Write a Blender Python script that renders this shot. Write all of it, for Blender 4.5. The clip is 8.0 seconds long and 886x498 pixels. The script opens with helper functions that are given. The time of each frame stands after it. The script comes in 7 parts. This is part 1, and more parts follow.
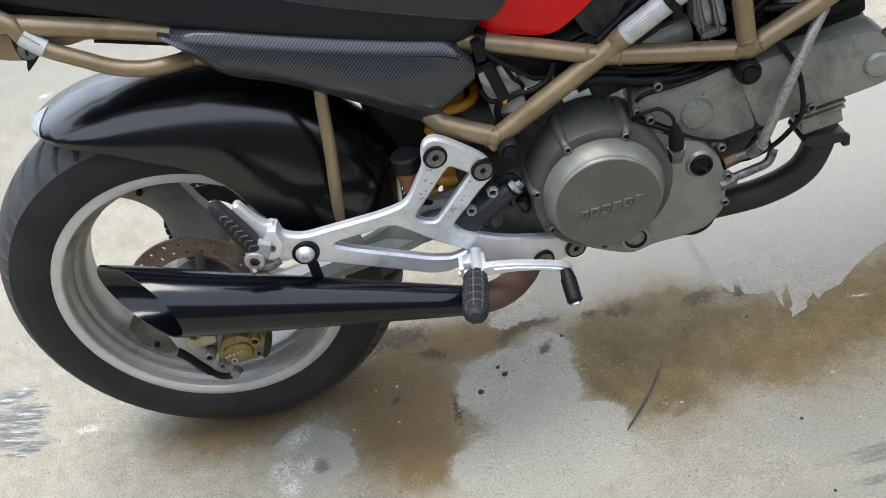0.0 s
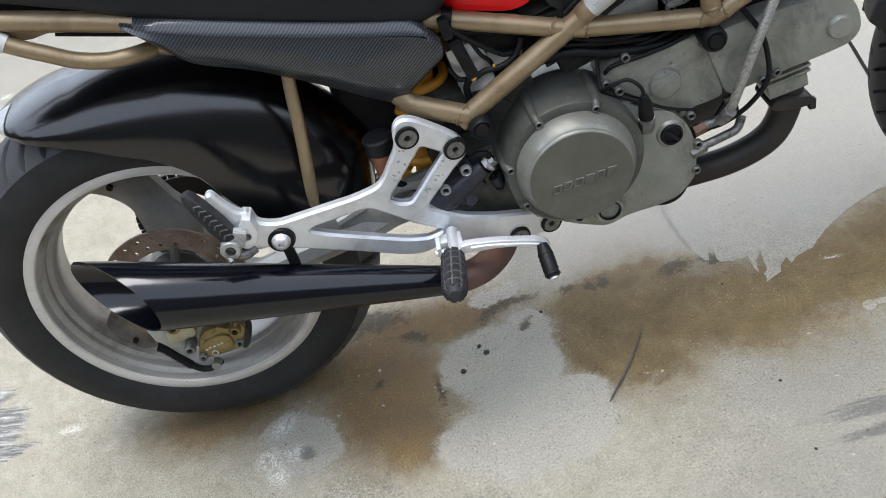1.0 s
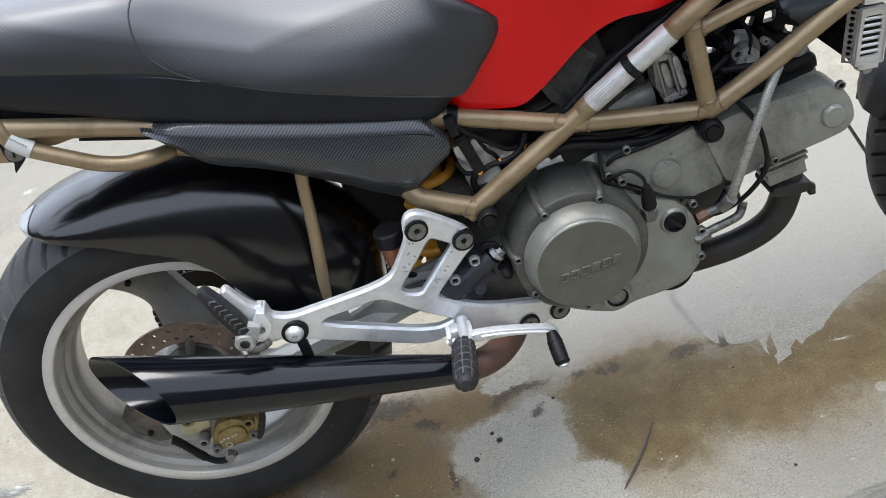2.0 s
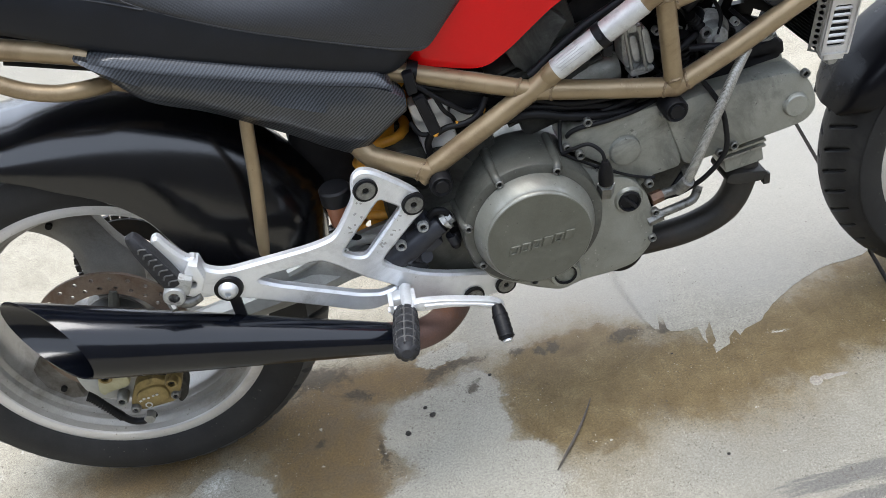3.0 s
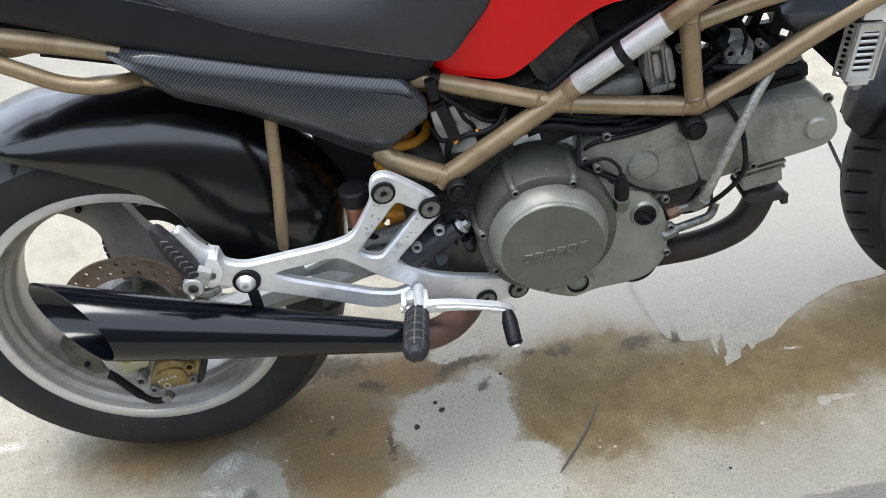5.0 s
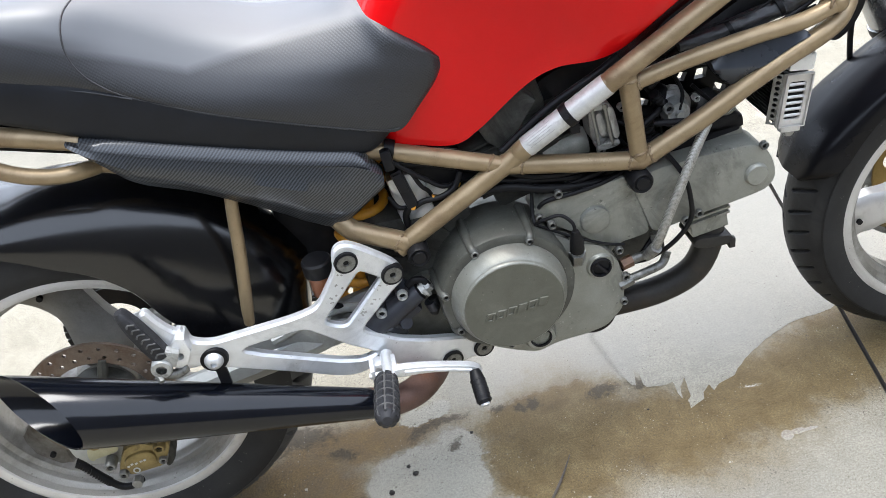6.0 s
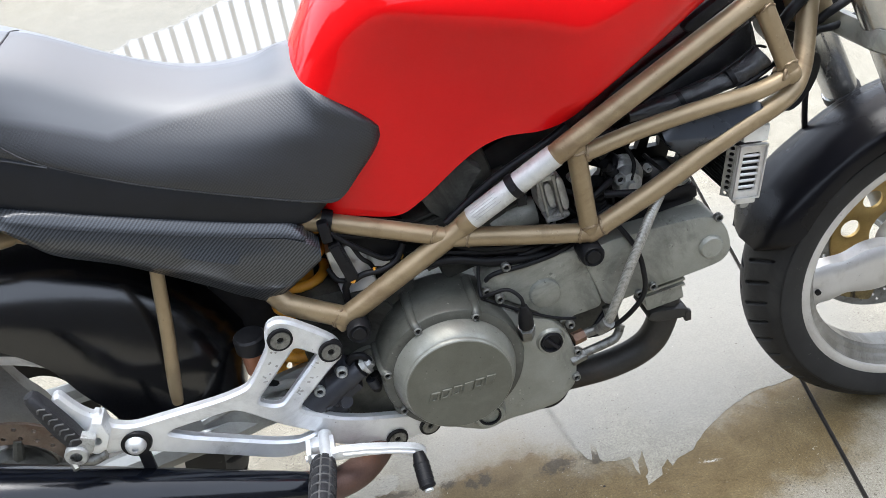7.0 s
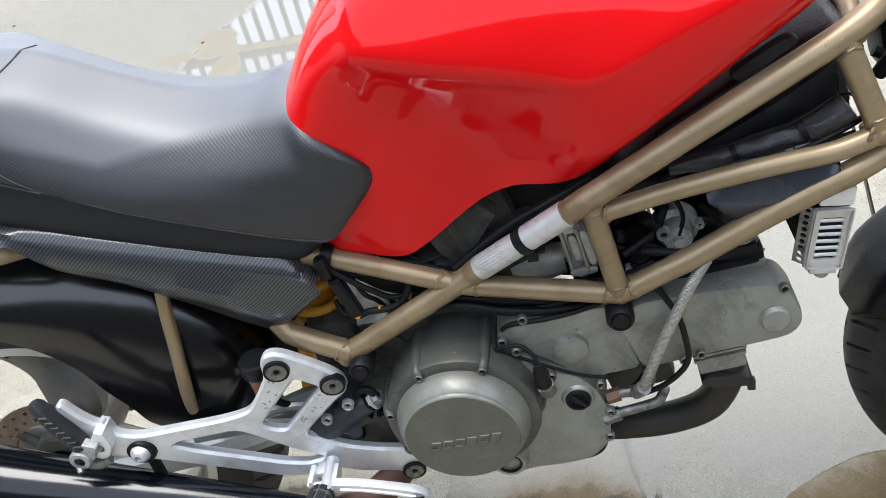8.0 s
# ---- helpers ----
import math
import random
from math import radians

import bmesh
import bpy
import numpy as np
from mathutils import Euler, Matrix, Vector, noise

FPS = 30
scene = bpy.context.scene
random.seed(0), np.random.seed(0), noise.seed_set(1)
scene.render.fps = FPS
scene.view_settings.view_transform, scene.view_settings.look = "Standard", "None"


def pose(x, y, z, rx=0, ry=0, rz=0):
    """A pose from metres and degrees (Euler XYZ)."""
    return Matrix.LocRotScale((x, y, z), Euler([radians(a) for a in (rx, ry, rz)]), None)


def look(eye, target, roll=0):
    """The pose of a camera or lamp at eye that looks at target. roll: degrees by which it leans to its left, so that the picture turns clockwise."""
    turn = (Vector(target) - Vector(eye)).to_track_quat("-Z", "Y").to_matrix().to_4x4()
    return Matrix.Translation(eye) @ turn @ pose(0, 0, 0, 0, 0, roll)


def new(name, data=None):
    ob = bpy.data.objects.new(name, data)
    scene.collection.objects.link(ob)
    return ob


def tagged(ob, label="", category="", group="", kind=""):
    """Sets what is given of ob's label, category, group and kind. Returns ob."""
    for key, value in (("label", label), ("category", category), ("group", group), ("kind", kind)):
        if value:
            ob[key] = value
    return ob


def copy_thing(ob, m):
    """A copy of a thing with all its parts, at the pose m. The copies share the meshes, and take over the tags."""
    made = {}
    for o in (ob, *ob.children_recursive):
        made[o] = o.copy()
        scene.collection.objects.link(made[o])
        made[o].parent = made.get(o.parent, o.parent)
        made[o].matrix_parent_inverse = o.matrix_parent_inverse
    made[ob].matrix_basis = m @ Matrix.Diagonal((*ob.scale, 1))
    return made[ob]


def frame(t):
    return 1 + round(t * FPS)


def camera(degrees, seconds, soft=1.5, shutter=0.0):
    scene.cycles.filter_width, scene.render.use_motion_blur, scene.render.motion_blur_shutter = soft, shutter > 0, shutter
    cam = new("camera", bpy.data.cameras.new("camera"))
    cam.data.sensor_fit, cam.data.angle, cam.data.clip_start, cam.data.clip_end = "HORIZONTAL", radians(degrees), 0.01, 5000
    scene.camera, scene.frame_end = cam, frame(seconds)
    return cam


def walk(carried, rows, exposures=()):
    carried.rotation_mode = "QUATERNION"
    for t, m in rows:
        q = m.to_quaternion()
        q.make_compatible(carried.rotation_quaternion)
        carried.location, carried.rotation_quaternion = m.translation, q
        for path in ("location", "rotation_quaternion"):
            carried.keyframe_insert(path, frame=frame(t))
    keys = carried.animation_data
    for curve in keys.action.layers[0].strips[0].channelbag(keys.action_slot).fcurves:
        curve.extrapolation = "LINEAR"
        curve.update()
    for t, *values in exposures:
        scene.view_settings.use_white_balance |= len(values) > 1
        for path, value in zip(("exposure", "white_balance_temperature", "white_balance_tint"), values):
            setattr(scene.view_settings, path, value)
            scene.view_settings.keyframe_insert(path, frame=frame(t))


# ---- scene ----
cam = camera(54.3, 8.0, soft=0.5)
ROWS = [
    (0, 0.4863, -1.0940, 1.1426, 49.74, 12.52, -4.74),
    (0.5, 0.4848, -1.0969, 1.1427, 48.87, 13.46, -6.81),
    (1, 0.4828, -1.0997, 1.1369, 48.14, 13.51, -7.83),
    (1.2, 0.4948, -1.1142, 1.1539, 47.06, 13.80, -7.43),
    (1.5, 0.4890, -1.1019, 1.1777, 51.77, 14.00, -6.36),
    (1.7, 0.4924, -1.1150, 1.1718, 53.61, 15.08, -7.74),
    (2.8, 0.4748, -1.0842, 1.1293, 52.37, 10.77, -8.87),
    (3, 0.4636, -1.0788, 1.1198, 51.89, 8.99, -9.13),
    (3.5, 0.4325, -1.1002, 1.0981, 49.46, 5.29, -4.05),
    (3.8, 0.4339, -1.1007, 1.0820, 46.40, 2.10, -1.13),
    (4, 0.4385, -1.0823, 1.1033, 45.01, 0.98, -0.69),
    (4.5, 0.4622, -1.0823, 1.1371, 49.66, 4.34, -1.89),
    (5, 0.4929, -1.0788, 1.1574, 51.00, 7.87, -5.54),
    (5.2, 0.4989, -1.0750, 1.1624, 52.55, 8.46, -7.33),
    (6.3, 0.4686, -1.0975, 1.1812, 55.11, 8.43, -10.54),
    (6.5, 0.4305, -1.0829, 1.1695, 56.29, 7.47, -11.00),
    (7, 0.5348, -1.0315, 1.1712, 57.02, 7.77, -11.62),
    (7.2, 0.6477, -1.0104, 1.1866, 56.67, 11.29, -8.27),
    (7.5, 0.7689, -0.9981, 1.2091, 56.39, 13.25, -0.46),
    (7.8, 0.8220, -0.9473, 1.2039, 55.33, 12.96, 3.84),
    (8, 0.8160, -0.8771, 1.2092, 53.46, 11.97, 3.40),
]
walk(cam, [(t, pose(x, y, z, rx, ry, rz)) for t, x, y, z, rx, ry, rz in ROWS],
     [(0, 0.5), (0.6, 0.51), (1.5, 0.43), (3, 0.69), (3.5, 0.55), (4, 0.36), (4.5, 0.53), (5, 0.71), (6.5, 0.9), (7, 0.81), (7.5, 0.62), (8, 0.63)])

# ---- world and light ----
world = bpy.data.worlds.new("overcast")
scene.world = world
world.use_nodes = True
wn, wl = world.node_tree.nodes, world.node_tree.links
sky = wn.new("ShaderNodeTexSky")
sky.sky_type, sky.sun_disc = "NISHITA", False
sky.sun_elevation, sky.sun_rotation = radians(58), radians(20)
sky.air_density, sky.dust_density = 1.0, 4.0
pale = wn.new("ShaderNodeMix")
pale.data_type, pale.inputs[0].default_value = "RGBA", 0.72
pale.inputs[7].default_value = (8.0, 8.9, 10.5, 1)
wl.new(sky.outputs[0], pale.inputs[6])
wl.new(pale.outputs[2], wn["Background"].inputs[0])
wn["Background"].inputs[1].default_value = 0.21
sun = new("sun", bpy.data.lights.new("sun", "SUN"))
sun.data.energy, sun.data.angle, sun.data.color = 2.5, radians(29), (1.0, 0.98, 0.95)
sun.matrix_world = look((0.35, 0.1, 5.0), (0.6, 0.0, 0))


# ---- materials ----
def ramp(nt, fac, stops):
    n = nt.nodes.new("ShaderNodeValToRGB")
    e = n.color_ramp.elements
    e[0].position, e[0].color = stops[0][0], (*stops[0][1], 1)
    e[1].position, e[1].color = stops[-1][0], (*stops[-1][1], 1)
    for p, c in stops[1:-1]:
        k = e.new(p)
        k.color = (*c, 1)
    nt.links.new(fac, n.inputs[0])
    return n.outputs[0]


def noise_tex(nt, vec, scale, detail=5, rough=0.6, distort=0.0):
    n = nt.nodes.new("ShaderNodeTexNoise")
    n.inputs["Scale"].default_value, n.inputs["Detail"].default_value = scale, detail
    n.inputs["Roughness"].default_value, n.inputs["Distortion"].default_value = rough, distort
    nt.links.new(vec, n.inputs["Vector"])
    return n.outputs["Fac"]


def math_node(nt, op, a, b=None, c=None, clamp=False):
    n = nt.nodes.new("ShaderNodeMath")
    n.operation, n.use_clamp = op, clamp
    for k, v in enumerate((a, b, c)):
        if v is None:
            continue
        if isinstance(v, (int, float)):
            n.inputs[k].default_value = v
        else:
            nt.links.new(v, n.inputs[k])
    return n.outputs[0]


def blend(nt, fac, a, b, mode="MIX"):
    n = nt.nodes.new("ShaderNodeMix")
    n.data_type, n.blend_type = "RGBA", mode
    for k, v in ((0, fac), (6, a), (7, b)):
        if isinstance(v, (int, float)):
            n.inputs[k].default_value = v
        elif isinstance(v, tuple):
            n.inputs[k].default_value = (*v, 1)
        else:
            nt.links.new(v, n.inputs[k])
    return n.outputs[2]


def bump_node(nt, height, strength, distance=0.002):
    n = nt.nodes.new("ShaderNodeBump")
    n.inputs["Strength"].default_value, n.inputs["Distance"].default_value = strength, distance
    nt.links.new(height, n.inputs["Height"])
    return n.outputs[0]


def material(name):
    m = bpy.data.materials.new(name)
    m.use_nodes = True
    nt = m.node_tree
    co = nt.nodes.new("ShaderNodeTexCoord").outputs["Object"]
    return m, nt, nt.nodes["Principled BSDF"], co


def specks(nt, co, scale, size, share, dense, flat=True):
    """Sparse small ragged spots: one cell in some holds a spot; dense: a mask that thins them out."""
    jit = nt.nodes.new("ShaderNodeTexNoise")
    jit.inputs["Scale"].default_value, jit.inputs["Detail"].default_value = scale * 2.2, 3
    nt.links.new(co, jit.inputs["Vector"])
    sc = nt.nodes.new("ShaderNodeVectorMath")
    sc.operation = "MULTIPLY_ADD"
    nt.links.new(jit.outputs["Color"], sc.inputs[0])
    sc.inputs[1].default_value = (0.9 / scale, 0.9 / scale, 0 if flat else 0.9 / scale)
    nt.links.new(co, sc.inputs[2])
    v = nt.nodes.new("ShaderNodeTexVoronoi")
    v.voronoi_dimensions = "2D" if flat else "3D"
    v.inputs["Scale"].default_value = scale
    nt.links.new(sc.outputs[0], v.inputs["Vector"])
    c = nt.nodes.new("ShaderNodeSeparateColor")
    nt.links.new(v.outputs["Color"], c.inputs[0])
    radius = math_node(nt, "MULTIPLY", math_node(nt, "MULTIPLY_ADD", c.outputs[1], 0.9, 0.35), size)
    spot = math_node(nt, "MULTIPLY", math_node(nt, "SUBTRACT", radius, v.outputs["Distance"], clamp=True), 9 / size, clamp=True)
    pick = math_node(nt, "LESS_THAN", c.outputs[0], math_node(nt, "MULTIPLY", dense, share))
    return math_node(nt, "MULTIPLY", spot, pick)


def surface(name, low, high, rough=0.5, metal=0.0, scale=30.0, fine=400.0, bump=0.15, coat=0.0, spread=0.15, dirt=None, dirt_amount=0.0, depth=0.001, spec=0.5, coat_rough=0.04, coat_ior=1.5, chips=()):
    """A plain surface with variation at two scales, grain relief and optional dirt."""
    m, nt, p, co = material(name)
    big = noise_tex(nt, co, scale, 6, 0.65)
    small = noise_tex(nt, co, fine, 3, 0.7)
    mixed = math_node(nt, "ADD", math_node(nt, "MULTIPLY", big, 0.7), math_node(nt, "MULTIPLY", small, 0.3))
    col = ramp(nt, mixed, [(0.33, low), (0.67, high)])
    r = math_node(nt, "MULTIPLY_ADD", big, spread, rough - spread / 2)
    if dirt:
        spot = noise_tex(nt, co, scale * 0.45, 8, 0.7, 0.6)
        mask = math_node(nt, "MULTIPLY", math_node(nt, "SUBTRACT", spot, 0.52, clamp=True), 8 * dirt_amount, clamp=True)
        col = blend(nt, mask, col, dirt)
        r = math_node(nt, "MULTIPLY_ADD", mask, 0.25, r)
    for hue, size, share, amount in chips:
        thin = math_node(nt, "MULTIPLY", math_node(nt, "SUBTRACT", noise_tex(nt, co, 21, 6, 0.75), 0.5, clamp=True), 6, clamp=True)
        col = blend(nt, math_node(nt, "MULTIPLY", specks(nt, co, size * 2, 0.34, share * 1.3, thin, False), amount), col, hue)
    nt.links.new(col, p.inputs["Base Color"])
    nt.links.new(r, p.inputs["Roughness"])
    p.inputs["Metallic"].default_value = metal
    if coat:
        p.inputs["Coat Weight"].default_value, p.inputs["Coat Roughness"].default_value, p.inputs["Coat IOR"].default_value = coat, coat_rough, coat_ior
    p.inputs["Specular IOR Level"].default_value = spec
    if bump:
        nt.links.new(bump_node(nt, small, bump, depth), p.inputs["Normal"])
    return m


def seat_vinyl():
    """Black vinyl with a fine pattern of raised dots."""
    m, nt, p, co = material("seat_vinyl")
    v = nt.nodes.new("ShaderNodeTexVoronoi")
    v.voronoi_dimensions = "2D"
    v.inputs["Scale"].default_value, v.inputs["Randomness"].default_value = 230, 0.1
    s = nt.nodes.new("ShaderNodeSeparateXYZ")
    nt.links.new(co, s.inputs[0])
    side = nt.nodes.new("ShaderNodeCombineXYZ")
    nt.links.new(math_node(nt, "ADD", s.outputs[0], s.outputs[2]), side.inputs[0])
    nt.links.new(math_node(nt, "SUBTRACT", s.outputs[2], s.outputs[0]), side.inputs[1])
    nt.links.new(side.outputs[0], v.inputs["Vector"])
    big = noise_tex(nt, co, 9, 4)
    fine = noise_tex(nt, co, 900, 2)
    nt.links.new(math_node(nt, "MULTIPLY_ADD", big, 0.1, 0.38), p.inputs["Roughness"])
    p.inputs["Specular IOR Level"].default_value = 0.35
    p.inputs["Coat Weight"].default_value, p.inputs["Coat Roughness"].default_value, p.inputs["Coat IOR"].default_value = 1.0, 0.55, 1.8
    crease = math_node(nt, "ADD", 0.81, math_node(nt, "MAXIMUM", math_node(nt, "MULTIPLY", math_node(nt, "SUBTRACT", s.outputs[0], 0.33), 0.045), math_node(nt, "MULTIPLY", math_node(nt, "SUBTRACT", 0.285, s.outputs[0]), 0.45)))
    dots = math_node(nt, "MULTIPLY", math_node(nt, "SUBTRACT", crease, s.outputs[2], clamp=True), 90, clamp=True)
    h = math_node(nt, "MULTIPLY", math_node(nt, "SUBTRACT", 0.5, v.outputs["Distance"]), dots)
    nt.links.new(math_node(nt, "MULTIPLY_ADD", dots, -0.6, 1.0), p.inputs["Coat Weight"])
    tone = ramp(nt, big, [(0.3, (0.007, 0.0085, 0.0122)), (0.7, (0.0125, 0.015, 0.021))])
    # sky sheen put into the colour: paler and bluer above the crease
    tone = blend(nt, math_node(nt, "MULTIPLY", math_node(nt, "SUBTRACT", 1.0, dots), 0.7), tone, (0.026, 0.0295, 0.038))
    # gaps between the dots darkened in colour for the relief's shade
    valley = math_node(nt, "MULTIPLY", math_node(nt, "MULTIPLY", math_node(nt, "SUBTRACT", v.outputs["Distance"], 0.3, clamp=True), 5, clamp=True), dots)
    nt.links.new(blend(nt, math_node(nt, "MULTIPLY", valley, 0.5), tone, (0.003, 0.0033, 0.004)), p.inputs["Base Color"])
    h = math_node(nt, "ADD", h, math_node(nt, "MULTIPLY", fine, 0.08))
    nt.links.new(bump_node(nt, h, 0.64, 0.0011), p.inputs["Normal"])
    return m


def carbon():
    """Twill-woven carbon fibre under clear coat."""
    m, nt, p, co = material("carbon_fibre")
    mp = nt.nodes.new("ShaderNodeMapping")
    mp.inputs["Rotation"].default_value = (0, radians(-98), 0)
    nt.links.new(co, mp.inputs["Vector"])
    s = nt.nodes.new("ShaderNodeSeparateXYZ")
    nt.links.new(mp.outputs[0], s.inputs[0])
    x = math_node(nt, "MULTIPLY", s.outputs[0], 780)
    z = math_node(nt, "MULTIPLY", s.outputs[2], 780)
    ix, iz = math_node(nt, "FLOOR", x), math_node(nt, "FLOOR", z)
    k = math_node(nt, "FLOORED_MODULO", math_node(nt, "ADD", ix, iz), 4)
    warp = math_node(nt, "LESS_THAN", k, 1.5)
    big = noise_tex(nt, co, 14, 4)
    c1 = ramp(nt, big, [(0.3, (0.006, 0.007, 0.009)), (0.7, (0.012, 0.0135, 0.0165))])
    nt.links.new(blend(nt, warp, c1, (0.042, 0.0465, 0.054)), p.inputs["Base Color"])
    nt.links.new(math_node(nt, "MULTIPLY_ADD", warp, -0.12, 0.42), p.inputs["Roughness"])
    p.inputs["Coat Weight"].default_value, p.inputs["Coat Roughness"].default_value = 0.8, 0.2
    p.inputs["Specular IOR Level"].default_value = 0.25
    nt.links.new(bump_node(nt, warp, 0.25, 0.0006), p.inputs["Normal"])
    return m


def braid():
    """Woven steel wire: two crossing sets of fine strands."""
    m, nt, p, co = material("braided_steel")
    s = nt.nodes.new("ShaderNodeSeparateXYZ")
    nt.links.new(co, s.inputs[0])
    u = math_node(nt, "SINE", math_node(nt, "MULTIPLY", math_node(nt, "ADD", s.outputs[2], math_node(nt, "MULTIPLY", s.outputs[0], 0.7)), 2600))
    v = math_node(nt, "SINE", math_node(nt, "MULTIPLY", math_node(nt, "SUBTRACT", s.outputs[2], math_node(nt, "MULTIPLY", s.outputs[0], 1.6)), 2100))
    w = math_node(nt, "MULTIPLY_ADD", math_node(nt, "MULTIPLY", u, v), 0.5, 0.5)
    w = math_node(nt, "MULTIPLY_ADD", noise_tex(nt, co, 120, 4), 0.5, math_node(nt, "MULTIPLY", w, 0.6))
    nt.links.new(ramp(nt, w, [(0.25, (0.07, 0.067, 0.058)), (0.8, (0.52, 0.51, 0.47))]), p.inputs["Base Color"])
    p.inputs["Metallic"].default_value, p.inputs["Roughness"].default_value = 0.5, 0.4
    nt.links.new(bump_node(nt, w, 0.4, 0.0006), p.inputs["Normal"])
    return m


RED = surface("red_paint", (0.6, 0.0035, 0.005), (0.66, 0.006, 0.008), 0.5, 0.0, 5, 700, 0.0, coat=0.78, spread=0.06, spec=0.0, coat_rough=0.05, coat_ior=1.38)
VINYL = seat_vinyl()
SEATBASE = surface("black_vinyl_skirt", (0.005, 0.0062, 0.009), (0.01, 0.0118, 0.0162), 0.46, 0, 20, 900, 0.25, spec=0.28)
CARBON = carbon()
GLOSSBLACK = surface("gloss_black_paint", (0.0015, 0.0016, 0.0022), (0.004, 0.0043, 0.0056), 0.2, 0, 9, 330, 0.06, spread=0.12, depth=0.0015, spec=0.5, coat=0.3, coat_rough=0.14)
SATINBLACK = surface("satin_black_paint", (0.0015, 0.002, 0.0034), (0.004, 0.005, 0.0085), 0.15, 0, 8, 330, 0.04, spread=0.12, spec=0.43)
FENDERBLACK = surface("matt_black_paint", (0.003, 0.003, 0.004), (0.007, 0.007, 0.009), 0.28, 0, 8, 700, 0.06, spread=0.1, spec=0.17)
GOLD = surface("bronze_frame_paint", (0.235, 0.172, 0.096), (0.32, 0.242, 0.145), 0.37, 0.4, 22, 1500, 0.12, dirt=(0.12, 0.07, 0.035), dirt_amount=0.4, chips=(((0.12, 0.075, 0.04), 170, 0.2, 0.4), ((0.5, 0.42, 0.3), 220, 0.12, 0.35)))
ALU = surface("cast_aluminium", (0.62, 0.635, 0.65), (0.78, 0.795, 0.81), 0.36, 0.55, 26, 900, 0.14, dirt=(0.25, 0.25, 0.255), dirt_amount=0.32, chips=(((0.17, 0.168, 0.165), 140, 0.15, 0.6),))
STEEL = surface("zinc_steel", (0.17, 0.17, 0.16), (0.3, 0.3, 0.285), 0.42, 0.6, 60, 800, 0.15, dirt=(0.06, 0.05, 0.04), dirt_amount=0.6)
BOLT = surface("grimy_bolt_steel", (0.13, 0.13, 0.12), (0.25, 0.25, 0.235), 0.45, 0.7, 150, 900, 0.15, dirt=(0.03, 0.025, 0.02), dirt_amount=0.6)
# black for holes and sockets, their inner shade put into the colour
SOCKET = surface("hole_shade_black", (0.006, 0.006, 0.006), (0.014, 0.013, 0.012), 0.7, 0, 60, 400, 0.0, spec=0.2)
ENGINE = surface("grey_engine_paint", (0.19, 0.192, 0.168), (0.3, 0.302, 0.266), 0.37, 0.3, 16, 600, 0.16, dirt=(0.065, 0.062, 0.05), dirt_amount=0.55, chips=(((0.42, 0.415, 0.37), 130, 0.16, 0.5), ((0.42, 0.415, 0.37), 45, 0.1, 0.35), ((0.04, 0.037, 0.03), 90, 0.25, 0.6)))
CLUTCH = surface("polished_engine_paint", (0.17, 0.172, 0.148), (0.26, 0.262, 0.232), 0.32, 0.4, 14, 600, 0.14, dirt=(0.1, 0.098, 0.082), dirt_amount=0.5, chips=(((0.38, 0.375, 0.34), 160, 0.1, 0.4), ((0.05, 0.047, 0.04), 120, 0.25, 0.6)))
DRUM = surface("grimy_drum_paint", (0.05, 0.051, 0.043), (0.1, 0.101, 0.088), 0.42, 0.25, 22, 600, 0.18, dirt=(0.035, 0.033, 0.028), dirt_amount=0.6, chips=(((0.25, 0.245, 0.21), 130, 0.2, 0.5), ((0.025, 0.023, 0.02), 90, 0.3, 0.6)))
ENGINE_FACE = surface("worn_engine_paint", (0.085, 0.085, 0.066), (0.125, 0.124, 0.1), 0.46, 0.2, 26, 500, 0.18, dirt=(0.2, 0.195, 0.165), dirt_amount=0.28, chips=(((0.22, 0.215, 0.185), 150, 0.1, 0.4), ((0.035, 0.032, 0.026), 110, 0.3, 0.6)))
# dirty casting, its colour also darkened for the shade deep between the parts
ENGINEDARK = surface("dirty_shaded_casting", (0.024, 0.024, 0.021), (0.075, 0.075, 0.066), 0.6, 0.2, 25, 300, 0.3, dirt=(0.015, 0.014, 0.012), dirt_amount=0.8, spec=0.3)
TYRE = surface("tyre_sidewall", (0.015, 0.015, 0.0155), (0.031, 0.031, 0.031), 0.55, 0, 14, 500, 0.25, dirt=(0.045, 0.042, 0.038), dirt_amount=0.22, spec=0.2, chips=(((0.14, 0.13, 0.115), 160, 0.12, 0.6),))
TREAD = surface("dusty_tread_rubber", (0.045, 0.0455, 0.0465), (0.088, 0.0885, 0.09), 0.6, 0, 22, 500, 0.3, dirt=(0.07, 0.066, 0.06), dirt_amount=0.3, spec=0.2, chips=(((0.2, 0.19, 0.17), 170, 0.12, 0.5),))
FRONTTREAD = surface("dark_tread_rubber", (0.014, 0.0142, 0.0145), (0.03, 0.03, 0.0305), 0.55, 0, 22, 500, 0.3, dirt=(0.06, 0.057, 0.052), dirt_amount=0.3, spec=0.2)
RUBBER = surface("black_rubber", (0.004, 0.004, 0.005), (0.011, 0.011, 0.012), 0.45, 0, 30, 600, 0.2, spec=0.18)
PLASTIC = surface("black_plastic", (0.005, 0.005, 0.006), (0.014, 0.014, 0.016), 0.4, 0, 30, 500, 0.15, dirt=(0.026, 0.024, 0.022), dirt_amount=0.25, spec=0.16)
GREYPLASTIC = surface("blue_grey_plastic", (0.02, 0.0245, 0.033), (0.034, 0.0405, 0.052), 0.27, 0, 20, 500, 0.1)
SPOKE = surface("grimy_wheel_paint", (0.13, 0.123, 0.107), (0.24, 0.23, 0.208), 0.4, 0.4, 14, 500, 0.12, dirt=(0.085, 0.068, 0.048), dirt_amount=0.9)
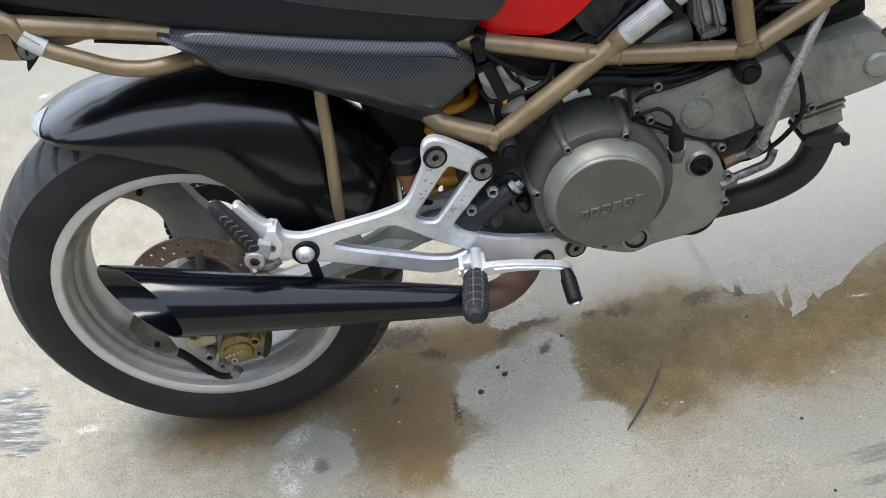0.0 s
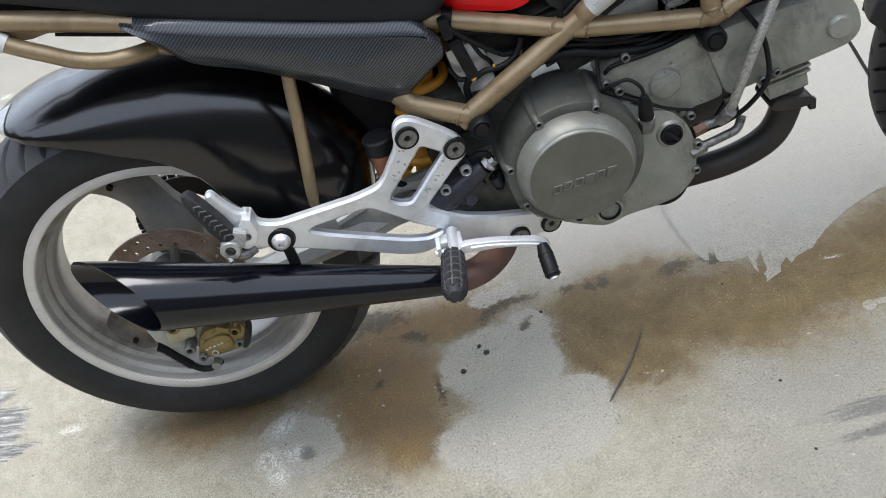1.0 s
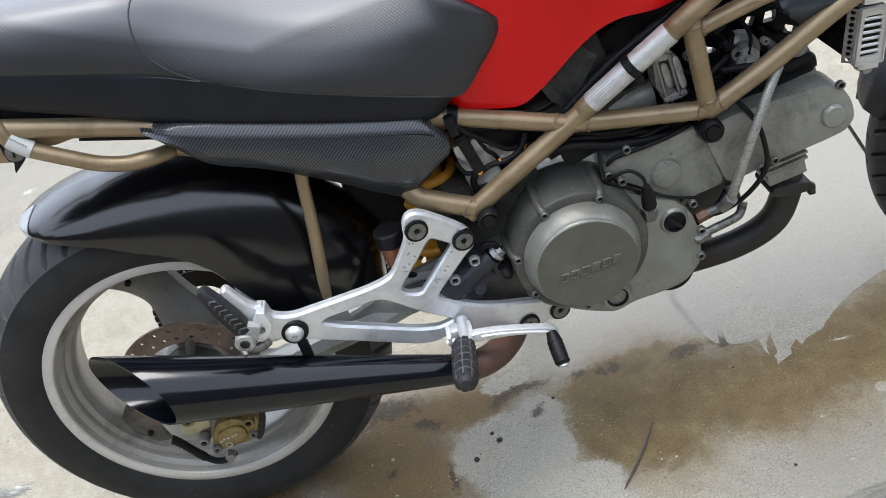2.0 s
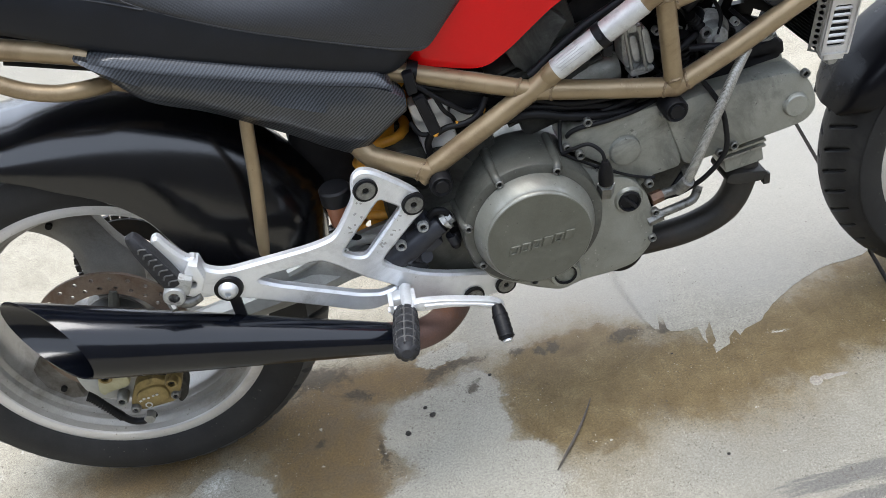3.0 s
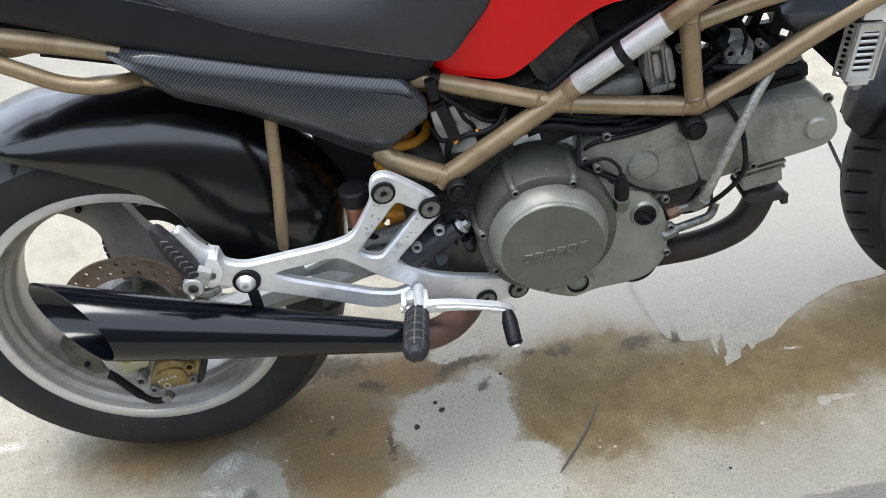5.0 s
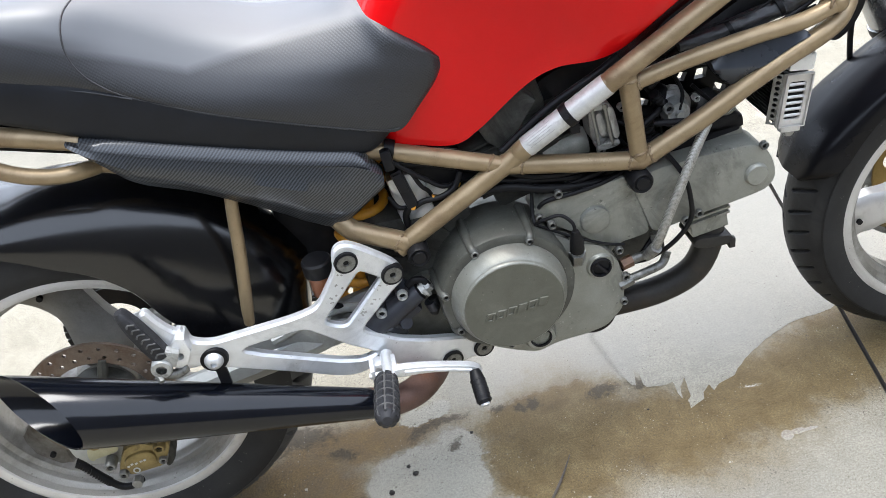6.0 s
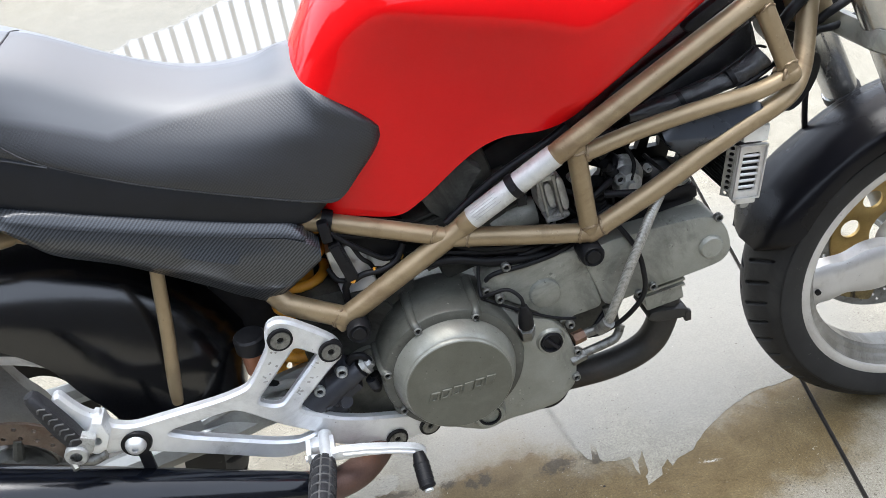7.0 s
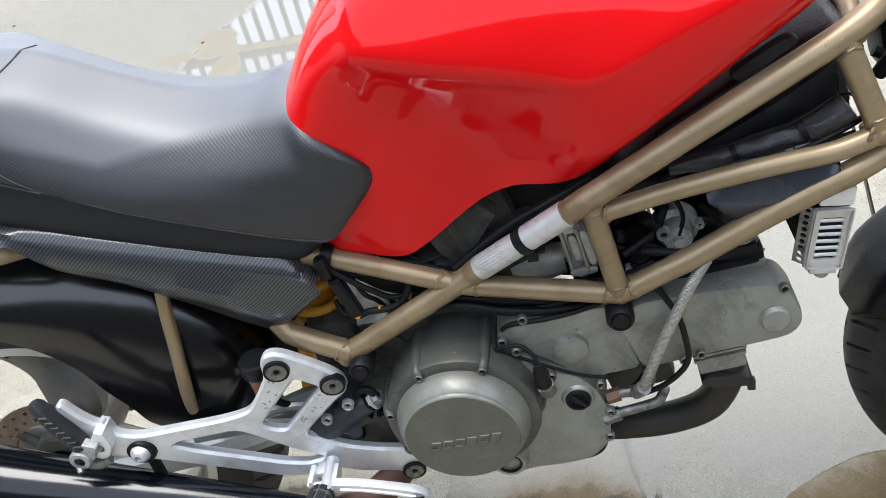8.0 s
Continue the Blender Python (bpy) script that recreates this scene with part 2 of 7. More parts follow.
BARREL = surface("dusty_wheel_paint", (0.23, 0.221, 0.2), (0.36, 0.347, 0.32), 0.36, 0.4, 14, 500, 0.1, dirt=(0.1, 0.085, 0.065), dirt_amount=0.6, chips=(((0.11, 0.09, 0.065), 110, 0.35, 0.6),))
MASTER = surface("blue_grey_moulding", (0.012, 0.0135, 0.019), (0.026, 0.029, 0.038), 0.42, 0.1, 40, 500, 0.2, dirt=(0.07, 0.068, 0.065), dirt_amount=0.3)
RIM = surface("silver_rim_paint", (0.5, 0.485, 0.46), (0.62, 0.605, 0.58), 0.36, 0.4, 12, 600, 0.08, dirt=(0.24, 0.21, 0.18), dirt_amount=0.4, chips=(((0.2, 0.17, 0.13), 130, 0.18, 0.5),))
RUST = surface("rusty_disc", (0.085, 0.06, 0.044), (0.18, 0.138, 0.108), 0.42, 0.5, 30, 500, 0.25, dirt=(0.09, 0.04, 0.02), dirt_amount=0.6)
RUSTPIPE = surface("rusty_pipe", (0.075, 0.04, 0.032), (0.13, 0.075, 0.06), 0.55, 0.3, 25, 400, 0.3, dirt=(0.17, 0.07, 0.03), dirt_amount=0.5)
HEADER = surface("black_header", (0.012, 0.011, 0.01), (0.03, 0.028, 0.025), 0.5, 0.2, 25, 300, 0.25, dirt=(0.06, 0.04, 0.028), dirt_amount=0.4)
BRASS = surface("gold_caliper", (0.17, 0.122, 0.045), (0.33, 0.255, 0.11), 0.42, 0.5, 55, 600, 0.25, dirt=(0.028, 0.02, 0.012), dirt_amount=1.0)
CARRIER = surface("gold_disc_carrier", (0.38, 0.25, 0.08), (0.48, 0.33, 0.12), 0.35, 0.6, 30, 600, 0.1, dirt=(0.2, 0.1, 0.04), dirt_amount=0.5)
SPRING = surface("orange_spring_paint", (0.62, 0.27, 0.02), (0.72, 0.35, 0.04), 0.4, 0, 30, 500, 0.1, dirt=(0.25, 0.1, 0.02), dirt_amount=0.4)
LABEL = surface("silver_label", (0.46, 0.46, 0.45), (0.62, 0.62, 0.6), 0.45, 0.35, 70, 900, 0.2, dirt=(0.2, 0.19, 0.17), dirt_amount=0.5)
PRINT = surface("grey_print", (0.3, 0.3, 0.29), (0.38, 0.38, 0.37), 0.5, 0, 50, 500, 0.0)
BRAID = braid()
FLUID = surface("amber_reservoir", (0.2, 0.075, 0.035), (0.3, 0.12, 0.06), 0.3, 0, 40, 500, 0.05)
WHITEPART = surface("white_plastic", (0.5, 0.5, 0.48), (0.62, 0.62, 0.6), 0.45, 0, 40, 500, 0.05)
CHROME = surface("chrome", (0.7, 0.7, 0.7), (0.8, 0.8, 0.8), 0.12, 1.0, 40, 700, 0.02, spread=0.06)
FORKGREY = surface("grey_fork_paint", (0.3, 0.31, 0.3), (0.42, 0.43, 0.42), 0.35, 0.5, 20, 600, 0.06, dirt=(0.15, 0.145, 0.13), dirt_amount=0.4)
FORKTUBE = surface("bright_fork_tube", (0.4, 0.4, 0.39), (0.52, 0.52, 0.51), 0.22, 0.9, 20, 600, 0.04, dirt=(0.16, 0.15, 0.13), dirt_amount=0.4)
AIRBOX = surface("dusty_black_box", (0.004, 0.0043, 0.005), (0.011, 0.0115, 0.0135), 0.36, 0, 26, 300, 0.35, dirt=(0.055, 0.053, 0.05), dirt_amount=0.5, depth=0.003, spec=0.4)
MESHDARK = surface("dark_radiator", (0.012, 0.012, 0.012), (0.03, 0.03, 0.028), 0.6, 0.2, 60, 600, 0.2)
GLASS = surface("oily_sight_glass", (0.1, 0.105, 0.085), (0.2, 0.21, 0.18), 0.12, 0, 60, 500, 0.02, coat=1.0, spread=0.05)
COPPER = surface("copper_fitting", (0.1, 0.055, 0.035), (0.2, 0.11, 0.065), 0.5, 0.3, 60, 600, 0.2, dirt=(0.04, 0.025, 0.018), dirt_amount=0.6)
WOOD = surface("dry_twig", (0.035, 0.028, 0.022), (0.09, 0.075, 0.06), 0.8, 0, 60, 400, 0.5)
FENCE = surface("grey_steel_fence", (0.12, 0.12, 0.12), (0.18, 0.18, 0.175), 0.5, 0.2, 8, 200, 0.1)
PLASTER = surface("dark_grey_plaster", (0.09, 0.088, 0.084), (0.125, 0.122, 0.117), 0.85, 0, 2, 60, 0.2, spec=0.2)


# ---- building tools ----
from mathutils.bvhtree import BVHTree  # noqa: E402


def cr(pts, n):
    """Catmull-Rom samples, n a span, through control points of any dimension."""
    p = [np.array(q, float) for q in pts]
    out = []
    for i in range(len(p) - 1):
        a, b, c, d = p[max(i - 1, 0)], p[i], p[i + 1], p[min(i + 2, len(p) - 1)]
        for k in range(n):
            t = k / n
            out.append(0.5 * (2 * b + (c - a) * t + (2 * a - 5 * b + 4 * c - d) * t * t + (3 * b - a - 3 * c + d) * t ** 3))
    out.append(p[-1])
    return out


def skin(bm, rings, closed=True, cap=True):
    """Faces between rings of points; the rings' ends capped."""
    vs = [[bm.verts.new(tuple(q)) for q in r] for r in rings]
    m = len(rings[0])
    for a, b in zip(vs, vs[1:]):
        for k in range(m if closed else m - 1):
            j = (k + 1) % m
            bm.faces.new((a[k], a[j], b[j], b[k]))
    if cap and closed:
        bm.faces.new(vs[0][::-1])
        bm.faces.new(vs[-1])
    return vs


def tube(bm, pts, r, segs=12, smooth=6, cap=True):
    """A round tube along points; r a radius or one radius a point."""
    rs = [r] * len(pts) if isinstance(r, (int, float)) else list(r)
    path = cr([(*p, q) for p, q in zip(pts, rs)], smooth) if len(pts) > 2 else [np.array((*p, q)) for p, q in zip(pts, rs)]
    rings, up = [], None
    for i, q in enumerate(path):
        d = Vector(path[min(i + 1, len(path) - 1)][:3]) - Vector(path[max(i - 1, 0)][:3])
        d.normalize()
        if up is None:
            up = d.orthogonal().normalized()
        up = (up - d * up.dot(d)).normalized()
        side = d.cross(up)
        c = Vector(q[:3])
        rings.append([c + (up * math.cos(2 * math.pi * k / segs) + side * math.sin(2 * math.pi * k / segs)) * q[3] for k in range(segs)])
    skin(bm, rings, True, cap)
    return bm


def rod(bm, a, b, r, r2=None, segs=14):
    return tube(bm, [a, b], [r, r if r2 is None else r2], segs)


def lathe(bm, prof, centre, segs=40, axis="y", start=0.0, sweep=2 * math.pi):
    """Turn a profile of (radius, height) round an axis through centre."""
    full = abs(sweep - 2 * math.pi) < 1e-6
    rings = []
    c = Vector(centre)
    for k in range(segs if full else segs + 1):
        a = start + sweep * k / segs
        ring = []
        for r, h in prof:
            u, v = r * math.cos(a), r * math.sin(a)
            ring.append(c + (Vector((u, h, v)) if axis == "y" else Vector((u, v, h)) if axis == "z" else Vector((h, u, v))))
        rings.append(ring)
    vs = [[bm.verts.new(q) for q in r] for r in rings]
    n = len(vs)
    for k in range(n if full else n - 1):
        a, b = vs[k], vs[(k + 1) % n]
        for i in range(len(prof) - 1):
            bm.faces.new((a[i], a[i + 1], b[i + 1], b[i]))
    bmesh.ops.remove_doubles(bm, verts=bm.verts, dist=1e-6)
    return bm


def block(bm, centre, size, turn=None, bevel=0.0):
    m = Matrix.Translation(centre) @ (turn.to_4x4() if turn else Matrix()) @ Matrix.Diagonal((*size, 1))
    made = bmesh.ops.create_cube(bm, size=1, matrix=m)["verts"]
    if bevel:
        edges = {e for v in made for e in v.link_edges}
        bmesh.ops.bevel(bm, geom=list(edges), offset=bevel, segments=2, profile=0.6, affect="EDGES")
    return bm


def plate(bm, outline, y, depth, holes=(), bevel=0.003, shear=(0.0, 0.0, 0.0), round_steps=0, steps=2):
    """A plate cut to an outline in x and z, its near face at y (plus shear: y0 + a*x + b*z), depth thick, with holes and rounded near edges."""
    if round_steps:
        outline = rounded(outline, 0.012)
        holes = [rounded(h, 0.006) for h in holes]
    near = lambda q: (q[0], y + shear[0] + shear[1] * q[0] + shear[2] * q[1], q[1])  # noqa: E731
    edges = []
    for loop in (outline, *holes):
        vs = [bm.verts.new(near(q)) for q in loop]
        edges += [bm.edges.new((vs[i], vs[(i + 1) % len(vs)])) for i in range(len(vs))]
    faces = [f for f in bmesh.ops.triangle_fill(bm, edges=edges, use_beauty=True)["geom"] if isinstance(f, bmesh.types.BMFace)]
    bmesh.ops.recalc_face_normals(bm, faces=faces)
    if faces and sum(f.normal.y for f in faces) > 0:
        bmesh.ops.reverse_faces(bm, faces=faces)
    out = bmesh.ops.extrude_face_region(bm, geom=faces, use_keep_orig=True)
    moved = [v for v in out["geom"] if isinstance(v, bmesh.types.BMVert)]
    bmesh.ops.translate(bm, verts=moved, vec=(0, depth, 0))
    rim = [e for e in edges if e.is_valid]
    if bevel:
        bmesh.ops.bevel(bm, geom=rim, offset=bevel, segments=steps, profile=0.55, affect="EDGES")
    bmesh.ops.recalc_face_normals(bm, faces=bm.faces)
    return bm


def rounded(loop, radius):
    """A closed outline with its corners rounded off, cut back by radius at most."""
    out = []
    for i, q in enumerate(loop):
        a, b = Vector(loop[i - 1]), Vector(loop[(i + 1) % len(loop)])
        q = Vector(q)
        p0 = q + (a - q) * min(0.45, radius / max((a - q).length, 1e-6))
        p1 = q + (b - q) * min(0.45, radius / max((b - q).length, 1e-6))
        for t in (0.0, 0.33, 0.67, 1.0):
            out.append(tuple(p0 * (1 - t) ** 2 + q * (2 * t * (1 - t)) + p1 * t * t))
    return out


def part(name, bm, mat, parent=None, label="", flat=False):
    """Link a bmesh as one mesh object under a thing or a part."""
    bmesh.ops.recalc_face_normals(bm, faces=bm.faces)
    me = bpy.data.meshes.new(name)
    bm.to_mesh(me)
    bm.free()
    me.materials.append(mat)
    if not flat:
        me.shade_smooth()
        me.set_sharp_from_angle(angle=radians(38))
    ob = new(name, me)
    ob.parent = parent
    if label:
        tagged(ob, label)
    return ob


def mesh():
    return bmesh.new()


def cap_screw(parent, at, r=0.0058, h=0.005, direction=(0, -1, 0), mat=None, name="bolt"):
    """A socket cap screw: a short drum with a dark hole in its head."""
    d = Vector(direction).normalized()
    q = Matrix.Translation(at) @ d.to_track_quat("Z", "Y").to_matrix().to_4x4()
    bm = mesh()
    lathe(bm, [(0.58 * r, -0.2 * h), (0.6 * r, 0.9 * h), (0.68 * r, h), (0.86 * r, h), (r, 0.8 * h), (r, -0.6 * h)], (0, 0, 0), 14, "z")
    bmesh.ops.transform(bm, matrix=q, verts=bm.verts)
    head = part(name, bm, mat or BOLT, parent)
    bm = mesh()
    lathe(bm, [(0.0, 0.25 * h), (0.6 * r, 0.25 * h)], (0, 0, 0), 6, "z")
    bmesh.ops.transform(bm, matrix=q, verts=bm.verts)
    part("socket", bm, SOCKET, parent)
    return head


def flat_bolt(parent, at, r=0.0155, normal=(0.18, -0.98, -0.05)):
    """A wide flat-headed bracket bolt: dark ring, grey face and socket."""
    d = Vector(normal).normalized()
    q = Matrix.Translation(at) @ d.to_track_quat("Z", "Y").to_matrix().to_4x4()
    bm = mesh()
    lathe(bm, [(0.0, -0.001), (0.25 * r, -0.001), (0.3 * r, 0.004), (0.82 * r, 0.005), (0.86 * r, 0.003)], (0, 0, 0), 24, "z")
    bmesh.ops.transform(bm, matrix=q, verts=bm.verts)
    head = part("bolt", bm, BOLT, parent, "flat zinc socket bolt")
    bm = mesh()
    lathe(bm, [(0.0, 0.0015), (0.28 * r, 0.0015)], (0, 0, 0), 6, "z")
    bmesh.ops.transform(bm, matrix=q, verts=bm.verts)
    part("socket", bm, SOCKET, parent)
    bm = mesh()
    lathe(bm, [(0.85 * r, 0.002), (0.87 * r, 0.005), (1.05 * r, 0.004), (1.08 * r, -0.004)], (0, 0, 0), 24, "z")
    bmesh.ops.transform(bm, matrix=q, verts=bm.verts)
    part("washer", bm, RUBBER, parent, "black washer round the bolt")
    return head


# ---- ground ----
def mapped_ellipse(nt, co, cx, cy, rx, ry, turn=0.0):
    """The distance from an ellipse's centre, 1 at its edge."""
    mp = nt.nodes.new("ShaderNodeMapping")
    mp.vector_type = "TEXTURE"
    mp.inputs["Location"].default_value = (cx, cy, 0)
    mp.inputs["Rotation"].default_value = (0, 0, radians(turn))
    mp.inputs["Scale"].default_value = (rx, ry, 1)
    nt.links.new(co, mp.inputs["Vector"])
    n = nt.nodes.new("ShaderNodeVectorMath")
    n.operation = "LENGTH"
    nt.links.new(mp.outputs[0], n.inputs[0])
    return n.outputs["Value"]


def region(nt, co, wobble, ellipses, soft=0.12, amount=0.5):
    """A mask with a ragged edge, from a union of ellipses."""
    d = None
    for e in ellipses:
        k = mapped_ellipse(nt, co, *e)
        d = k if d is None else math_node(nt, "SMOOTH_MIN", d, k, 0.15)
    d = math_node(nt, "ADD", d, math_node(nt, "MULTIPLY", math_node(nt, "SUBTRACT", wobble, 0.5), amount))
    n = nt.nodes.new("ShaderNodeMapRange")
    n.interpolation_type = "SMOOTHSTEP"
    for k, v in ((1, 1 - soft), (2, 1 + soft), (3, 1.0), (4, 0.0)):
        n.inputs[k].default_value = v
    nt.links.new(d, n.inputs[0])
    return n.outputs[0]


def around(centres, radii):
    return [(x, y, *r) for (x, y), r in zip(centres, radii)]


RUSTY = around([(0.25, -0.1), (0.33, 0.03), (-0.06, -0.05), (0.19, -0.02), (0.28, -0.2)], [(0.12, 0.15, 0), (0.17, 0.06, 0), (0.15, 0.065, 0), (0.14, 0.07, 0), (0.07, 0.08, 0)])
DAMP = around([(0.70, -0.09), (0.86, -0.115), (1.04, -0.09), (1.17, -0.06), (1.26, -0.01), (1.33, 0.03), (0.62, -0.12), (0.69, 0.0)], [(0.15, 0.145, 0), (0.2, 0.115, -6), (0.2, 0.1, 6), (0.16, 0.1, 12), (0.1, 0.09, 0), (0.12, 0.07, 0), (0.07, 0.11, 0), (0.16, 0.05, 0)])
DRY = around([(0.443, -0.095), (0.505, -0.09), (0.095, -0.17), (0.06, -0.125), (0.47, -0.25), (0.47, 0.066), (0.55, -0.22)], [(0.096, 0.092, 0), (0.05, 0.1, 0), (0.068, 0.062, 0), (0.05, 0.03, 20), (0.15, 0.09, 0), (0.05, 0.022, 0), (0.06, 0.05, -30)])
OIL = around([(0.465, 0.027), (0.505, 0.031), (0.508, -0.035), (0.598, 0.03), (0.663, 0.016), (0.64, 0.022), (0.789, 0.008), (0.868, 0.004), (0.229, -0.088), (0.298, 0.017), (0.225, 0.075), (0.341, -0.13)], [(0.036, 0.016, 5), (0.03, 0.01, 0), (0.011, 0.014, 0), (0.012, 0.009, 0), (0.013, 0.01, 0), (0.012, 0.008, 0), (0.026, 0.014, 0), (0.024, 0.012, 0), (0.011, 0.009, 0), (0.03, 0.012, 0), (0.06, 0.03, 0), (0.006, 0.03, 8)])
# pale glint of the wet ground, a reflection put into the colour
GLINT = around([(1.052, -0.185), (1.072, -0.182), (1.092, -0.183)], [(0.011, 0.01, 40), (0.013, 0.006, 0), (0.015, 0.0035, 0)])
SCUFF = around([(0.029, -0.182), (0.055, -0.117), (0.045, -0.215), (0.073, -0.181), (-0.364, 0.009), (1.047, -0.062), (-0.905, 1.543)], [(0.028, 0.03, 20), (0.03, 0.022, 40), (0.022, 0.03, 30), (0.03, 0.02, 0), (0.03, 0.012, 0), (0.02, 0.004, -8), (0.03, 0.02, 0)])
STREAK = around([(1.022, -0.365), (1.008, -0.405), (0.098, -0.186), (0.035, -0.39), (1.03, -0.438)], [(0.12, 0.016, 2), (0.1, 0.01, 2), (0.014, 0.014, 0), (0.016, 0.016, 0), (0.03, 0.02, 10)])
SCRAPE = around([(-0.556, 0.145), (-0.529, 0.096), (-0.517, 0.059), (-0.525, 0.029), (-0.487, -0.001)], [(0.04, 0.02, 0), (0.05, 0.022, 0), (0.05, 0.022, 0), (0.05, 0.016, 0), (0.05, 0.012, 0)])
GRIME = around([(0.189, -0.334), (0.259, -0.394), (0.341, -0.386), (0.136, -0.291)], [(0.06, 0.05, 30), (0.1, 0.04, 20), (0.09, 0.05, 0), (0.05, 0.02, 40)])
POOL = [(-0.12, 2.25, 0.56, 0.62, 0), (0.55, 2.5, 1.1, 0.92, 0), (1.1, 3.0, 1.2, 0.8, 0)]
POOL_SILT = [(-0.28, 2.277, 0.42, 0.03, -3), (-0.6, 2.44, 0.09, 0.12, 20), (-0.56, 2.32, 0.09, 0.07, 0), (-0.47, 2.1, 0.06, 0.17, 8), (-0.74, 2.3, 0.08, 0.05, 0)]


SCRAPE_TURN = radians(-12)
WET = around([(1.083, 0.201), (1.29, 0.275), (1.286, 0.477)], [(0.26, 0.2, 0), (0.24, 0.26, 0), (0.24, 0.26, 0)]) + around([(0.716, 0.127), (0.799, 0.15)], [(0.2, 0.14, 0), (0.2, 0.14, 0)])


def warped(nt, co, *layers):
    """Coordinates pushed about by noise, so that outlines drawn in them run ragged."""
    for scale, reach in layers:
        n = nt.nodes.new("ShaderNodeTexNoise")
        n.inputs["Scale"].default_value, n.inputs["Detail"].default_value, n.inputs["Roughness"].default_value = scale, 5, 0.65
        nt.links.new(co, n.inputs["Vector"])
        k = nt.nodes.new("ShaderNodeVectorMath")
        k.operation = "MULTIPLY_ADD"
        nt.links.new(n.outputs["Color"], k.inputs[0])
        k.inputs[1].default_value = (reach, reach, 0)
        shift = nt.nodes.new("ShaderNodeVectorMath")
        shift.operation = "SUBTRACT"
        nt.links.new(co, shift.inputs[0])
        shift.inputs[1].default_value = (reach / 2, reach / 2, 0)
        nt.links.new(shift.outputs[0], k.inputs[2])
        co = k.outputs[0]
    return co


def times(nt, a, b):
    return math_node(nt, "MULTIPLY", a, b)


def inverse(nt, a, amount=1.0):
    return math_node(nt, "MULTIPLY_ADD", a, -amount, 1.0)


def concrete(name, stained=True):
    """Worn concrete; stained: with brown damp stains, oil spots, pale scuffs and black smears."""
    m, nt, p, co = material(name)
    broad = noise_tex(nt, co, 2.2, 6, 0.6)
    blot = noise_tex(nt, co, 9, 9, 0.72, 0.5)
    mottle = noise_tex(nt, co, 42, 8, 0.75, 0.3)
    grain = noise_tex(nt, co, 260, 7, 0.85)
    sand = noise_tex(nt, co, 900, 3, 0.8)
    col = ramp(nt, blot, [(0.28, (0.196, 0.178, 0.136)), (0.45, (0.243, 0.223, 0.175)), (0.6, (0.272, 0.252, 0.202)), (0.76, (0.322, 0.302, 0.248))])
    col = blend(nt, times(nt, math_node(nt, "SUBTRACT", broad, 0.48, clamp=True), 1.6), col, (0.235, 0.22, 0.18))
    col = blend(nt, 0.5, col, ramp(nt, mottle, [(0.3, (0.36, 0.35, 0.34)), (0.5, (0.5, 0.5, 0.5)), (0.68, (0.64, 0.64, 0.64))]), "OVERLAY")
    r = math_node(nt, "MULTIPLY_ADD", blot, 0.25, 0.68)
    wet = region(nt, co, blot, WET, 0.6, 0.4)
    col = blend(nt, times(nt, wet, 0.8), col, (0.185, 0.18, 0.16))
    r = math_node(nt, "SUBTRACT", r, times(nt, wet, 0.25))
    stain = None
    if stained:
        dull = region(nt, co, blot, [(1.15, -0.5, 0.5, 0.3, 10), (0.95, -0.3, 0.22, 0.1, 0), (-0.6, 2.6, 2.5, 1.3, 0)], 0.7, 0.7)
        col = blend(nt, times(nt, dull, 0.75), col, (0.172, 0.165, 0.142))
        ragged = noise_tex(nt, co, 24, 9, 0.78, 0.6)
        edge = warped(nt, co, (8, 0.085), (38, 0.03), (150, 0.009))
        loose = warped(nt, co, (6, 0.12), (60, 0.05))
        dry = region(nt, edge, ragged, DRY, 0.1, 0.25)
        open_dry = inverse(nt, dry)
        cloud = noise_tex(nt, co, 15, 10, 0.75, 0.4)
        soaked = math_node(nt, "MULTIPLY_ADD", cloud, 1.1, 0.28, clamp=True)
        rusty = times(nt, times(nt, region(nt, edge, ragged, RUSTY, 0.5, 0.9), open_dry), soaked)
        damp = times(nt, region(nt, loose, ragged, DAMP, 0.42, 0.8), open_dry)
        halo = times(nt, region(nt, loose, blot, RUSTY + DAMP, 0.9, 1.1), inverse(nt, dry, 0.6))
        brown = ramp(nt, cloud, [(0.3, (0.054, 0.0295, 0.008)), (0.44, (0.09, 0.052, 0.0155)), (0.57, (0.124, 0.078, 0.027)), (0.72, (0.175, 0.125, 0.056))])
        tan = ramp(nt, cloud, [(0.28, (0.068, 0.043, 0.0135)), (0.43, (0.098, 0.067, 0.0255)), (0.57, (0.126, 0.09, 0.038)), (0.72, (0.168, 0.131, 0.067))])
        col = blend(nt, times(nt, halo, 0.8), col, (0.175, 0.14, 0.084))
        col = blend(nt, times(nt, damp, 0.9), col, tan)
        col = blend(nt, times(nt, rusty, 0.93), col, brown)
        stain = math_node(nt, "MAXIMUM", damp, rusty)
        # tide lines where a stain has dried back
        col = blend(nt, times(nt, dry, 0.6), col, (0.268, 0.258, 0.225))
        tide = times(nt, math_node(nt, "SUBTRACT", 1.0, math_node(nt, "ABSOLUTE", math_node(nt, "MULTIPLY_ADD", dry, 2.0, -1.0)), clamp=True), region(nt, loose, blot, RUSTY + DAMP, 0.5, 0.7))
        col = blend(nt, times(nt, times(nt, tide, ragged), 0.75), col, (0.06, 0.04, 0.018))
        oil = region(nt, edge, noise_tex(nt, co, 90, 8, 0.78, 0.5), OIL, 0.5, 3.4)
        col = blend(nt, times(nt, oil, 0.85), col, (0.046, 0.036, 0.022))
        chip = noise_tex(nt, co, 95, 9, 0.8, 0.8)
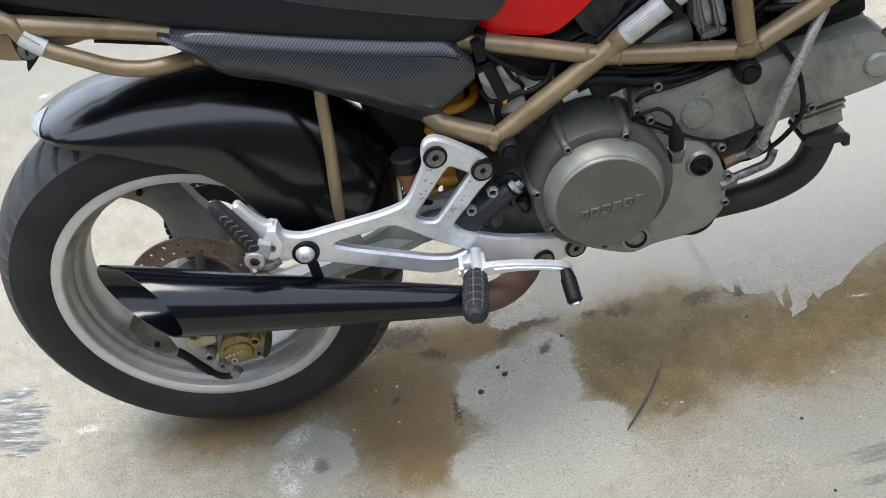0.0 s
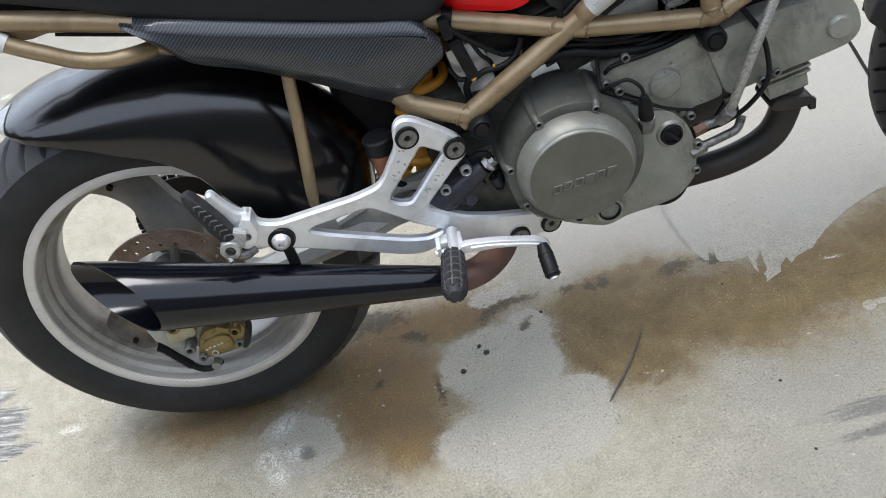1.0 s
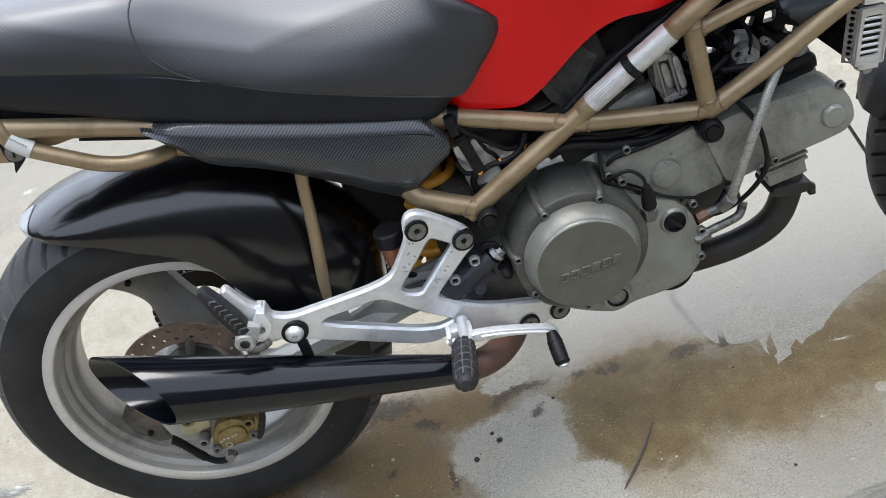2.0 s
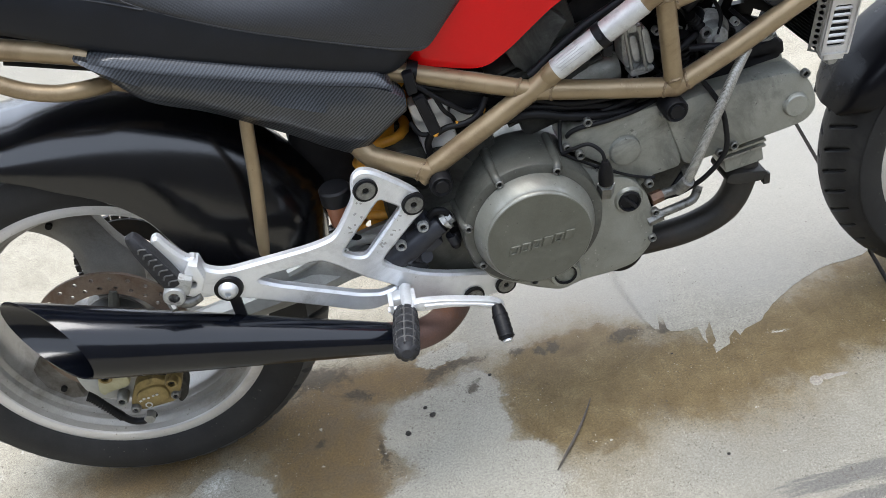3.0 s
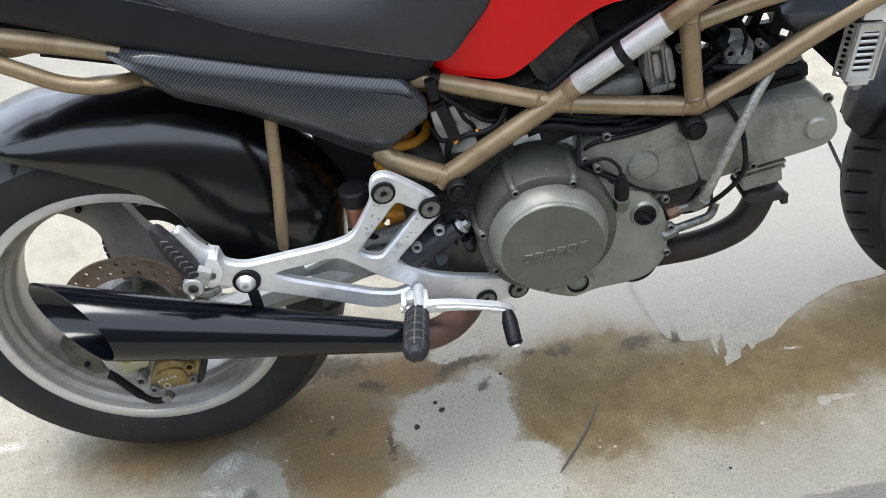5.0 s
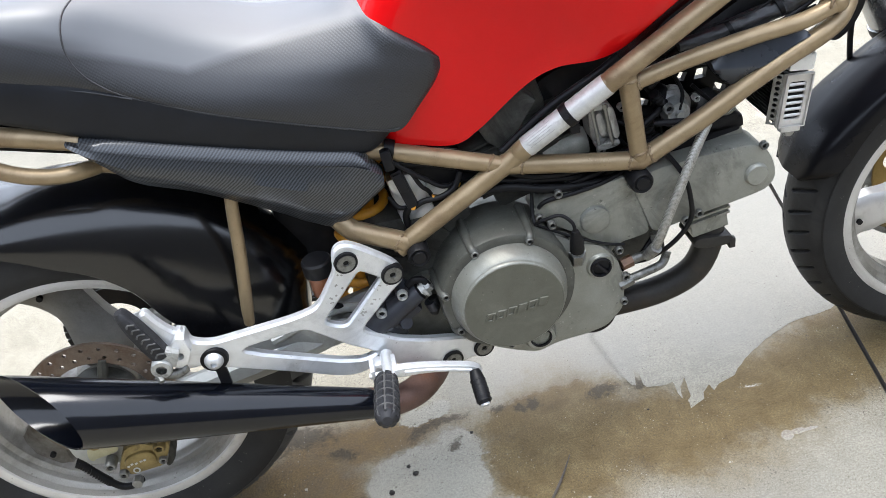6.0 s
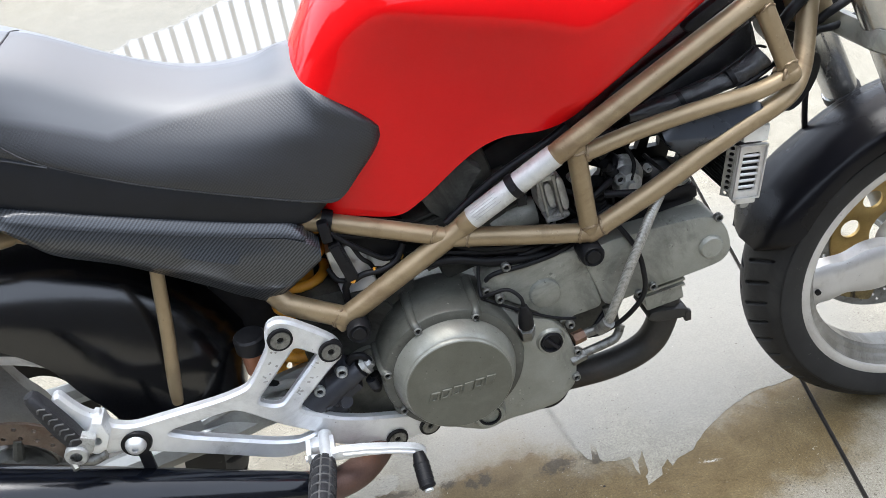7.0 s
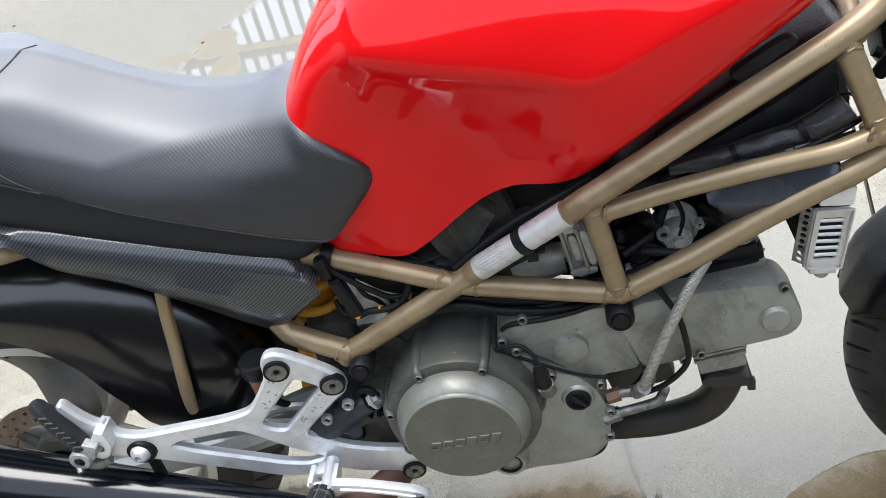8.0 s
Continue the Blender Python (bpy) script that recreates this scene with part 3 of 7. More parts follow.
        scuff = region(nt, co, chip, SCUFF, 0.3, 8.0)
        col = blend(nt, times(nt, times(nt, scuff, math_node(nt, "MULTIPLY", math_node(nt, "SUBTRACT", chip, 0.465, clamp=True), 14, clamp=True)), 0.72), col, (0.56, 0.55, 0.52))
        col = blend(nt, times(nt, region(nt, co, ragged, GLINT, 0.1, 0.9), 0.2), col, (0.55, 0.56, 0.57))
        mp = nt.nodes.new("ShaderNodeMapping")
        mp.inputs["Rotation"].default_value = (0, 0, radians(-8))
        mp.inputs["Scale"].default_value = (0.2, 1.6, 1)
        nt.links.new(co, mp.inputs["Vector"])
        streak = region(nt, co, noise_tex(nt, mp.outputs[0], 70, 7, 0.8), STREAK, 0.4, 3.5)
        col = blend(nt, times(nt, streak, 0.8), col, (0.09, 0.087, 0.082))
        mp = nt.nodes.new("ShaderNodeMapping")
        mp.vector_type = "TEXTURE"
        mp.inputs["Rotation"].default_value = (0, 0, SCRAPE_TURN)
        mp.inputs["Scale"].default_value = (6, 0.7, 1)
        nt.links.new(co, mp.inputs["Vector"])
        lines = noise_tex(nt, mp.outputs[0], 70, 7, 0.8)
        scrape = region(nt, edge, math_node(nt, "MULTIPLY_ADD", ragged, 0.3, times(nt, lines, 0.7)), SCRAPE, 0.3, 3.2)
        col = blend(nt, times(nt, scrape, 0.85), col, ramp(nt, lines, [(0.36, (0.04, 0.043, 0.045)), (0.5, (0.11, 0.115, 0.115)), (0.6, (0.42, 0.42, 0.4))]))
        grime = times(nt, region(nt, loose, ragged, GRIME, 0.6, 2.2), times(nt, math_node(nt, "SUBTRACT", noise_tex(nt, co, 210, 6, 0.85, 0.6), 0.5, clamp=True), 18))
        col = blend(nt, math_node(nt, "MINIMUM", grime, 0.6), col, (0.06, 0.056, 0.05))
        silt = region(nt, warped(nt, co, (12, 0.03), (50, 0.03)), blot, POOL_SILT, 0.06, 0.3)
        pool = times(nt, region(nt, warped(nt, co, (3, 0.16), (14, 0.05)), blot, POOL, 0.03, 0.2), inverse(nt, silt))
        col = blend(nt, times(nt, silt, 0.75), col, (0.19, 0.165, 0.118))
        r = math_node(nt, "SUBTRACT", r, times(nt, stain, 0.12))
        r = times(nt, r, inverse(nt, pool, 0.985))
    col = blend(nt, math_node(nt, "MULTIPLY_ADD", wet, -0.4, 0.66), col, ramp(nt, grain, [(0.34, (0.16, 0.15, 0.14)), (0.5, (0.5, 0.5, 0.5)), (0.66, (0.84, 0.84, 0.83))]), "OVERLAY")
    rough_skin = times(nt, math_node(nt, "MULTIPLY_ADD", wet, -0.9, 1.0), 1.0)
    col = blend(nt, times(nt, rough_skin, 0.62), col, ramp(nt, sand, [(0.3, (0.1, 0.1, 0.09)), (0.5, (0.5, 0.5, 0.5)), (0.7, (0.92, 0.92, 0.9))]), "OVERLAY")
    patchy = times(nt, times(nt, math_node(nt, "SUBTRACT", noise_tex(nt, co, 7, 6, 0.75), 0.47, clamp=True), 5.0), rough_skin)
    pits = math_node(nt, "MAXIMUM", specks(nt, co, 150, 0.22, 0.14, patchy), specks(nt, co, 320, 0.3, 0.4, patchy))
    col = blend(nt, times(nt, pits, 0.75), col, (0.06, 0.048, 0.032))
    flecks = math_node(nt, "MAXIMUM", specks(nt, co, 300, 0.24, 0.09, times(nt, rough_skin, patchy)), specks(nt, co, 75, 0.16, 0.06, times(nt, rough_skin, patchy)))
    col = blend(nt, times(nt, flecks, 0.45), col, (0.5, 0.48, 0.42))
    h = math_node(nt, "ADD", times(nt, grain, 0.6), times(nt, sand, 0.4))
    h = math_node(nt, "SUBTRACT", h, times(nt, pits, 0.5))
    if stained:
        col = blend(nt, pool, col, (0.2, 0.19, 0.165))
        nt.links.new(math_node(nt, "MULTIPLY_ADD", stain, -0.3, math_node(nt, "MULTIPLY_ADD", pool, -0.22, 0.5)), p.inputs["Specular IOR Level"])
        h = times(nt, h, inverse(nt, pool, 0.998))
    nt.links.new(col, p.inputs["Base Color"])
    nt.links.new(r, p.inputs["Roughness"])
    h = times(nt, h, inverse(nt, wet, 0.75))
    nt.links.new(bump_node(nt, h, 0.55, 0.003), p.inputs["Normal"])
    return m


CONCRETE = concrete("concrete")
GAP = surface("joint_dirt", (0.03, 0.027, 0.023), (0.07, 0.063, 0.055), 0.85, 0, 30, 300, 0.4)

# two slabs that meet at an expansion joint, within one sheet that reaches the horizon
JX, JSLOPE, JW = 1.2795, 0.188, 0.0045
bm = mesh()
far = 400.0
left = lambda y, s: JX + JSLOPE * y + s * JW  # noqa: E731
ys = [-far, -3, 0, 3, 8, far]
cols = []
for y in ys:
    yy = max(min(y, 8), -3)
    a, b = left(yy, -1), left(yy, 1)
    cols.append([(-far, y, 0), (a, y, 0), (a + 0.0015, y, -0.012), (b - 0.0015, y, -0.012), (b, y, 0), (far, y, 0)])
rows = [[bm.verts.new(q) for q in r] for r in cols]
for a, b in zip(rows, rows[1:]):
    for i in range(5):
        f = bm.faces.new((a[i], a[i + 1], b[i + 1], b[i]))
        f.material_index = 1 if 1 <= i <= 3 else 0
ground = part("ground", bm, CONCRETE, flat=True)
ground.data.materials.append(GAP)
tagged(ground, "stained damp concrete ground with an expansion joint", "ground", kind="structure")


# pale sheet painted for the sky's reflection, under the front of the bike
SHEET_X = 0.822  # the sheet thins out to nothing along here
SKY_SHEET = concrete("sky_sheet_concrete", False)
fnt = SKY_SHEET.node_tree
fxy = fnt.nodes.new("ShaderNodeSeparateXYZ")
fnt.links.new(fnt.nodes.new("ShaderNodeTexCoord").outputs["Object"], fxy.inputs[0])
fco = fxy.inputs[0].links[0].from_socket
ragged_rim = math_node(fnt, "MULTIPLY_ADD", noise_tex(fnt, fco, 330, 4, 0.8), 0.13, math_node(fnt, "MULTIPLY", noise_tex(fnt, fco, 26, 8, 0.75), 0.16))
thins = math_node(fnt, "ADD", ragged_rim, math_node(fnt, "SUBTRACT", fxy.outputs[0], SHEET_X + 0.139))
fnt.links.new(math_node(fnt, "MULTIPLY", thins, 900.0, clamp=True), fnt.nodes["Principled BSDF"].inputs["Alpha"])
NEAR = [(0.811, 0.183), (0.822, 0.11), (0.83, 0.068), (0.833, 0.047), (0.844, 0.028), (0.849, 0.009), (0.857, 0.004), (0.864, 0.03), (0.866, 0.046), (0.873, 0.031), (0.87, 0.002), (0.874, -0.006), (0.896, -0.012), (0.922, -0.01), (0.92, -0.037), (0.923, -0.054), (0.93, -0.025), (0.946, -0.003), (0.943, -0.025), (0.938, -0.053), (0.93, -0.06), (0.927, -0.08), (0.958, -0.066), (0.963, -0.051), (0.98, -0.036), (0.982, -0.053), (0.997, -0.04)]
RIGHT = [(1.032, -0.029), (1.044, -0.015), (1.076, 0.009), (1.11, 0.03), (1.149, 0.05), (1.2, 0.068)]
BACK = [(1.276, 0.076), (1.33, 0.108), (1.306, 0.19), (1.293, 0.305), (1.261, 0.382), (1.209, 0.426), (1.061, 0.453)]
sheet_edge = NEAR + RIGHT + BACK
for step in range(4):
    sheet_edge = [q for i, p in enumerate(sheet_edge) for q in (p, tuple((Vector(p) + Vector(sheet_edge[(i + 1) % len(sheet_edge)])) / 2 + (Vector(sheet_edge[(i + 1) % len(sheet_edge)]) - Vector(p)).orthogonal() * 0.1 * noise.noise((p[0] * 37, p[1] * 37, step)))) ]
bm = mesh()
vs = [bm.verts.new((x, y, 0.0008)) for x, y in sheet_edge]
bmesh.ops.triangle_fill(bm, edges=[bm.edges.new((vs[i], vs[(i + 1) % len(vs)])) for i in range(len(vs))], use_beauty=True)
tagged(part("water", bm, SKY_SHEET, flat=True), "pale sheet with a ragged edge, painted for the sky's reflection on wet concrete", "water", kind="structure")


# ---- motorcycle: its own upright axes, x forward, y to its left, leaning slightly on its stand ----
bike = new("motorcycle")
bike.rotation_euler = (radians(-1.28), radians(0.24), 0)
tagged(bike, "red naked motorcycle with a bronze trellis frame, parked on damp concrete", "motorcycle")
RAX = Vector((0, 0, 0.316))
FAX = Vector((1.433, 0, 0.304))


def mirror_ring(half):
    """A ring from the right side's points (y negative), bottom to top centre, closed over the left side."""
    return [(x, -w, z) for x, w, z in half] + [(x, w, z) for x, w, z in half[::-1] if w > 1e-6]


def lofted(stations, span_u=6, span_v=5, even=0):
    """A closed body from sections (x, [(half width, z), ...]) along x; even: passes that fair its width lengthwise."""
    rows = len(stations[0][1])
    lines = []
    for k in range(rows):
        lines.append(cr([(s[0] if not isinstance(s[0], (list, tuple)) else s[0][k], s[1][k][0], s[1][k][1]) for s in stations], span_u))
        for _ in range(even):
            wide = [q[1] for q in lines[-1]]
            lines[-1] = [q if i in (0, len(wide) - 1) else (q[0], 0.5 * wide[i] + 0.25 * (wide[i - 1] + wide[i + 1]), q[2]) for i, q in enumerate(lines[-1])]
    rings = []
    for i in range(len(lines[0])):
        half = cr([lines[k][i] for k in range(rows)], span_v)
        rings.append(mirror_ring([(q[0], max(q[1], 0), q[2]) for q in half]))
    bm = mesh()
    skin(bm, rings)
    bmesh.ops.remove_doubles(bm, verts=bm.verts, dist=1e-5)
    return bm


THREAD = surface("dark_thread", (0.012, 0.0125, 0.014), (0.04, 0.041, 0.044), 0.6, 0, 300, 900, 0.3)
# fuel tank
TANK = [
    (0.485, [(0.05, 0.655), (0.06, 0.68), (0.066, 0.71), (0.068, 0.74), (0.064, 0.765), (0.052, 0.785), (0.03, 0.797), (0, 0.8)]),
    (0.505, [(0.082, 0.64), (0.093, 0.68), (0.1, 0.72), (0.1, 0.755), (0.092, 0.79), (0.075, 0.815), (0.042, 0.832), (0, 0.838)]),
    (0.54, [(0.087, 0.632), (0.098, 0.68), (0.106, 0.735), (0.108, 0.78), (0.105, 0.825), (0.09, 0.86), (0.05, 0.883), (0, 0.89)]),
    (0.59, [(0.092, 0.622), (0.1, 0.68), (0.106, 0.745), (0.111, 0.80), (0.124, 0.858), (0.128, 0.893), (0.085, 0.93), (0, 0.945)]),
    (0.625, [(0.095, 0.637), (0.102, 0.69), (0.11, 0.75), (0.123, 0.81), (0.147, 0.868), (0.158, 0.903), (0.11, 0.95), (0, 0.968)]),
    (0.69, [(0.098, 0.684), (0.104, 0.72), (0.116, 0.765), (0.134, 0.81), (0.156, 0.853), (0.170, 0.889), (0.125, 0.958), (0, 0.988)]),
    (0.735, [(0.103, 0.704), (0.108, 0.735), (0.122, 0.77), (0.14, 0.808), (0.16, 0.846), (0.174, 0.878), (0.132, 0.958), (0, 0.998)]),
    (0.785, [(0.12, 0.709), (0.128, 0.738), (0.14, 0.77), (0.153, 0.803), (0.167, 0.836), (0.177, 0.866), (0.137, 0.956), (0, 1.0)]),
    (0.83, [(0.128, 0.727), (0.15, 0.748), (0.163, 0.776), (0.171, 0.804), (0.176, 0.83), (0.178, 0.858), (0.138, 0.952), (0, 0.998)]),
    (0.90, [(0.12, 0.77), (0.148, 0.786), (0.163, 0.808), (0.171, 0.832), (0.174, 0.858), (0.171, 0.886), (0.125, 0.953), (0, 0.985)]),
    (0.98, [(0.104, 0.816), (0.132, 0.83), (0.147, 0.848), (0.154, 0.868), (0.155, 0.888), (0.149, 0.908), (0.108, 0.948), (0, 0.966)]),
    (1.05, [(0.085, 0.852), (0.104, 0.862), (0.115, 0.876), (0.12, 0.89), (0.12, 0.903), (0.114, 0.916), (0.08, 0.936), (0, 0.944)]),
    (1.075, [(0.05, 0.872), (0.065, 0.878), (0.072, 0.886), (0.075, 0.893), (0.075, 0.9), (0.07, 0.907), (0.05, 0.915), (0, 0.918)]),
]
bm = lofted(TANK, 11, 9, 40)
# the recess is worked smooth, fading out towards the lower edge and the seat
pressed = [v.co.copy() for v in bm.verts]
for _ in range(20):
    bmesh.ops.smooth_vert(bm, verts=bm.verts, factor=0.5, use_axis_x=True, use_axis_y=True, use_axis_z=True)
for v, was in zip(bm.verts, pressed):
    k = min(max((was.x - 0.54) / 0.05, 0), 1) * min(max((was.z - 0.735 - 0.4 * max(was.x - 0.79, 0)) / 0.04, 0), 1)
    v.co = was.lerp(v.co, k * k * (3 - 2 * k))
fuel_tank = part("fuel_tank", bm, RED, bike, "glossy red painted fuel tank with knee recesses")

# seat: upper cushion, with a plain skirt below the piping
SEAT = [
    (-0.20, [(0.06, 0.905), (0.066, 0.925), (0.066, 0.935), (0.06, 0.943), (0.045, 0.947), (0, 0.95)]),
    (-0.12, [(0.098, 0.885), (0.105, 0.91), (0.104, 0.925), (0.094, 0.936), (0.07, 0.942), (0, 0.946)]),
    (0.0, [(0.11, 0.85), (0.118, 0.875), (0.116, 0.898), (0.104, 0.918), (0.078, 0.93), (0, 0.936)]),
    (0.10, [(0.114, 0.825), (0.12, 0.845), (0.118, 0.873), (0.107, 0.901), (0.08, 0.917), (0, 0.926)]),
    (0.16, [(0.116, 0.812), (0.121, 0.828), (0.118, 0.852), (0.108, 0.884), (0.081, 0.907), (0, 0.92)]),
    (0.22, [(0.118, 0.788), (0.12, 0.797), (0.112, 0.821), (0.094, 0.853), (0.066, 0.885), (0, 0.907)]),
    (0.30, [(0.119, 0.748), (0.121, 0.758), (0.115, 0.779), (0.097, 0.809), (0.066, 0.842), (0, 0.866)]),
    (0.38, [(0.12, 0.717), (0.123, 0.734), (0.118, 0.759), (0.102, 0.787), (0.07, 0.815), (0, 0.834)]),
    (0.45, [(0.12, 0.692), (0.123, 0.714), (0.12, 0.746), (0.107, 0.778), (0.066, 0.814), (0, 0.829)]),
    (0.495, [(0.118, 0.677), (0.122, 0.702), (0.121, 0.74), (0.112, 0.778), (0.068, 0.821), (0, 0.84)]),
    (0.525, [(0.116, 0.673), (0.121, 0.695), (0.122, 0.732), (0.118, 0.77), (0.106, 0.806), (0.05, 0.822)]),
    (0.555, [(0.112, 0.7), (0.118, 0.712), (0.121, 0.735), (0.119, 0.762), (0.11, 0.786), (0.05, 0.79)]),
    (0.577, [(0.108, 0.722), (0.114, 0.73), (0.116, 0.743), (0.115, 0.756), (0.109, 0.767), (0.05, 0.769)]),
    (0.5885, [(0.104, 0.738), (0.106, 0.741), (0.107, 0.746), (0.107, 0.75), (0.104, 0.754), (0.05, 0.755)]),
]
bm = lofted(SEAT, 5, 5)
on_seat = BVHTree.FromBMesh(bm)
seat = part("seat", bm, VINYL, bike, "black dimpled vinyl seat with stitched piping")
SKIRT = [
    (-0.19, [(0.05, 0.885), (0.06, 0.895), (0.064, 0.915), (0.05, 0.93), (0, 0.935)]),
    (-0.10, [(0.092, 0.85), (0.1, 0.862), (0.104, 0.89), (0.09, 0.91), (0, 0.92)]),
    (0.0, [(0.105, 0.812), (0.113, 0.825), (0.117, 0.856), (0.1, 0.88), (0, 0.9)]),
    (0.08, [(0.107, 0.78), (0.115, 0.793), (0.119, 0.835), (0.1, 0.86), (0, 0.87)]),
    (0.15, [(0.108, 0.749), (0.115, 0.762), (0.12, 0.814), (0.1, 0.83), (0, 0.84)]),
    (0.22, [(0.108, 0.722), (0.115, 0.735), (0.12, 0.79), (0.1, 0.805), (0, 0.81)]),
    (0.30, [(0.108, 0.696), (0.115, 0.707), (0.12, 0.751), (0.1, 0.765), (0, 0.77)]),
    (0.38, [(0.108, 0.671), (0.115, 0.68), (0.121, 0.72), (0.1, 0.735), (0, 0.74)]),
    (0.45, [(0.107, 0.649), (0.114, 0.658), (0.12, 0.695), (0.1, 0.71), (0, 0.72)]),
    (0.485, [(0.104, 0.648), (0.111, 0.655), (0.118, 0.68), (0.1, 0.69), (0, 0.7)]),
    (0.512, [(0.095, 0.664), (0.1, 0.666), (0.105, 0.672), (0.1, 0.676), (0, 0.68)]),
]
part("seat_skirt", lofted(SKIRT, 5, 4), SEATBASE, bike, "plain black vinyl skirt below the seat piping")
PIPE = [(0.202, 0.03, 0.908), (0.195, -0.04, 0.913), (0.182, -0.08, 0.904), (0.169, -0.1, 0.883), (0.168, -0.115, 0.853), (0.183, -0.121, 0.822)] + [(q[0], -q[1][0][0] - 0.002, q[1][0][1] + 0.002) for q in SEAT[5:-3]]
PIPE = [on_seat.find_nearest(Vector(q))[0] for q in cr(PIPE, 6)]
part("piping", tube(mesh(), PIPE, 0.0012, 6, 2), THREAD, seat, "thin stitched dark piping round the seat")
low = [(q[0], -q[1][0][0] - 0.0022, q[1][0][1] + 0.001) for q in SEAT[1:6]]
part("seam", tube(mesh(), low, 0.0018, 6, 5), SEATBASE, seat, "seam under the pillion cushion")


# carbon side panel, dished, with a rolled upper lip
def side_panel(side):
    top = [(0.124, 0.752), (0.155, 0.739), (0.2, 0.722), (0.27, 0.699), (0.34, 0.677), (0.41, 0.657), (0.455, 0.645), (0.478, 0.632), (0.489, 0.618)]
    low = [(0.128, 0.745), (0.152, 0.712), (0.182, 0.676), (0.246, 0.646), (0.30, 0.614), (0.345, 0.585), (0.385, 0.558), (0.42, 0.548), (0.486, 0.592)]
    rings = []
    for (xa, za), (xb, zb) in zip(cr(top, 5), cr(low, 5)):
        ring = []
        h = max(za - zb, 0.004)
        sect = [(0.0, 0.096), (0.0, 0.116), (0.06, 0.1235), (0.2, 0.125), (0.42, float(np.interp(xa, [0.15, 0.3, 0.4, 0.45, 0.49], [0.128, 0.1285, 0.133, 0.131, 0.126]))), (0.7, 0.1225), (0.84, 0.1165), (0.87, 0.1125), (0.97, 0.108), (1.0, 0.103), (1.0, 0.096), (0.7, 0.112), (0.4, 0.12), (0.1, 0.114)]
        for f, w in sect:
            ring.append((xa + (xb - xa) * f, side * (w - max(0, 0.02 - h) * 0.3), za + (zb - za) * f))
        rings.append(ring)
    bm = mesh()
    skin(bm, rings)
    return bm


panel = part("side_panel", side_panel(-1), CARBON, bike, "woven carbon fibre side panel under the seat")
lip = [(0.14, 0.749), (0.2, 0.724), (0.27, 0.7005), (0.34, 0.6785), (0.41, 0.6585), (0.455, 0.6465), (0.475, 0.637)]
rings = []
for k, (x, z) in enumerate(cr(lip, 4)):
    h = 0.019 * min(1.0, 0.25 + k / 5, 0.2 + (24 - k) / 4)
    rings.append([(x, -0.1243, z - 0.006), (x, -0.1216, z + 0.1 * h), (x, -0.1135, z + 0.55 * h), (x, -0.096, z + 0.85 * h), (x, -0.096, z + 0.72 * h), (x, -0.112, z + 0.4 * h), (x, -0.118, z), (x, -0.1205, z - 0.006)])
bm = mesh()
skin(bm, rings)
part("panel_lip", bm, CARBON, panel, "carbon lip turned in below the seat")
part("side_panel", side_panel(1), CARBON, bike, "woven carbon fibre side panel under the seat")


# rear fender hugging the wheel
FENDER_EDGE = [(112.3, 0.345), (111, 0.341), (109, 0.334), (107, 0.326), (104, 0.316), (98, 0.3), (91.6, 0.283), (83, 0.262), (72, 0.248), (59, 0.229), (47, 0.2066), (35, 0.2), (24, 0.2), (14, 0.24), (10, 0.30)]


def fender_section(a, ri):
    """The fender's outer half section (radius, half width) at an angle round the axle."""
    ro = 0.3465 + 0.033 * max(0, min(1, (92 - a) / 42)) - 0.035 * max(0, (22 - a) / 12)
    w = float(np.interp(a, [95, 100, 104, 107, 109.5, 111, 112.4], [0.098, 0.094, 0.086, 0.073, 0.056, 0.04, 0.014]))
    return cr([(ri, w), (ri + (ro - ri) * 0.32, w * 0.985), (ri + (ro - ri) * 0.57, w * 0.89), (ri + (ro - ri) * 0.79, w * 0.69), (ri + (ro - ri) * 0.94, w * 0.38), (ro, 0)], 4)


def rear_fender():
    rings = []
    for a, ri in cr(FENDER_EDGE, 6):
        t = radians(a)
        half = fender_section(a, ri)
        outer = [(r, -y) for r, y in half] + [(r, y) for r, y in half[::-1][1:]]
        inner = [(r - 0.0035, y * 0.955) for r, y in outer[::-1]]
        rings.append([(r * math.cos(t), y, RAX.z + r * math.sin(t)) for r, y in outer + inner])
    bm = mesh()
    skin(bm, rings)
    return bm


def silver_patch():
    """A silver patch over the fender's tip, following its surface."""
    bm = mesh()
    rings = []
    for a, ri in [q for q in cr(FENDER_EDGE, 6) if 107.4 < q[0] < 112.2]:
        t = radians(a)
        half = fender_section(a, ri)
        f = (a - 104.5) / 7.7
        keep = half[2:] if a > 107 else half[6:]
        n = 12
        line = [keep[int(k * (len(keep) - 1) / n)] for k in range(n + 1)]
        ring = [((r + 0.0012) * math.cos(t), -y * 1.01, RAX.z + (r + 0.0012) * math.sin(t)) for r, y in line]
        rings.append(ring + [(x, y + 0.001, z - 0.0022) for x, y, z in ring[::-1]])
    skin(bm, rings)
    return bm


fender = part("rear_fender", rear_fender(), GLOSSBLACK, bike, "glossy black rear fender with orange-peel paint and a silver tip")
bm = mesh()
tube(bm, [(0.291, -0.094, 0.65), (0.284, -0.103, 0.6), (0.276, -0.109, 0.54), (0.262, -0.112, 0.46), (0.256, -0.108, 0.425)], [0.008, 0.0088, 0.009, 0.009, 0.0075], 12)
part("fender_stay", bm, GOLD, fender, "bronze painted flattened stay")
part("silver_tip", silver_patch(), LABEL, fender, "silver patch over the fender tip")


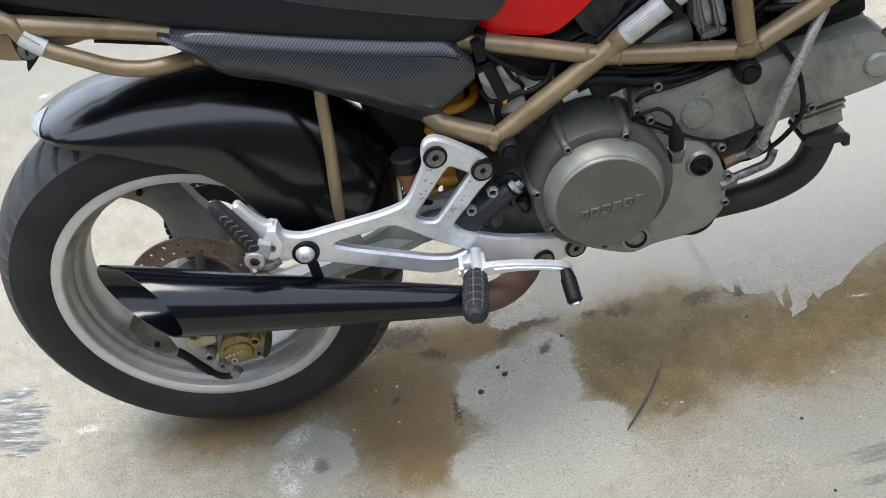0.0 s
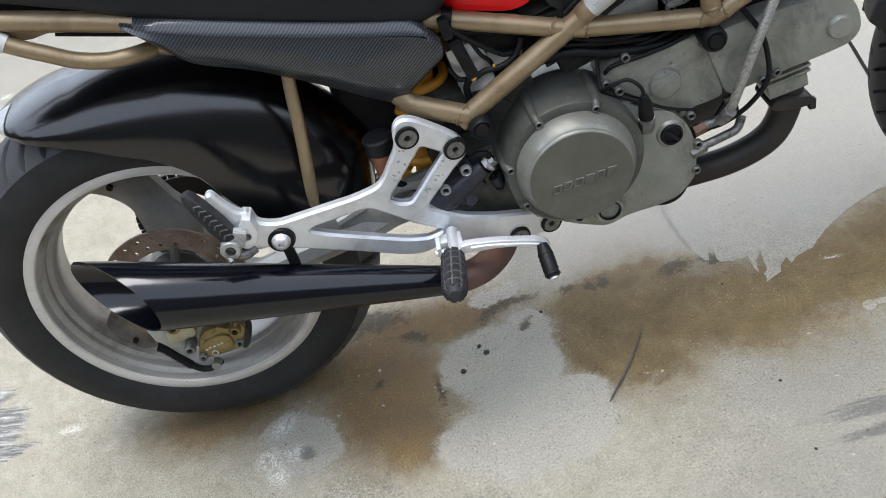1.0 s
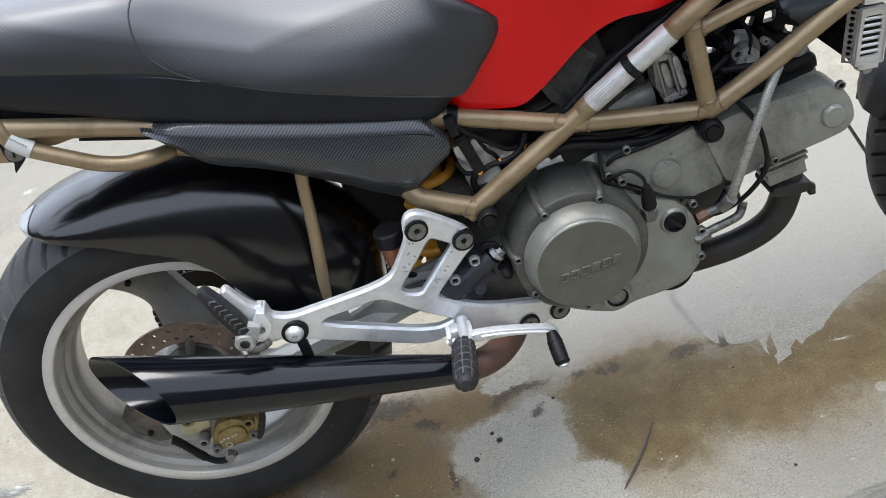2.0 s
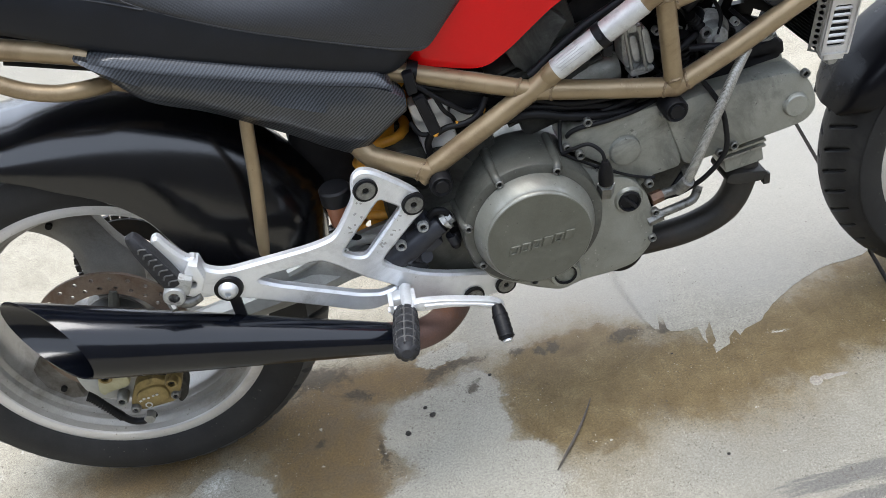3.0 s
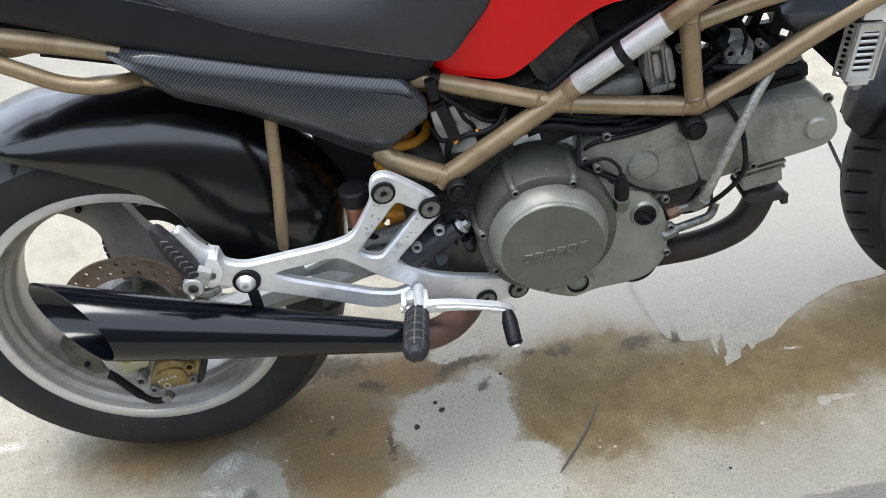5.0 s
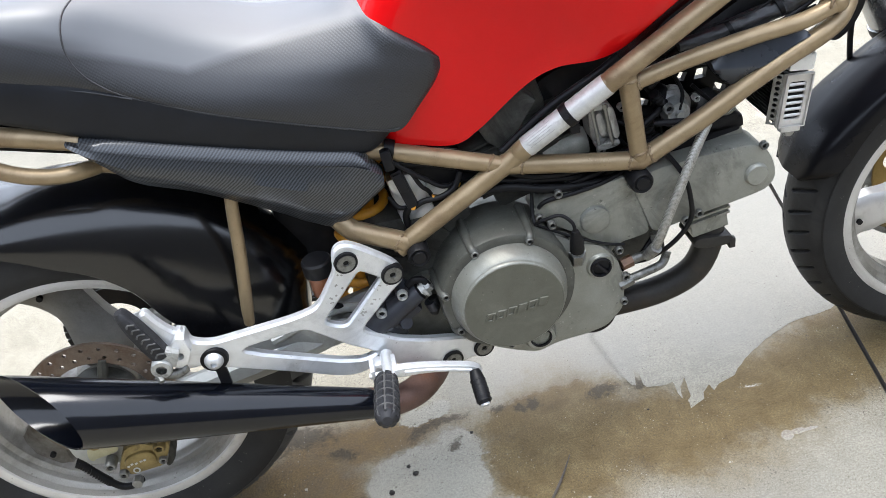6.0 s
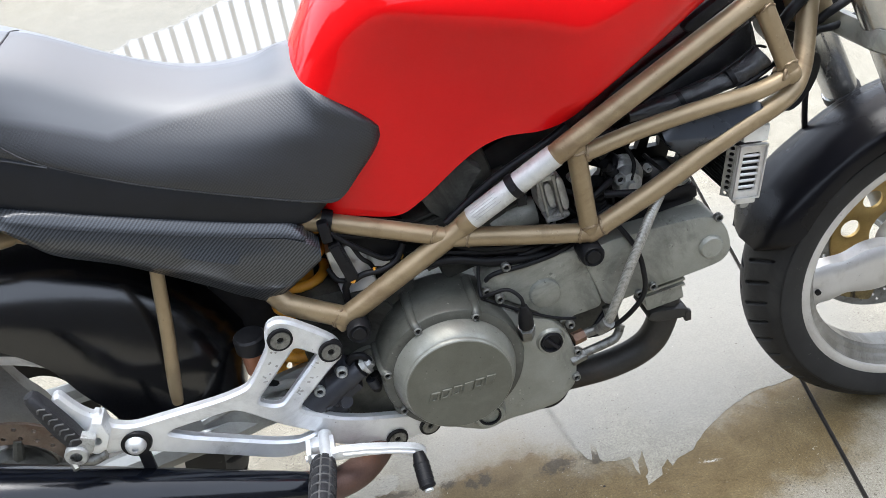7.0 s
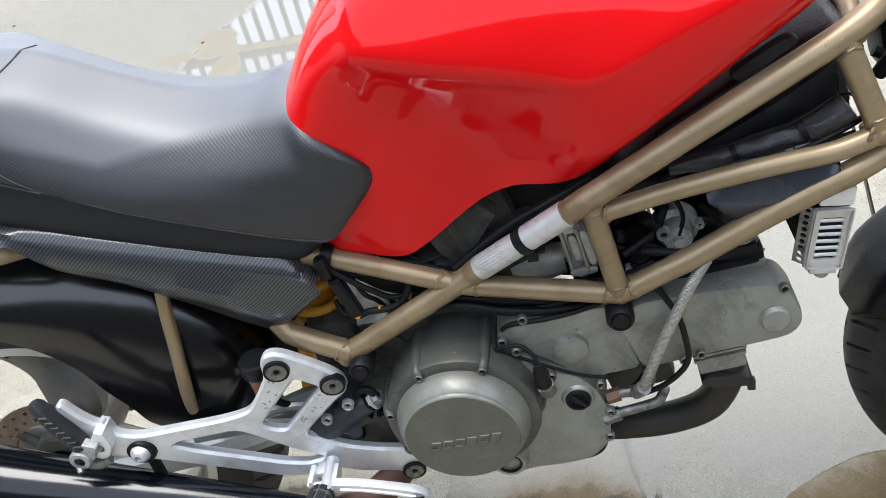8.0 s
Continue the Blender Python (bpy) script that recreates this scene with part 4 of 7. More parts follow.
# wheels
def rim(ax, half, r_well):
    """The outer flange ring of a cast rim, and the stepped barrel within it."""
    outer = [(0.2245, -half), (0.2295, -half + 0.001), (0.231, -half + 0.006), (0.226, -half + 0.012), (0.22, -half + 0.014), (r_well + 0.006, -half * 0.5), (r_well, -half * 0.35), (r_well, half * 0.35), (r_well + 0.006, half * 0.5), (0.22, half - 0.014), (0.231, half - 0.006), (0.2245, half)]
    lip = [(0.2085, -half + 0.004), (0.21, -half + 0.001), (0.2125, -half), (0.2235, -half - 0.0006), (0.2245, -half)]
    inner = [(r_well, half * 0.4), (0.214, half - 0.003), (0.208, half - 0.014), (0.204, half * 0.62), (r_well - 0.006, half * 0.42), (r_well - 0.008, 0), (r_well - 0.009, -half * 0.22), (0.1895, -half * 0.3), (0.1925, -half * 0.34), (0.1945, -half * 0.46), (0.1915, -half * 0.49), (0.1935, -half * 0.52), (0.199, -half * 0.56), (0.202, -half * 0.66), (0.1985, -half * 0.7), (0.2005, -half * 0.74), (0.206, -half * 0.8), (0.2085, -half + 0.004)]
    return lathe(mesh(), outer + lip, ax, 96), lathe(mesh(), inner, ax, 96)


def spokes(ax, r_well, spoke_angle, spoke_w, lead, parent, paint, label):
    for k in range(3):
        bm = mesh()
        rings = []
        for r, w, th, yc, sweep in cr([(0.03, 0.03, 0.024, -0.012, -30), (0.07, 0.042, 0.022, -0.012, -27), (0.1, 0.042, 0.021, -0.01, -22), (0.13, 0.034, 0.019, -0.008, -14), (0.16, 0.038, 0.018, -0.006, -7), (0.18, 0.047 * spoke_w, 0.02, -0.002, -2), (r_well - 0.004, 0.058 * spoke_w, 0.024, 0, 0)], 4):
            a0 = radians(spoke_angle + 120 * k + sweep * lead)
            er, et = Vector((math.cos(a0), 0, math.sin(a0))), Vector((-math.sin(a0), 0, math.cos(a0)))
            ring = []
            for u, v in ((-1, -0.55), (-0.8, -0.9), (-0.35, -1.05), (0.35, -1.05), (0.8, -0.9), (1, -0.55), (1, 0.55), (0.8, 0.9), (-0.8, 0.9), (-1, 0.55)):
                ring.append(Vector(ax) + er * r + et * (u * w) + Vector((0, yc + v * th, 0)))
            rings.append(ring)
        skin(bm, rings)
        spoke = part("spoke", bm, paint, parent, label)
        a0 = radians(spoke_angle + 120 * k)
        er = Vector((math.cos(a0), 0, math.sin(a0)))
        # black disc painted for the shade of a round hole
        bm = mesh()
        rod(bm, Vector(ax) + er * (r_well - 0.016) + Vector((0, -0.02, 0)), Vector(ax) + er * (r_well - 0.016) + Vector((0, -0.0285, 0)), 0.0048, 0.0048, 12)
        part("drain_hole", bm, SOCKET, spoke, "black disc for the shaded hole near the rim")
    bm = mesh()
    lathe(bm, [(0.012, -0.045), (0.04, -0.045), (0.048, -0.04), (0.05, 0), (0.048, 0.045), (0.012, 0.045)], ax, 36)
    part("hub", bm, paint, parent, "silver wheel hub")


def tyre(ax, half, r_out, count, wide, ends, slope, name, label, parent, tread):
    """A tyre whose tread carries curved slanted grooves sunk into it; tread and sidewalls in two rubbers."""
    side = [(0.2225, -0.86), (0.23, -0.93), (0.245, -1.0), (0.262, -1.01), (r_out - 0.036, -0.96), (r_out - 0.0335, -0.945), (r_out - 0.02, -0.8), (r_out - 0.008, -0.52), (r_out - 0.0015, -0.25), (r_out, 0)]
    side = cr(side[:5], 3)[:-1] + cr(side[4:], 15)
    prof = [(q[0], q[1]) for q in side] + [(q[0], -q[1]) for q in side[::-1][1:]]
    n, m = 1100, len(prof)
    ang = np.arange(n) * 2 * math.pi / n
    verts = np.zeros((n, m, 3))
    for j, (r, f) in enumerate(prof):
        d = np.zeros(n)
        g = abs(f)
        if ends[0] < g < ends[1] and r > r_out - 0.034:
            bend = slope * g + (0.5 * 2 * math.pi / count if f > 0 else 0)
            ph = ((ang + bend) * count / (2 * math.pi)) % 1.0
            ph = np.minimum(ph, 1 - ph) * 2 * math.pi / count * r_out
            width = wide * min(1.0, (g - ends[0]) / 0.08, (ends[1] - g) / 0.06)
            d = 2.8 * wide * np.clip((width - ph) / 0.0016 + 0.5, 0, 1)
        rr = r - d
        verts[:, j, 0], verts[:, j, 1], verts[:, j, 2] = ax[0] + rr * np.cos(ang), ax[1] + f * half, ax[2] + rr * np.sin(ang)
    faces, index = [], []
    for k in range(n):
        a, b = k * m, ((k + 1) % n) * m
        for j in range(m - 1):
            faces.append((a + j, a + j + 1, b + j + 1, b + j))
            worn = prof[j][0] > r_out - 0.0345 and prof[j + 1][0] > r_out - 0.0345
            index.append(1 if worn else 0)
    me = bpy.data.meshes.new(name)
    me.from_pydata(verts.reshape(-1, 3).tolist(), [], faces)
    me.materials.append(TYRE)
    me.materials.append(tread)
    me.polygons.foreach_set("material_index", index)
    me.shade_smooth()
    ob = new(name, me)
    ob.parent = parent
    tagged(ob, label)
    return ob


def disc(ax, y, r_in, r_out, th, holes, rows, parent, mat, label):
    """A drilled brake disc: a ring of segments pierced by real holes."""
    bm = mesh()
    loops = []
    n = 72
    outline = [(ax[0] + r_out * math.cos(2 * math.pi * k / n), ax[2] + r_out * math.sin(2 * math.pi * k / n)) for k in range(n)]
    cut = [[(ax[0] + r_in * math.cos(2 * math.pi * k / 40), ax[2] + r_in * math.sin(2 * math.pi * k / 40)) for k in range(40)]]
    for k in range(holes):
        for j in range(rows):
            a = 2 * math.pi * (k + 0.33 * j) / holes
            r = r_in + (r_out - r_in) * (0.28 + 0.44 * j / max(rows - 1, 1))
            cut.append([(ax[0] + r * math.cos(a) + 0.0034 * math.cos(2 * math.pi * i / 8), ax[2] + r * math.sin(a) + 0.0034 * math.sin(2 * math.pi * i / 8)) for i in range(8)])
    plate(bm, outline, y, th, cut, bevel=0)
    return part("brake_disc", bm, mat, parent, label)


flange, barrel = rim(RAX, 0.072, 0.196)
rear_wheel = part("rear_wheel", flange, RIM, bike, "silver three-spoke cast rear wheel")
part("rim_barrel", barrel, BARREL, rear_wheel, "dusty inner rim barrel")
spokes(RAX, 0.196, 101, 1.0, 1.0, rear_wheel, SPOKE, "grimy silver wheel spoke")
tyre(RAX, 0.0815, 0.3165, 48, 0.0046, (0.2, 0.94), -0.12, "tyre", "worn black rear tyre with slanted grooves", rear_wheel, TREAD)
disc(RAX, -0.073, 0.078, 0.113, 0.005, 26, 2, rear_wheel, RUST, "rusty drilled rear brake disc")
bm = mesh()
lathe(bm, [(0.028, -0.08), (0.048, -0.08), (0.052, -0.076), (0.052, -0.05), (0.03, -0.045)], RAX, 32)
part("disc_carrier", bm, ENGINEDARK, rear_wheel, "dark disc carrier with six arms")
for k in range(6):
    a = 2 * math.pi * k / 6 + 0.2
    e = Vector((math.cos(a), 0, math.sin(a)))
    bm = mesh()
    rod(bm, RAX + e * 0.04 + Vector((0, -0.07, 0)), RAX + e * 0.083 + Vector((0, -0.07, 0)), 0.009, 0.007, 8)
    part("carrier_arm", bm, ENGINEDARK, rear_wheel)
bm = mesh()
lathe(bm, [(0.0, -0.145), (0.01, -0.147), (0.017, -0.142), (0.02, -0.13), (0.021, -0.12), (0.024, -0.118), (0.024, -0.09), (0.0, -0.09)], RAX, 6)
part("axle_nut", bm, ALU, rear_wheel, "silver hexagonal axle nut")
bm = mesh()
rod(bm, (0.17, -0.01, 0.235), (0.152, -0.035, 0.243), 0.004, 0.003, 8)
part("valve", bm, RUBBER, rear_wheel, "black tyre valve")

# front wheel, steered slightly to the bike's right
turn = Matrix.Translation(FAX) @ Matrix.Rotation(radians(-3.95), 4, Vector((-math.sin(radians(23.5)), 0, math.cos(radians(23.5))))) @ Matrix.Translation(-FAX)
flange, barrel = rim(FAX, 0.052, 0.2)
front_wheel = part("front_wheel", flange, RIM, bike, "silver three-spoke cast front wheel")
part("rim_barrel", barrel, BARREL, front_wheel, "dusty inner rim barrel")
spokes(FAX, 0.2, 190, 0.8, 0.2, front_wheel, RIM, "silver painted wheel spoke")
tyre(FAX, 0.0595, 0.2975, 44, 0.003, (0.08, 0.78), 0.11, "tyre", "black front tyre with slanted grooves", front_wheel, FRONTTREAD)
disc(FAX, 0.062, 0.115, 0.16, 0.005, 28, 3, front_wheel, STEEL, "drilled steel front brake disc")
bm = mesh()
cut = [[(FAX.x + 0.05 * math.cos(2 * math.pi * k / 32), FAX.z + 0.05 * math.sin(2 * math.pi * k / 32)) for k in range(32)]]
for k in range(9):
    a = 2 * math.pi * k / 9 + 0.12
    cut.append([(FAX.x + 0.088 * math.cos(a) + 0.017 * math.cos(2 * math.pi * i / 20), FAX.z + 0.088 * math.sin(a) + 0.017 * math.sin(2 * math.pi * i / 20)) for i in range(20)])
plate(bm, [(FAX.x + 0.118 * math.cos(2 * math.pi * k / 64), FAX.z + 0.118 * math.sin(2 * math.pi * k / 64)) for k in range(64)], 0.058, 0.006, cut, 0.001)
part("disc_carrier", bm, CARRIER, front_wheel, "gold disc carrier with round holes")
front_wheel.matrix_basis = turn


# front fender
def front_fender():
    rings = []
    for a in np.linspace(164, 55, 30):
        t = radians(a)
        e = min(1, ((164 - a) / 9) ** 0.5, (a - 55) / 12)
        crown = min(max((a - 132) / 20, 0), 1)
        ro = 0.314 + 0.009 * crown
        ri = 0.272 + 0.036 * (1 - e)
        w = (0.068 + 0.008 * crown) * (0.55 + 0.45 * e)
        half = cr([(ri, w), (ri + 0.55 * (ro - ri), w * 0.95), (ro - 0.012 + 0.005 * crown, w * (0.7 + 0.07 * crown)), (ro - 0.003, w * 0.36), (ro, 0)], 3)
        outer = [(r, -y) for r, y in half] + [(r, y) for r, y in half[::-1][1:]]
        inner = [(r - 0.003, y * 0.95) for r, y in outer[::-1]]
        rings.append([(FAX.x + r * math.cos(t), y, FAX.z + r * math.sin(t)) for r, y in outer + inner])
    bm = mesh()
    skin(bm, rings)
    return bm


ff = part("front_fender", front_fender(), FENDERBLACK, bike, "matt black front fender")
ff.matrix_basis = turn


CAST = surface("oxidised_cast_metal", (0.26, 0.265, 0.255), (0.46, 0.465, 0.45), 0.42, 0.45, 60, 500, 0.3, dirt=(0.05, 0.045, 0.04), dirt_amount=0.6)
YELLOWED = surface("yellowed_alloy", (0.33, 0.31, 0.19), (0.45, 0.43, 0.29), 0.45, 0.3, 60, 600, 0.2, dirt=(0.13, 0.1, 0.05), dirt_amount=0.5)
# ---- frame ----
WELD = surface("painted_weld", (0.13, 0.085, 0.045), (0.3, 0.225, 0.135), 0.42, 0.25, 160, 900, 0.3, dirt=(0.07, 0.035, 0.02), dirt_amount=0.6)


def frame_tube(pts, r=0.0135, name="frame_tube"):
    return part(name, tube(mesh(), pts, r, 14, 6), GOLD, frame_body)


MID, ETOP, EBOT, FJ = (0.651, -0.107, 0.583), (0.814, -0.1435, 0.6995), (0.836, -0.119, 0.55), (0.495, -0.112, 0.502)
HTOP, HLOW = (1.069, -0.1, 0.815), (1.107, -0.118, 0.714)
flip = lambda p: (p[0], -p[1], p[2])  # noqa: E731
bm = mesh()
tube(bm, [(0.486, -0.111, 0.493), MID, (0.681, -0.114, 0.606), (0.735, -0.127, 0.6445), (0.79, -0.1395, 0.6828), ETOP, (0.95, -0.134, 0.77), HTOP, (1.115, -0.075, 0.834), (1.16, -0.03, 0.84)], 0.0142, 16, 8)
rod(bm, (1.2, 0, 0.745), (1.155, 0, 0.865), 0.03, None, 24)
frame_body = part("trellis_frame", bm, GOLD, bike, "bronze painted tubular trellis frame with worn patches")
frame_tube([(0.402, -0.088, 0.572), (0.426, -0.104, 0.541), (0.44, -0.108, 0.532), (0.498, -0.1125, 0.502)], 0.0145)
frame_tube([(0.5, -0.086, 0.632), MID], 0.0125)
frame_tube([MID, (0.74, -0.112, 0.566), EBOT], 0.0132)
frame_tube([EBOT, ETOP], 0.0125)
frame_tube([EBOT] + [(0.922, -0.122, 0.593), (0.993, -0.123, 0.633), (1.046, -0.122, 0.659), (1.086, -0.12, 0.676), (1.118, -0.108, 0.689), (1.142, -0.085, 0.708), (1.158, -0.062, 0.738), (1.169, -0.045, 0.778), (1.176, -0.03, 0.818)], 0.0135)
GTOP = (0.814, -0.139, 0.674)
frame_tube([GTOP] + [(0.9, -0.132, 0.688), (0.992, -0.126, 0.697), (1.062, -0.121, 0.701)] + [HLOW], 0.0112)
frame_tube([HTOP, HLOW], 0.0125)
for pts, r in (([FJ, MID, ETOP, HTOP, (1.16, -0.03, 0.84)], 0.0142), ([MID, EBOT], 0.0132), ([EBOT, HLOW, (1.165, -0.05, 0.745)], 0.0135), ([ETOP, HLOW], 0.0112), ([EBOT, ETOP], 0.0125), ([(0.5, -0.086, 0.632), MID], 0.0125)):
    frame_tube([flip(p) for p in pts], r)
frame_tube([(1.09, -0.075, 0.80), (1.1, 0.0, 0.81), (1.09, 0.075, 0.80)], 0.011)
rnd = random.Random(2)


def weld(at, towards, r, off):
    """An uneven weld bead round the end of a branch tube."""
    at, d = Vector(at), (Vector(towards) - Vector(at)).normalized()
    e1 = d.orthogonal().normalized()
    e2 = d.cross(e1)
    pts, rad = [], []
    for k in range(31):
        an = 2 * math.pi * (k % 30) / 30
        pts.append(at + d * (off + 0.003 * math.sin(2 * an) + rnd.uniform(-0.0008, 0.0008)) + (e1 * math.cos(an) + e2 * math.sin(an)) * (r - 0.0012))
        rad.append(0.0019 + 0.0011 * rnd.random())
    return part("weld", tube(mesh(), pts, rad, 6, 2), WELD, frame_body, "brown edged weld bead")


for at, to, r, off in ((MID, (0.5, -0.086, 0.632), 0.0125, 0.02), (MID, (0.74, -0.112, 0.566), 0.0132, 0.024), (EBOT, ETOP, 0.0125, 0.017), (EBOT, (0.74, -0.112, 0.566), 0.0132, 0.015), (EBOT, (0.95, -0.122, 0.605), 0.0135, 0.017), (ETOP, EBOT, 0.0125, 0.017), (GTOP, (0.9, -0.132, 0.688), 0.0112, 0.016), (FJ, (0.43, -0.107, 0.537), 0.0145, 0.008), (HLOW, HTOP, 0.0125, 0.015), (HLOW, (1.07, -0.122, 0.723), 0.0112, 0.014), (HTOP, HLOW, 0.0125, 0.016)):
    weld(at, to, r, off)
for at, r in ((EBOT, 0.0135), (HLOW, 0.0135), (FJ, 0.0146)):
    bm = mesh()
    bmesh.ops.create_icosphere(bm, subdivisions=3, radius=r * 1.02, matrix=Matrix.Translation(at))
    part("tube_joint", bm, GOLD, frame_body)
# sub-frame and grab rail at the tail
frame_tube([(-0.26, -0.1, 0.868), (-0.06, -0.1, 0.805), (0.06, -0.1, 0.768), (0.3, -0.095, 0.69), (0.5, -0.088, 0.633)], 0.0125, "rear_tube")
frame_tube([(-0.26, 0.1, 0.868), (0.06, 0.1, 0.768), (0.3, 0.095, 0.69), (0.5, 0.088, 0.633)], 0.0125, "rear_tube")
frame_tube([(-0.067, -0.108, 0.827), (-0.05, -0.108, 0.814), (-0.038, -0.108, 0.801), (-0.032, -0.108, 0.783), (-0.013, -0.108, 0.763), (0.024, -0.108, 0.739), (0.052, -0.108, 0.722), (0.084, -0.108, 0.711), (0.113, -0.108, 0.708)] + [(0.135, -0.088, 0.701), (0.145, -0.08, 0.699)] + [(0.2, -0.07, 0.67)], 0.0105, "grab_rail")
bm = mesh()
tube(bm, [(-0.033, -0.108, 0.786), (-0.024, -0.108, 0.774), (-0.014, -0.108, 0.764)], 0.0117, 16)
sticker = part("sticker", bm, WHITEPART, frame_body, "small white sticker on the rail")
for k in range(7):
    bm = mesh()
    x, y, z = Vector((-0.026, -0.119, 0.787)).lerp(Vector((-0.013, -0.12, 0.772)), k / 6)
    block(bm, (x, y, z + 0.003), (0.0026, 0.0008, 0.0022), Matrix.Rotation(radians(32), 3, "Y"))
    part("print_bar", bm, PRINT, frame_body, "grey print bar")
bm = mesh()
plate(bm, [(-0.021, 0.797), (0.122, 0.755), (0.117, 0.741), (0.043, 0.757), (0.034, 0.76), (0.011, 0.757), (-0.015, 0.764), (-0.035, 0.749), (-0.074, 0.758), (-0.088, 0.769), (-0.074, 0.794), (-0.048, 0.788)], -0.099, 0.003, bevel=0.0006, round_steps=1)
part("tail_bracket", bm, GOLD, bike, "bronze tail bracket plate")
bm = mesh()
plate(bm, [(-0.05, 0.785), (-0.039, 0.784), (-0.024, 0.759), (-0.03, 0.754), (-0.036, 0.749), (-0.051, 0.739), (-0.05, 0.744), (-0.046, 0.753), (-0.051, 0.757), (-0.052, 0.768)], -0.104, 0.004, bevel=0.0008)
lock = part("seat_lock", bm, PLASTIC, bike, "black seat lock plate with a hook")
x, y, z = (-0.037, -0.105, 0.766)
bm = mesh()
lathe(bm, [(0.0, -0.109), (0.0098, -0.109), (0.0115, -0.1075), (0.012, -0.103)], (x, 0, z), 28)
part("lock_face", bm, STEEL, lock, "round zinc lock face")
bm = mesh()
block(bm, (x, -0.1092, z), (0.003, 0.001, 0.009), Matrix.Rotation(radians(20), 3, "Y"))
part("keyhole", bm, SOCKET, lock)
bm = mesh()
plate(bm, [(0.031, 0.75), (0.142, 0.717), (0.139, 0.709), (0.028, 0.743)], -0.07, 0.02, bevel=0.001)
part("tail_strut", bm, PLASTIC, bike, "black strut under the tail")
# black plate added where there is only the dark gap under the seat
bm = mesh()
plate(bm, [(-0.072, 0.842), (-0.046, 0.823), (0.031, 0.789), (0.127, 0.753), (0.122, 0.743), (-0.029, 0.789), (-0.09, 0.81)], -0.088, 0.02, bevel=0.002)
part("gap_plate", bm, PLASTIC, bike, "black plate filling the dark gap under the seat")

# strap and dark sheet under the rear upper tube, and the pale casting behind the wires
c = Vector((0.503, -0.087, 0.634))
d = (Vector(MID) - Vector((0.5, -0.086, 0.632))).normalized()
bm = mesh()
rod(bm, c - d * 0.007, c + d * 0.007, 0.0145, None, 20)
part("strap", bm, RUBBER, frame_body, "black strap round the frame tube")
bm = mesh()
plate(bm, [(0.513, 0.614), (0.572, 0.584), (0.624, 0.564), (0.595, 0.547), (0.553, 0.563), (0.519, 0.591)], -0.08, 0.02, bevel=0.004, round_steps=1)
part("rubber_sheet", bm, RUBBER, bike, "black rubber sheet under the frame tube")
bm = mesh()
plate(bm, [(0.5, 0.542), (0.534, 0.55), (0.552, 0.537), (0.539, 0.496), (0.52, 0.468), (0.499, 0.464), (0.495, 0.498)], -0.062, 0.02, bevel=0.003, round_steps=1)
plate(bm, [(0.524, 0.542), (0.538, 0.543), (0.522, 0.483), (0.511, 0.479)], -0.066, 0.006, bevel=0.002)
part("inner_casting", bm, ALU, bike, "pale cast bracket behind the wires")

# silver label, with lines of fine print, wrapped round the main tube, and its clamp
A, B = Vector((0.683, -0.1145, 0.6075)), Vector((0.79, -0.1395, 0.6828))
bm = mesh()
rod(bm, A, B, 0.0149, None, 24)
label = part("tube_label", bm, LABEL, frame_body, "scuffed silver foil label wrapped round the tube")
ax = (B - A).normalized()
nrm = (Vector((0, -0.75, 0.66)) - ax * ax.dot(Vector((0, -0.75, 0.66)))).normalized()
side = ax.cross(nrm)
for k, off in enumerate((-0.007, -0.0035, 0.0, 0.0035, 0.007)):
    bm = mesh()
    lift = nrm * math.sqrt(0.01488 ** 2 - off * off) + side * off
    rod(bm, A.lerp(B, 0.05) + lift, A.lerp(B, 0.36 - 0.04 * (k % 2)) + lift, 0.00035, None, 6)
    part("print_line", bm, PRINT, frame_body, "line of grey print")
bm = mesh()
c = A.lerp(B, 0.53)
rod(bm, c - ax * 0.0055, c + ax * 0.0055, 0.0168, None, 20)
rod(bm, c + nrm * 0.0165 + side * 0.004, c + nrm * 0.0185 + side * 0.004, 0.0035, None, 10)
block(bm, c + Vector((0.006, 0.0, -0.021)), (0.013, 0.012, 0.014), None, 0.002)
part("tube_clamp", bm, RUBBER, frame_body, "black rubber clamp round the tube")
for at, r in (((0.833, -0.1255, 0.523), 0.0165), ((0.512, -0.125, 0.487), 0.016)):
    bm = mesh()
    lathe(bm, [(0.0, -0.014), (0.55 * r, -0.014), (0.62 * r, -0.011), (0.85 * r, -0.013), (r, -0.009), (r, 0.02)], at, 20)
    part("tube_plug", bm, RUBBER, frame_body, "round black rubber plug")

# ---- engine ----
CASE = [(0.539, 0.418), (0.554, 0.454), (0.592, 0.464), (0.654, 0.461), (0.692, 0.461), (0.716, 0.457), (0.737, 0.437), (0.775, 0.424), (0.797, 0.393), (0.808, 0.351), (0.804, 0.299), (0.776, 0.269), (0.739, 0.262), (0.696, 0.26), (0.663, 0.249), (0.621, 0.267), (0.556, 0.304), (0.535, 0.389)]
bm = mesh()
plate(bm, CASE, -0.118, 0.2, bevel=0.005, round_steps=1)
engine = part("engine_case", bm, ENGINE, bike, "grey painted right engine cover with scuffs and dirt")
bm = mesh()
block(bm, (0.60, 0.0, 0.36), (0.30, 0.17, 0.20), None, 0.015)
block(bm, (0.50, 0.0, 0.40), (0.14, 0.15, 0.24), None, 0.02)
crank = part("crankcase", bm, ENGINEDARK, bike, "dirty grey crankcase")
bm = mesh()
plate(bm, [(0.445, 0.353), (0.477, 0.412), (0.509, 0.428), (0.529, 0.428), (0.551, 0.376), (0.551, 0.318), (0.53, 0.296), (0.468, 0.314)], -0.094, 0.03, bevel=0.004, round_steps=1)
